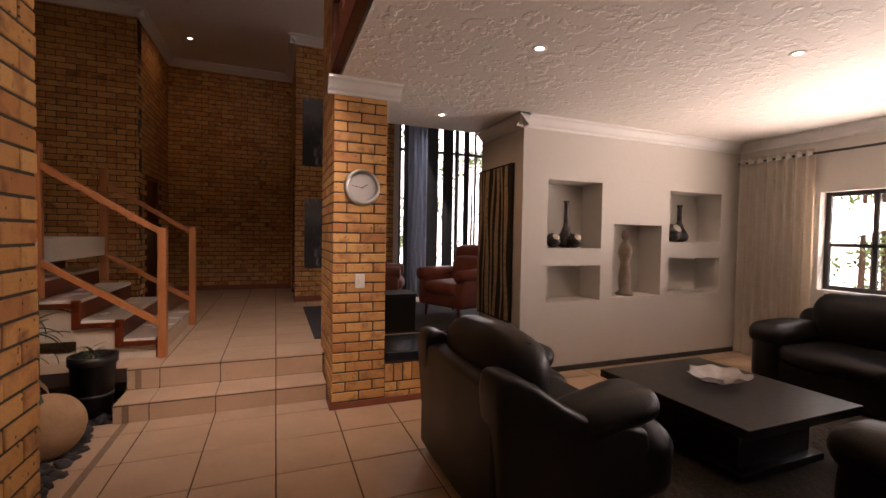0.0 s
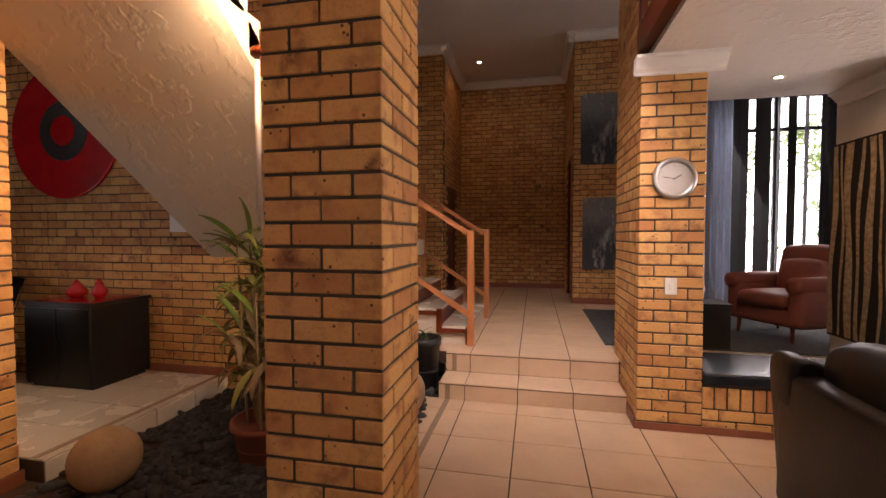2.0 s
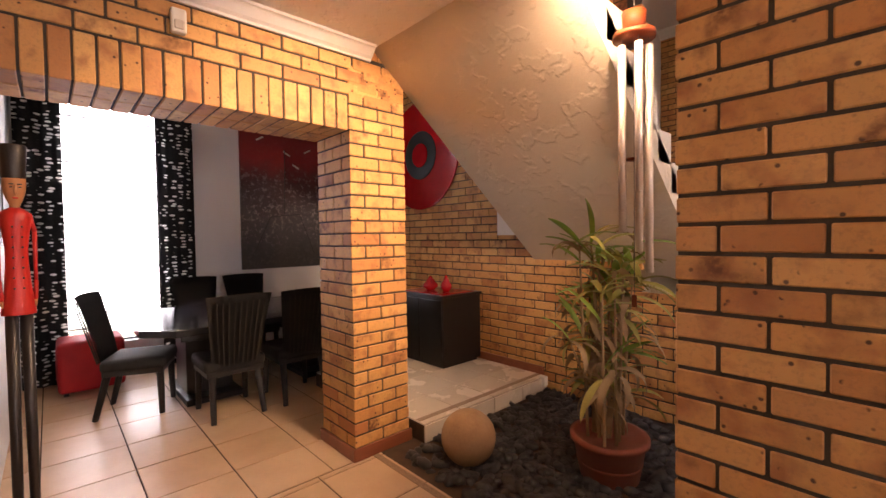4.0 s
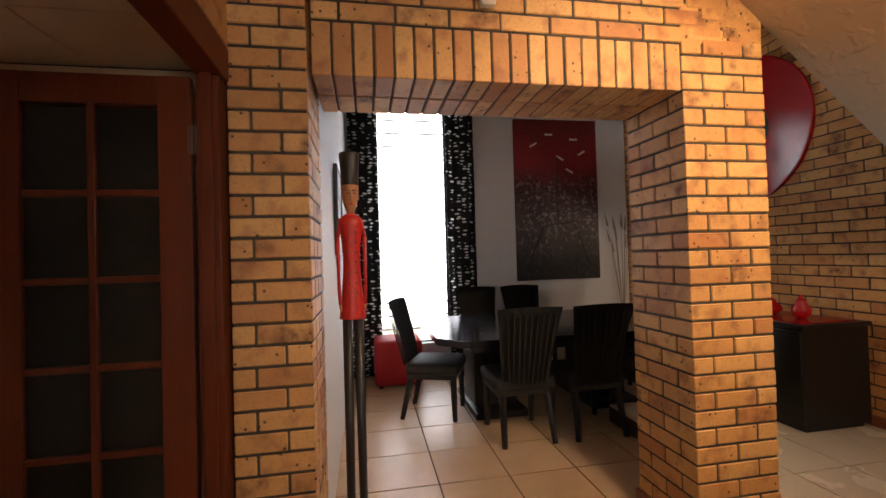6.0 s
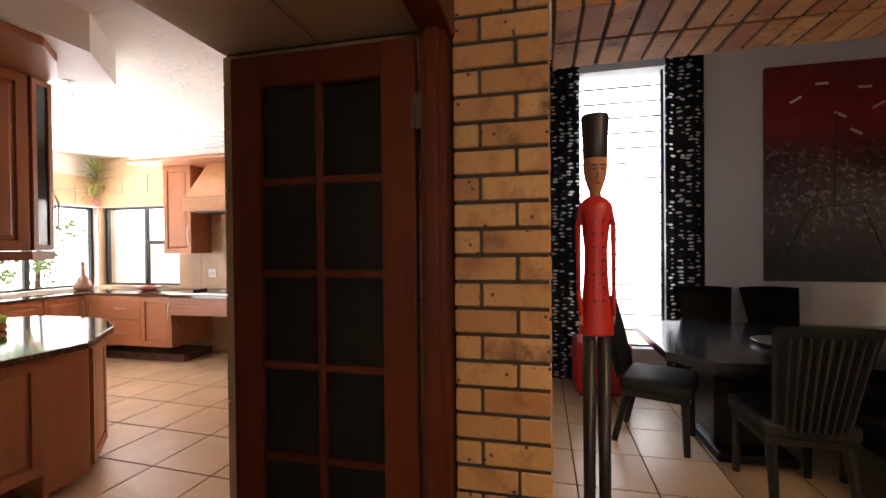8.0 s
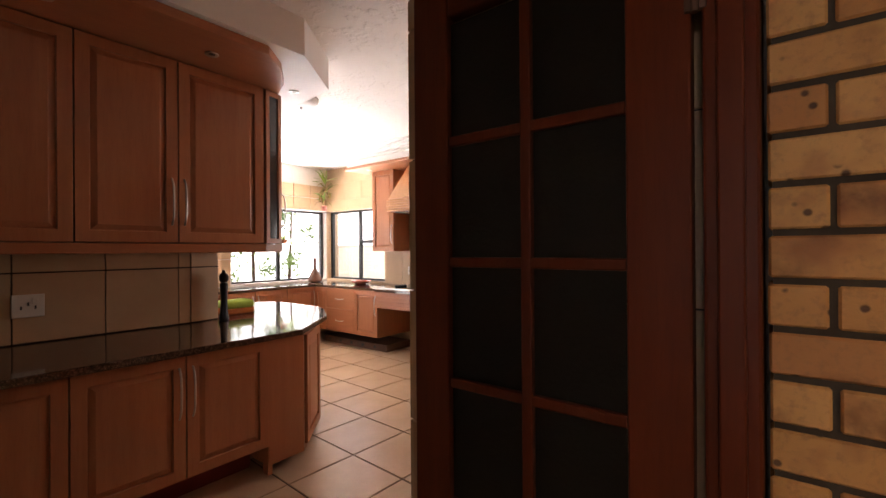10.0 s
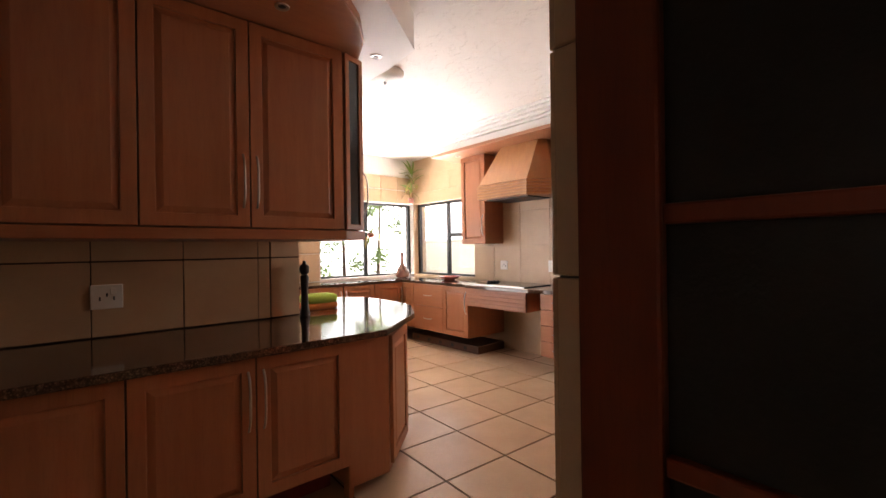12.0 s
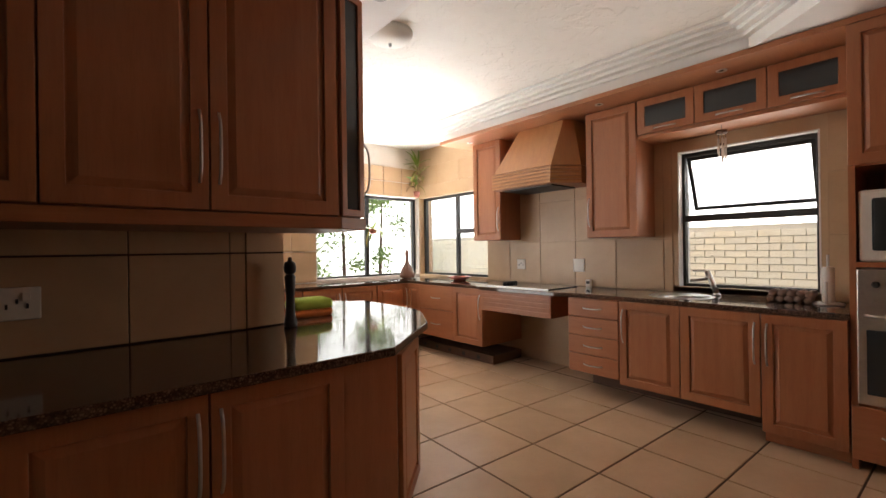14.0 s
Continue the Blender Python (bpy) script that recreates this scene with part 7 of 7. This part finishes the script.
grass = thing("dried_grass_vase", "tall dark floor vase of pale dried grass", "vase", (-6.24, 3.74, 0.0))
part("vase", bm_lathe([(0.07, 0), (0.09, 0.02), (0.11, 0.25), (0.07, 0.55), (0.05, 0.68), (0.06, 0.72), (0.03, 0.72)], 24), CLAY, grass, "", True)
STRAW = mottled("dried_grass", (0.36, 0.3, 0.2), (0.26, 0.2, 0.13), 12, (0.8, 0.9))
for k in range(14):
    a, lean, top = rng.uniform(0, 6.28), rng.uniform(0.04, 0.17), rng.uniform(1.35, 1.8)
    tip = (lean * math.cos(a), lean * math.sin(a), top)
    part("stem", bm_tube((0, 0, 0.6), tip, 0.003, 5, 0.002), STRAW, grass)
    part("plume", bm_tube(tip, (tip[0] * 1.25, tip[1] * 1.25, top + 0.18), 0.012, 6, 0.003), STRAW, grass)

# outside
bm = bmesh.new()
bmesh.ops.create_grid(bm, x_segments=2, y_segments=2, size=400)
moved(bm, pose(0, 0, -0.3))
structure("ground", bm, mottled("garden_ground", (0.2, 0.19, 0.1), (0.32, 0.28, 0.18), 0.6, (0.9, 1.0)), "pale garden ground")
PALE = tile_material("boundary_brick", (0.86, 0.82, 0.72), (0.84, 0.77, 0.62), 0.8, False)
PALE_JOINT = mottled("pale_joint", (0.66, 0.62, 0.55), (0.6, 0.56, 0.48), 8, (0.85, 0.95), 0.2)
bw = structure("boundary_wall", bm_box(-9.2, -9.0, -9.2, 0.5, -0.3, 1.56), PALE_JOINT, "pale brick boundary wall outside the kitchen")
boxes_mesh("bricks", run_boxes("y", -9.2, 0.5, -9.02, -8.98, -0.28, 1.5), PALE, bw)


def shrub(name, label, x0, x1, y0, y1, z0, z1, count, seed, mat):
    """Foliage of many small leaves round a few limbs."""
    r = random.Random(seed)
    t = thing(name, label, "tree")
    verts, faces = [], []
    clumps = [(r.uniform(x0, x1), r.uniform(y0, y1), r.uniform(z0, z1), r.uniform(0.25, 0.6)) for k in range(max(8, count // 180))]
    for k in range(count):
        cx, cy, cz, cr = r.choice(clumps)
        c = Vector((cx + r.gauss(0, cr * 0.5), cy + r.gauss(0, cr * 0.5), cz + r.gauss(0, cr * 0.5)))
        m = pose(*c, r.uniform(0, 360), r.uniform(-60, 60), r.uniform(0, 360))
        s, n0 = r.uniform(0.035, 0.075), len(verts)
        verts += [tuple(m @ Vector(v)) for v in ((-s, 0, 0), (0, -s * 0.4, 0.004), (s, 0, 0), (0, s * 0.4, 0.004))]
        faces.append((n0, n0 + 1, n0 + 2, n0 + 3))
    me = bpy.data.meshes.new("crown")
    me.from_pydata(verts, [], faces)
    me.materials.append(mat)
    crown = new("crown", me)
    crown.parent = t
    tagged(crown, kind="stuff")
    for k in range(5):
        x, y = x0 + (x1 - x0) * (k + 0.5) / 5, (y0 + y1) / 2
        part("trunk", bm_tube((x, y, -0.3), (x + r.uniform(-0.3, 0.3), y, z1 * 0.8), 0.06, 8, 0.02), PLINTH, t)
    return t


LEAF = mottled("tree_leaf", (0.16, 0.26, 0.07), (0.3, 0.4, 0.13), 3, (0.5, 0.6))
shrub("garden_shrub", "sunlit green garden shrubs outside the kitchen", -8.6, -4.2, -10.6, -9.0, 0.0, 3.4, 6000, 1, LEAF)
shrub("garden_tree", "sunlit green garden trees outside the living room", 9.5, 11.5, 0.0, 9.0, 0.6, 4.2, 10000, 2, LEAF)
shrub("garden_tree", "green garden trees behind the tall lounge window", 1.5, 7.5, 11.0, 12.5, 0.0, 4.0, 10000, 4, LEAF)
structure("paving", bm_box(6.6, 16, -3, 14, -0.29, -0.2), mottled("pale_paving", (0.62, 0.54, 0.46), (0.55, 0.47, 0.4), 1.5, (0.85, 0.95)), "pale paving outside the living room")
# emissive panels added beyond the garden so the windows look blown out
BACKDROP_GLOW = glow_material("backdrop_glow", (1.0, 0.99, 0.97), 2.4)
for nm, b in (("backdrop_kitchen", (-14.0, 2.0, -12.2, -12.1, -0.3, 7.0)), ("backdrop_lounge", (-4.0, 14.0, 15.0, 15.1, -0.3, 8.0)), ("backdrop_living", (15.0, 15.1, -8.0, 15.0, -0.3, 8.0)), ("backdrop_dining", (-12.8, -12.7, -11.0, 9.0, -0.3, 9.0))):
    structure(nm, bm_box(*b), BACKDROP_GLOW, "glowing panel standing in for bright daylight beyond the garden")
structure("roof", bm_box(-7.2, 6.6, -6.8, 10.2, 5.0, 5.1), MORTAR, "roof slab over the house")
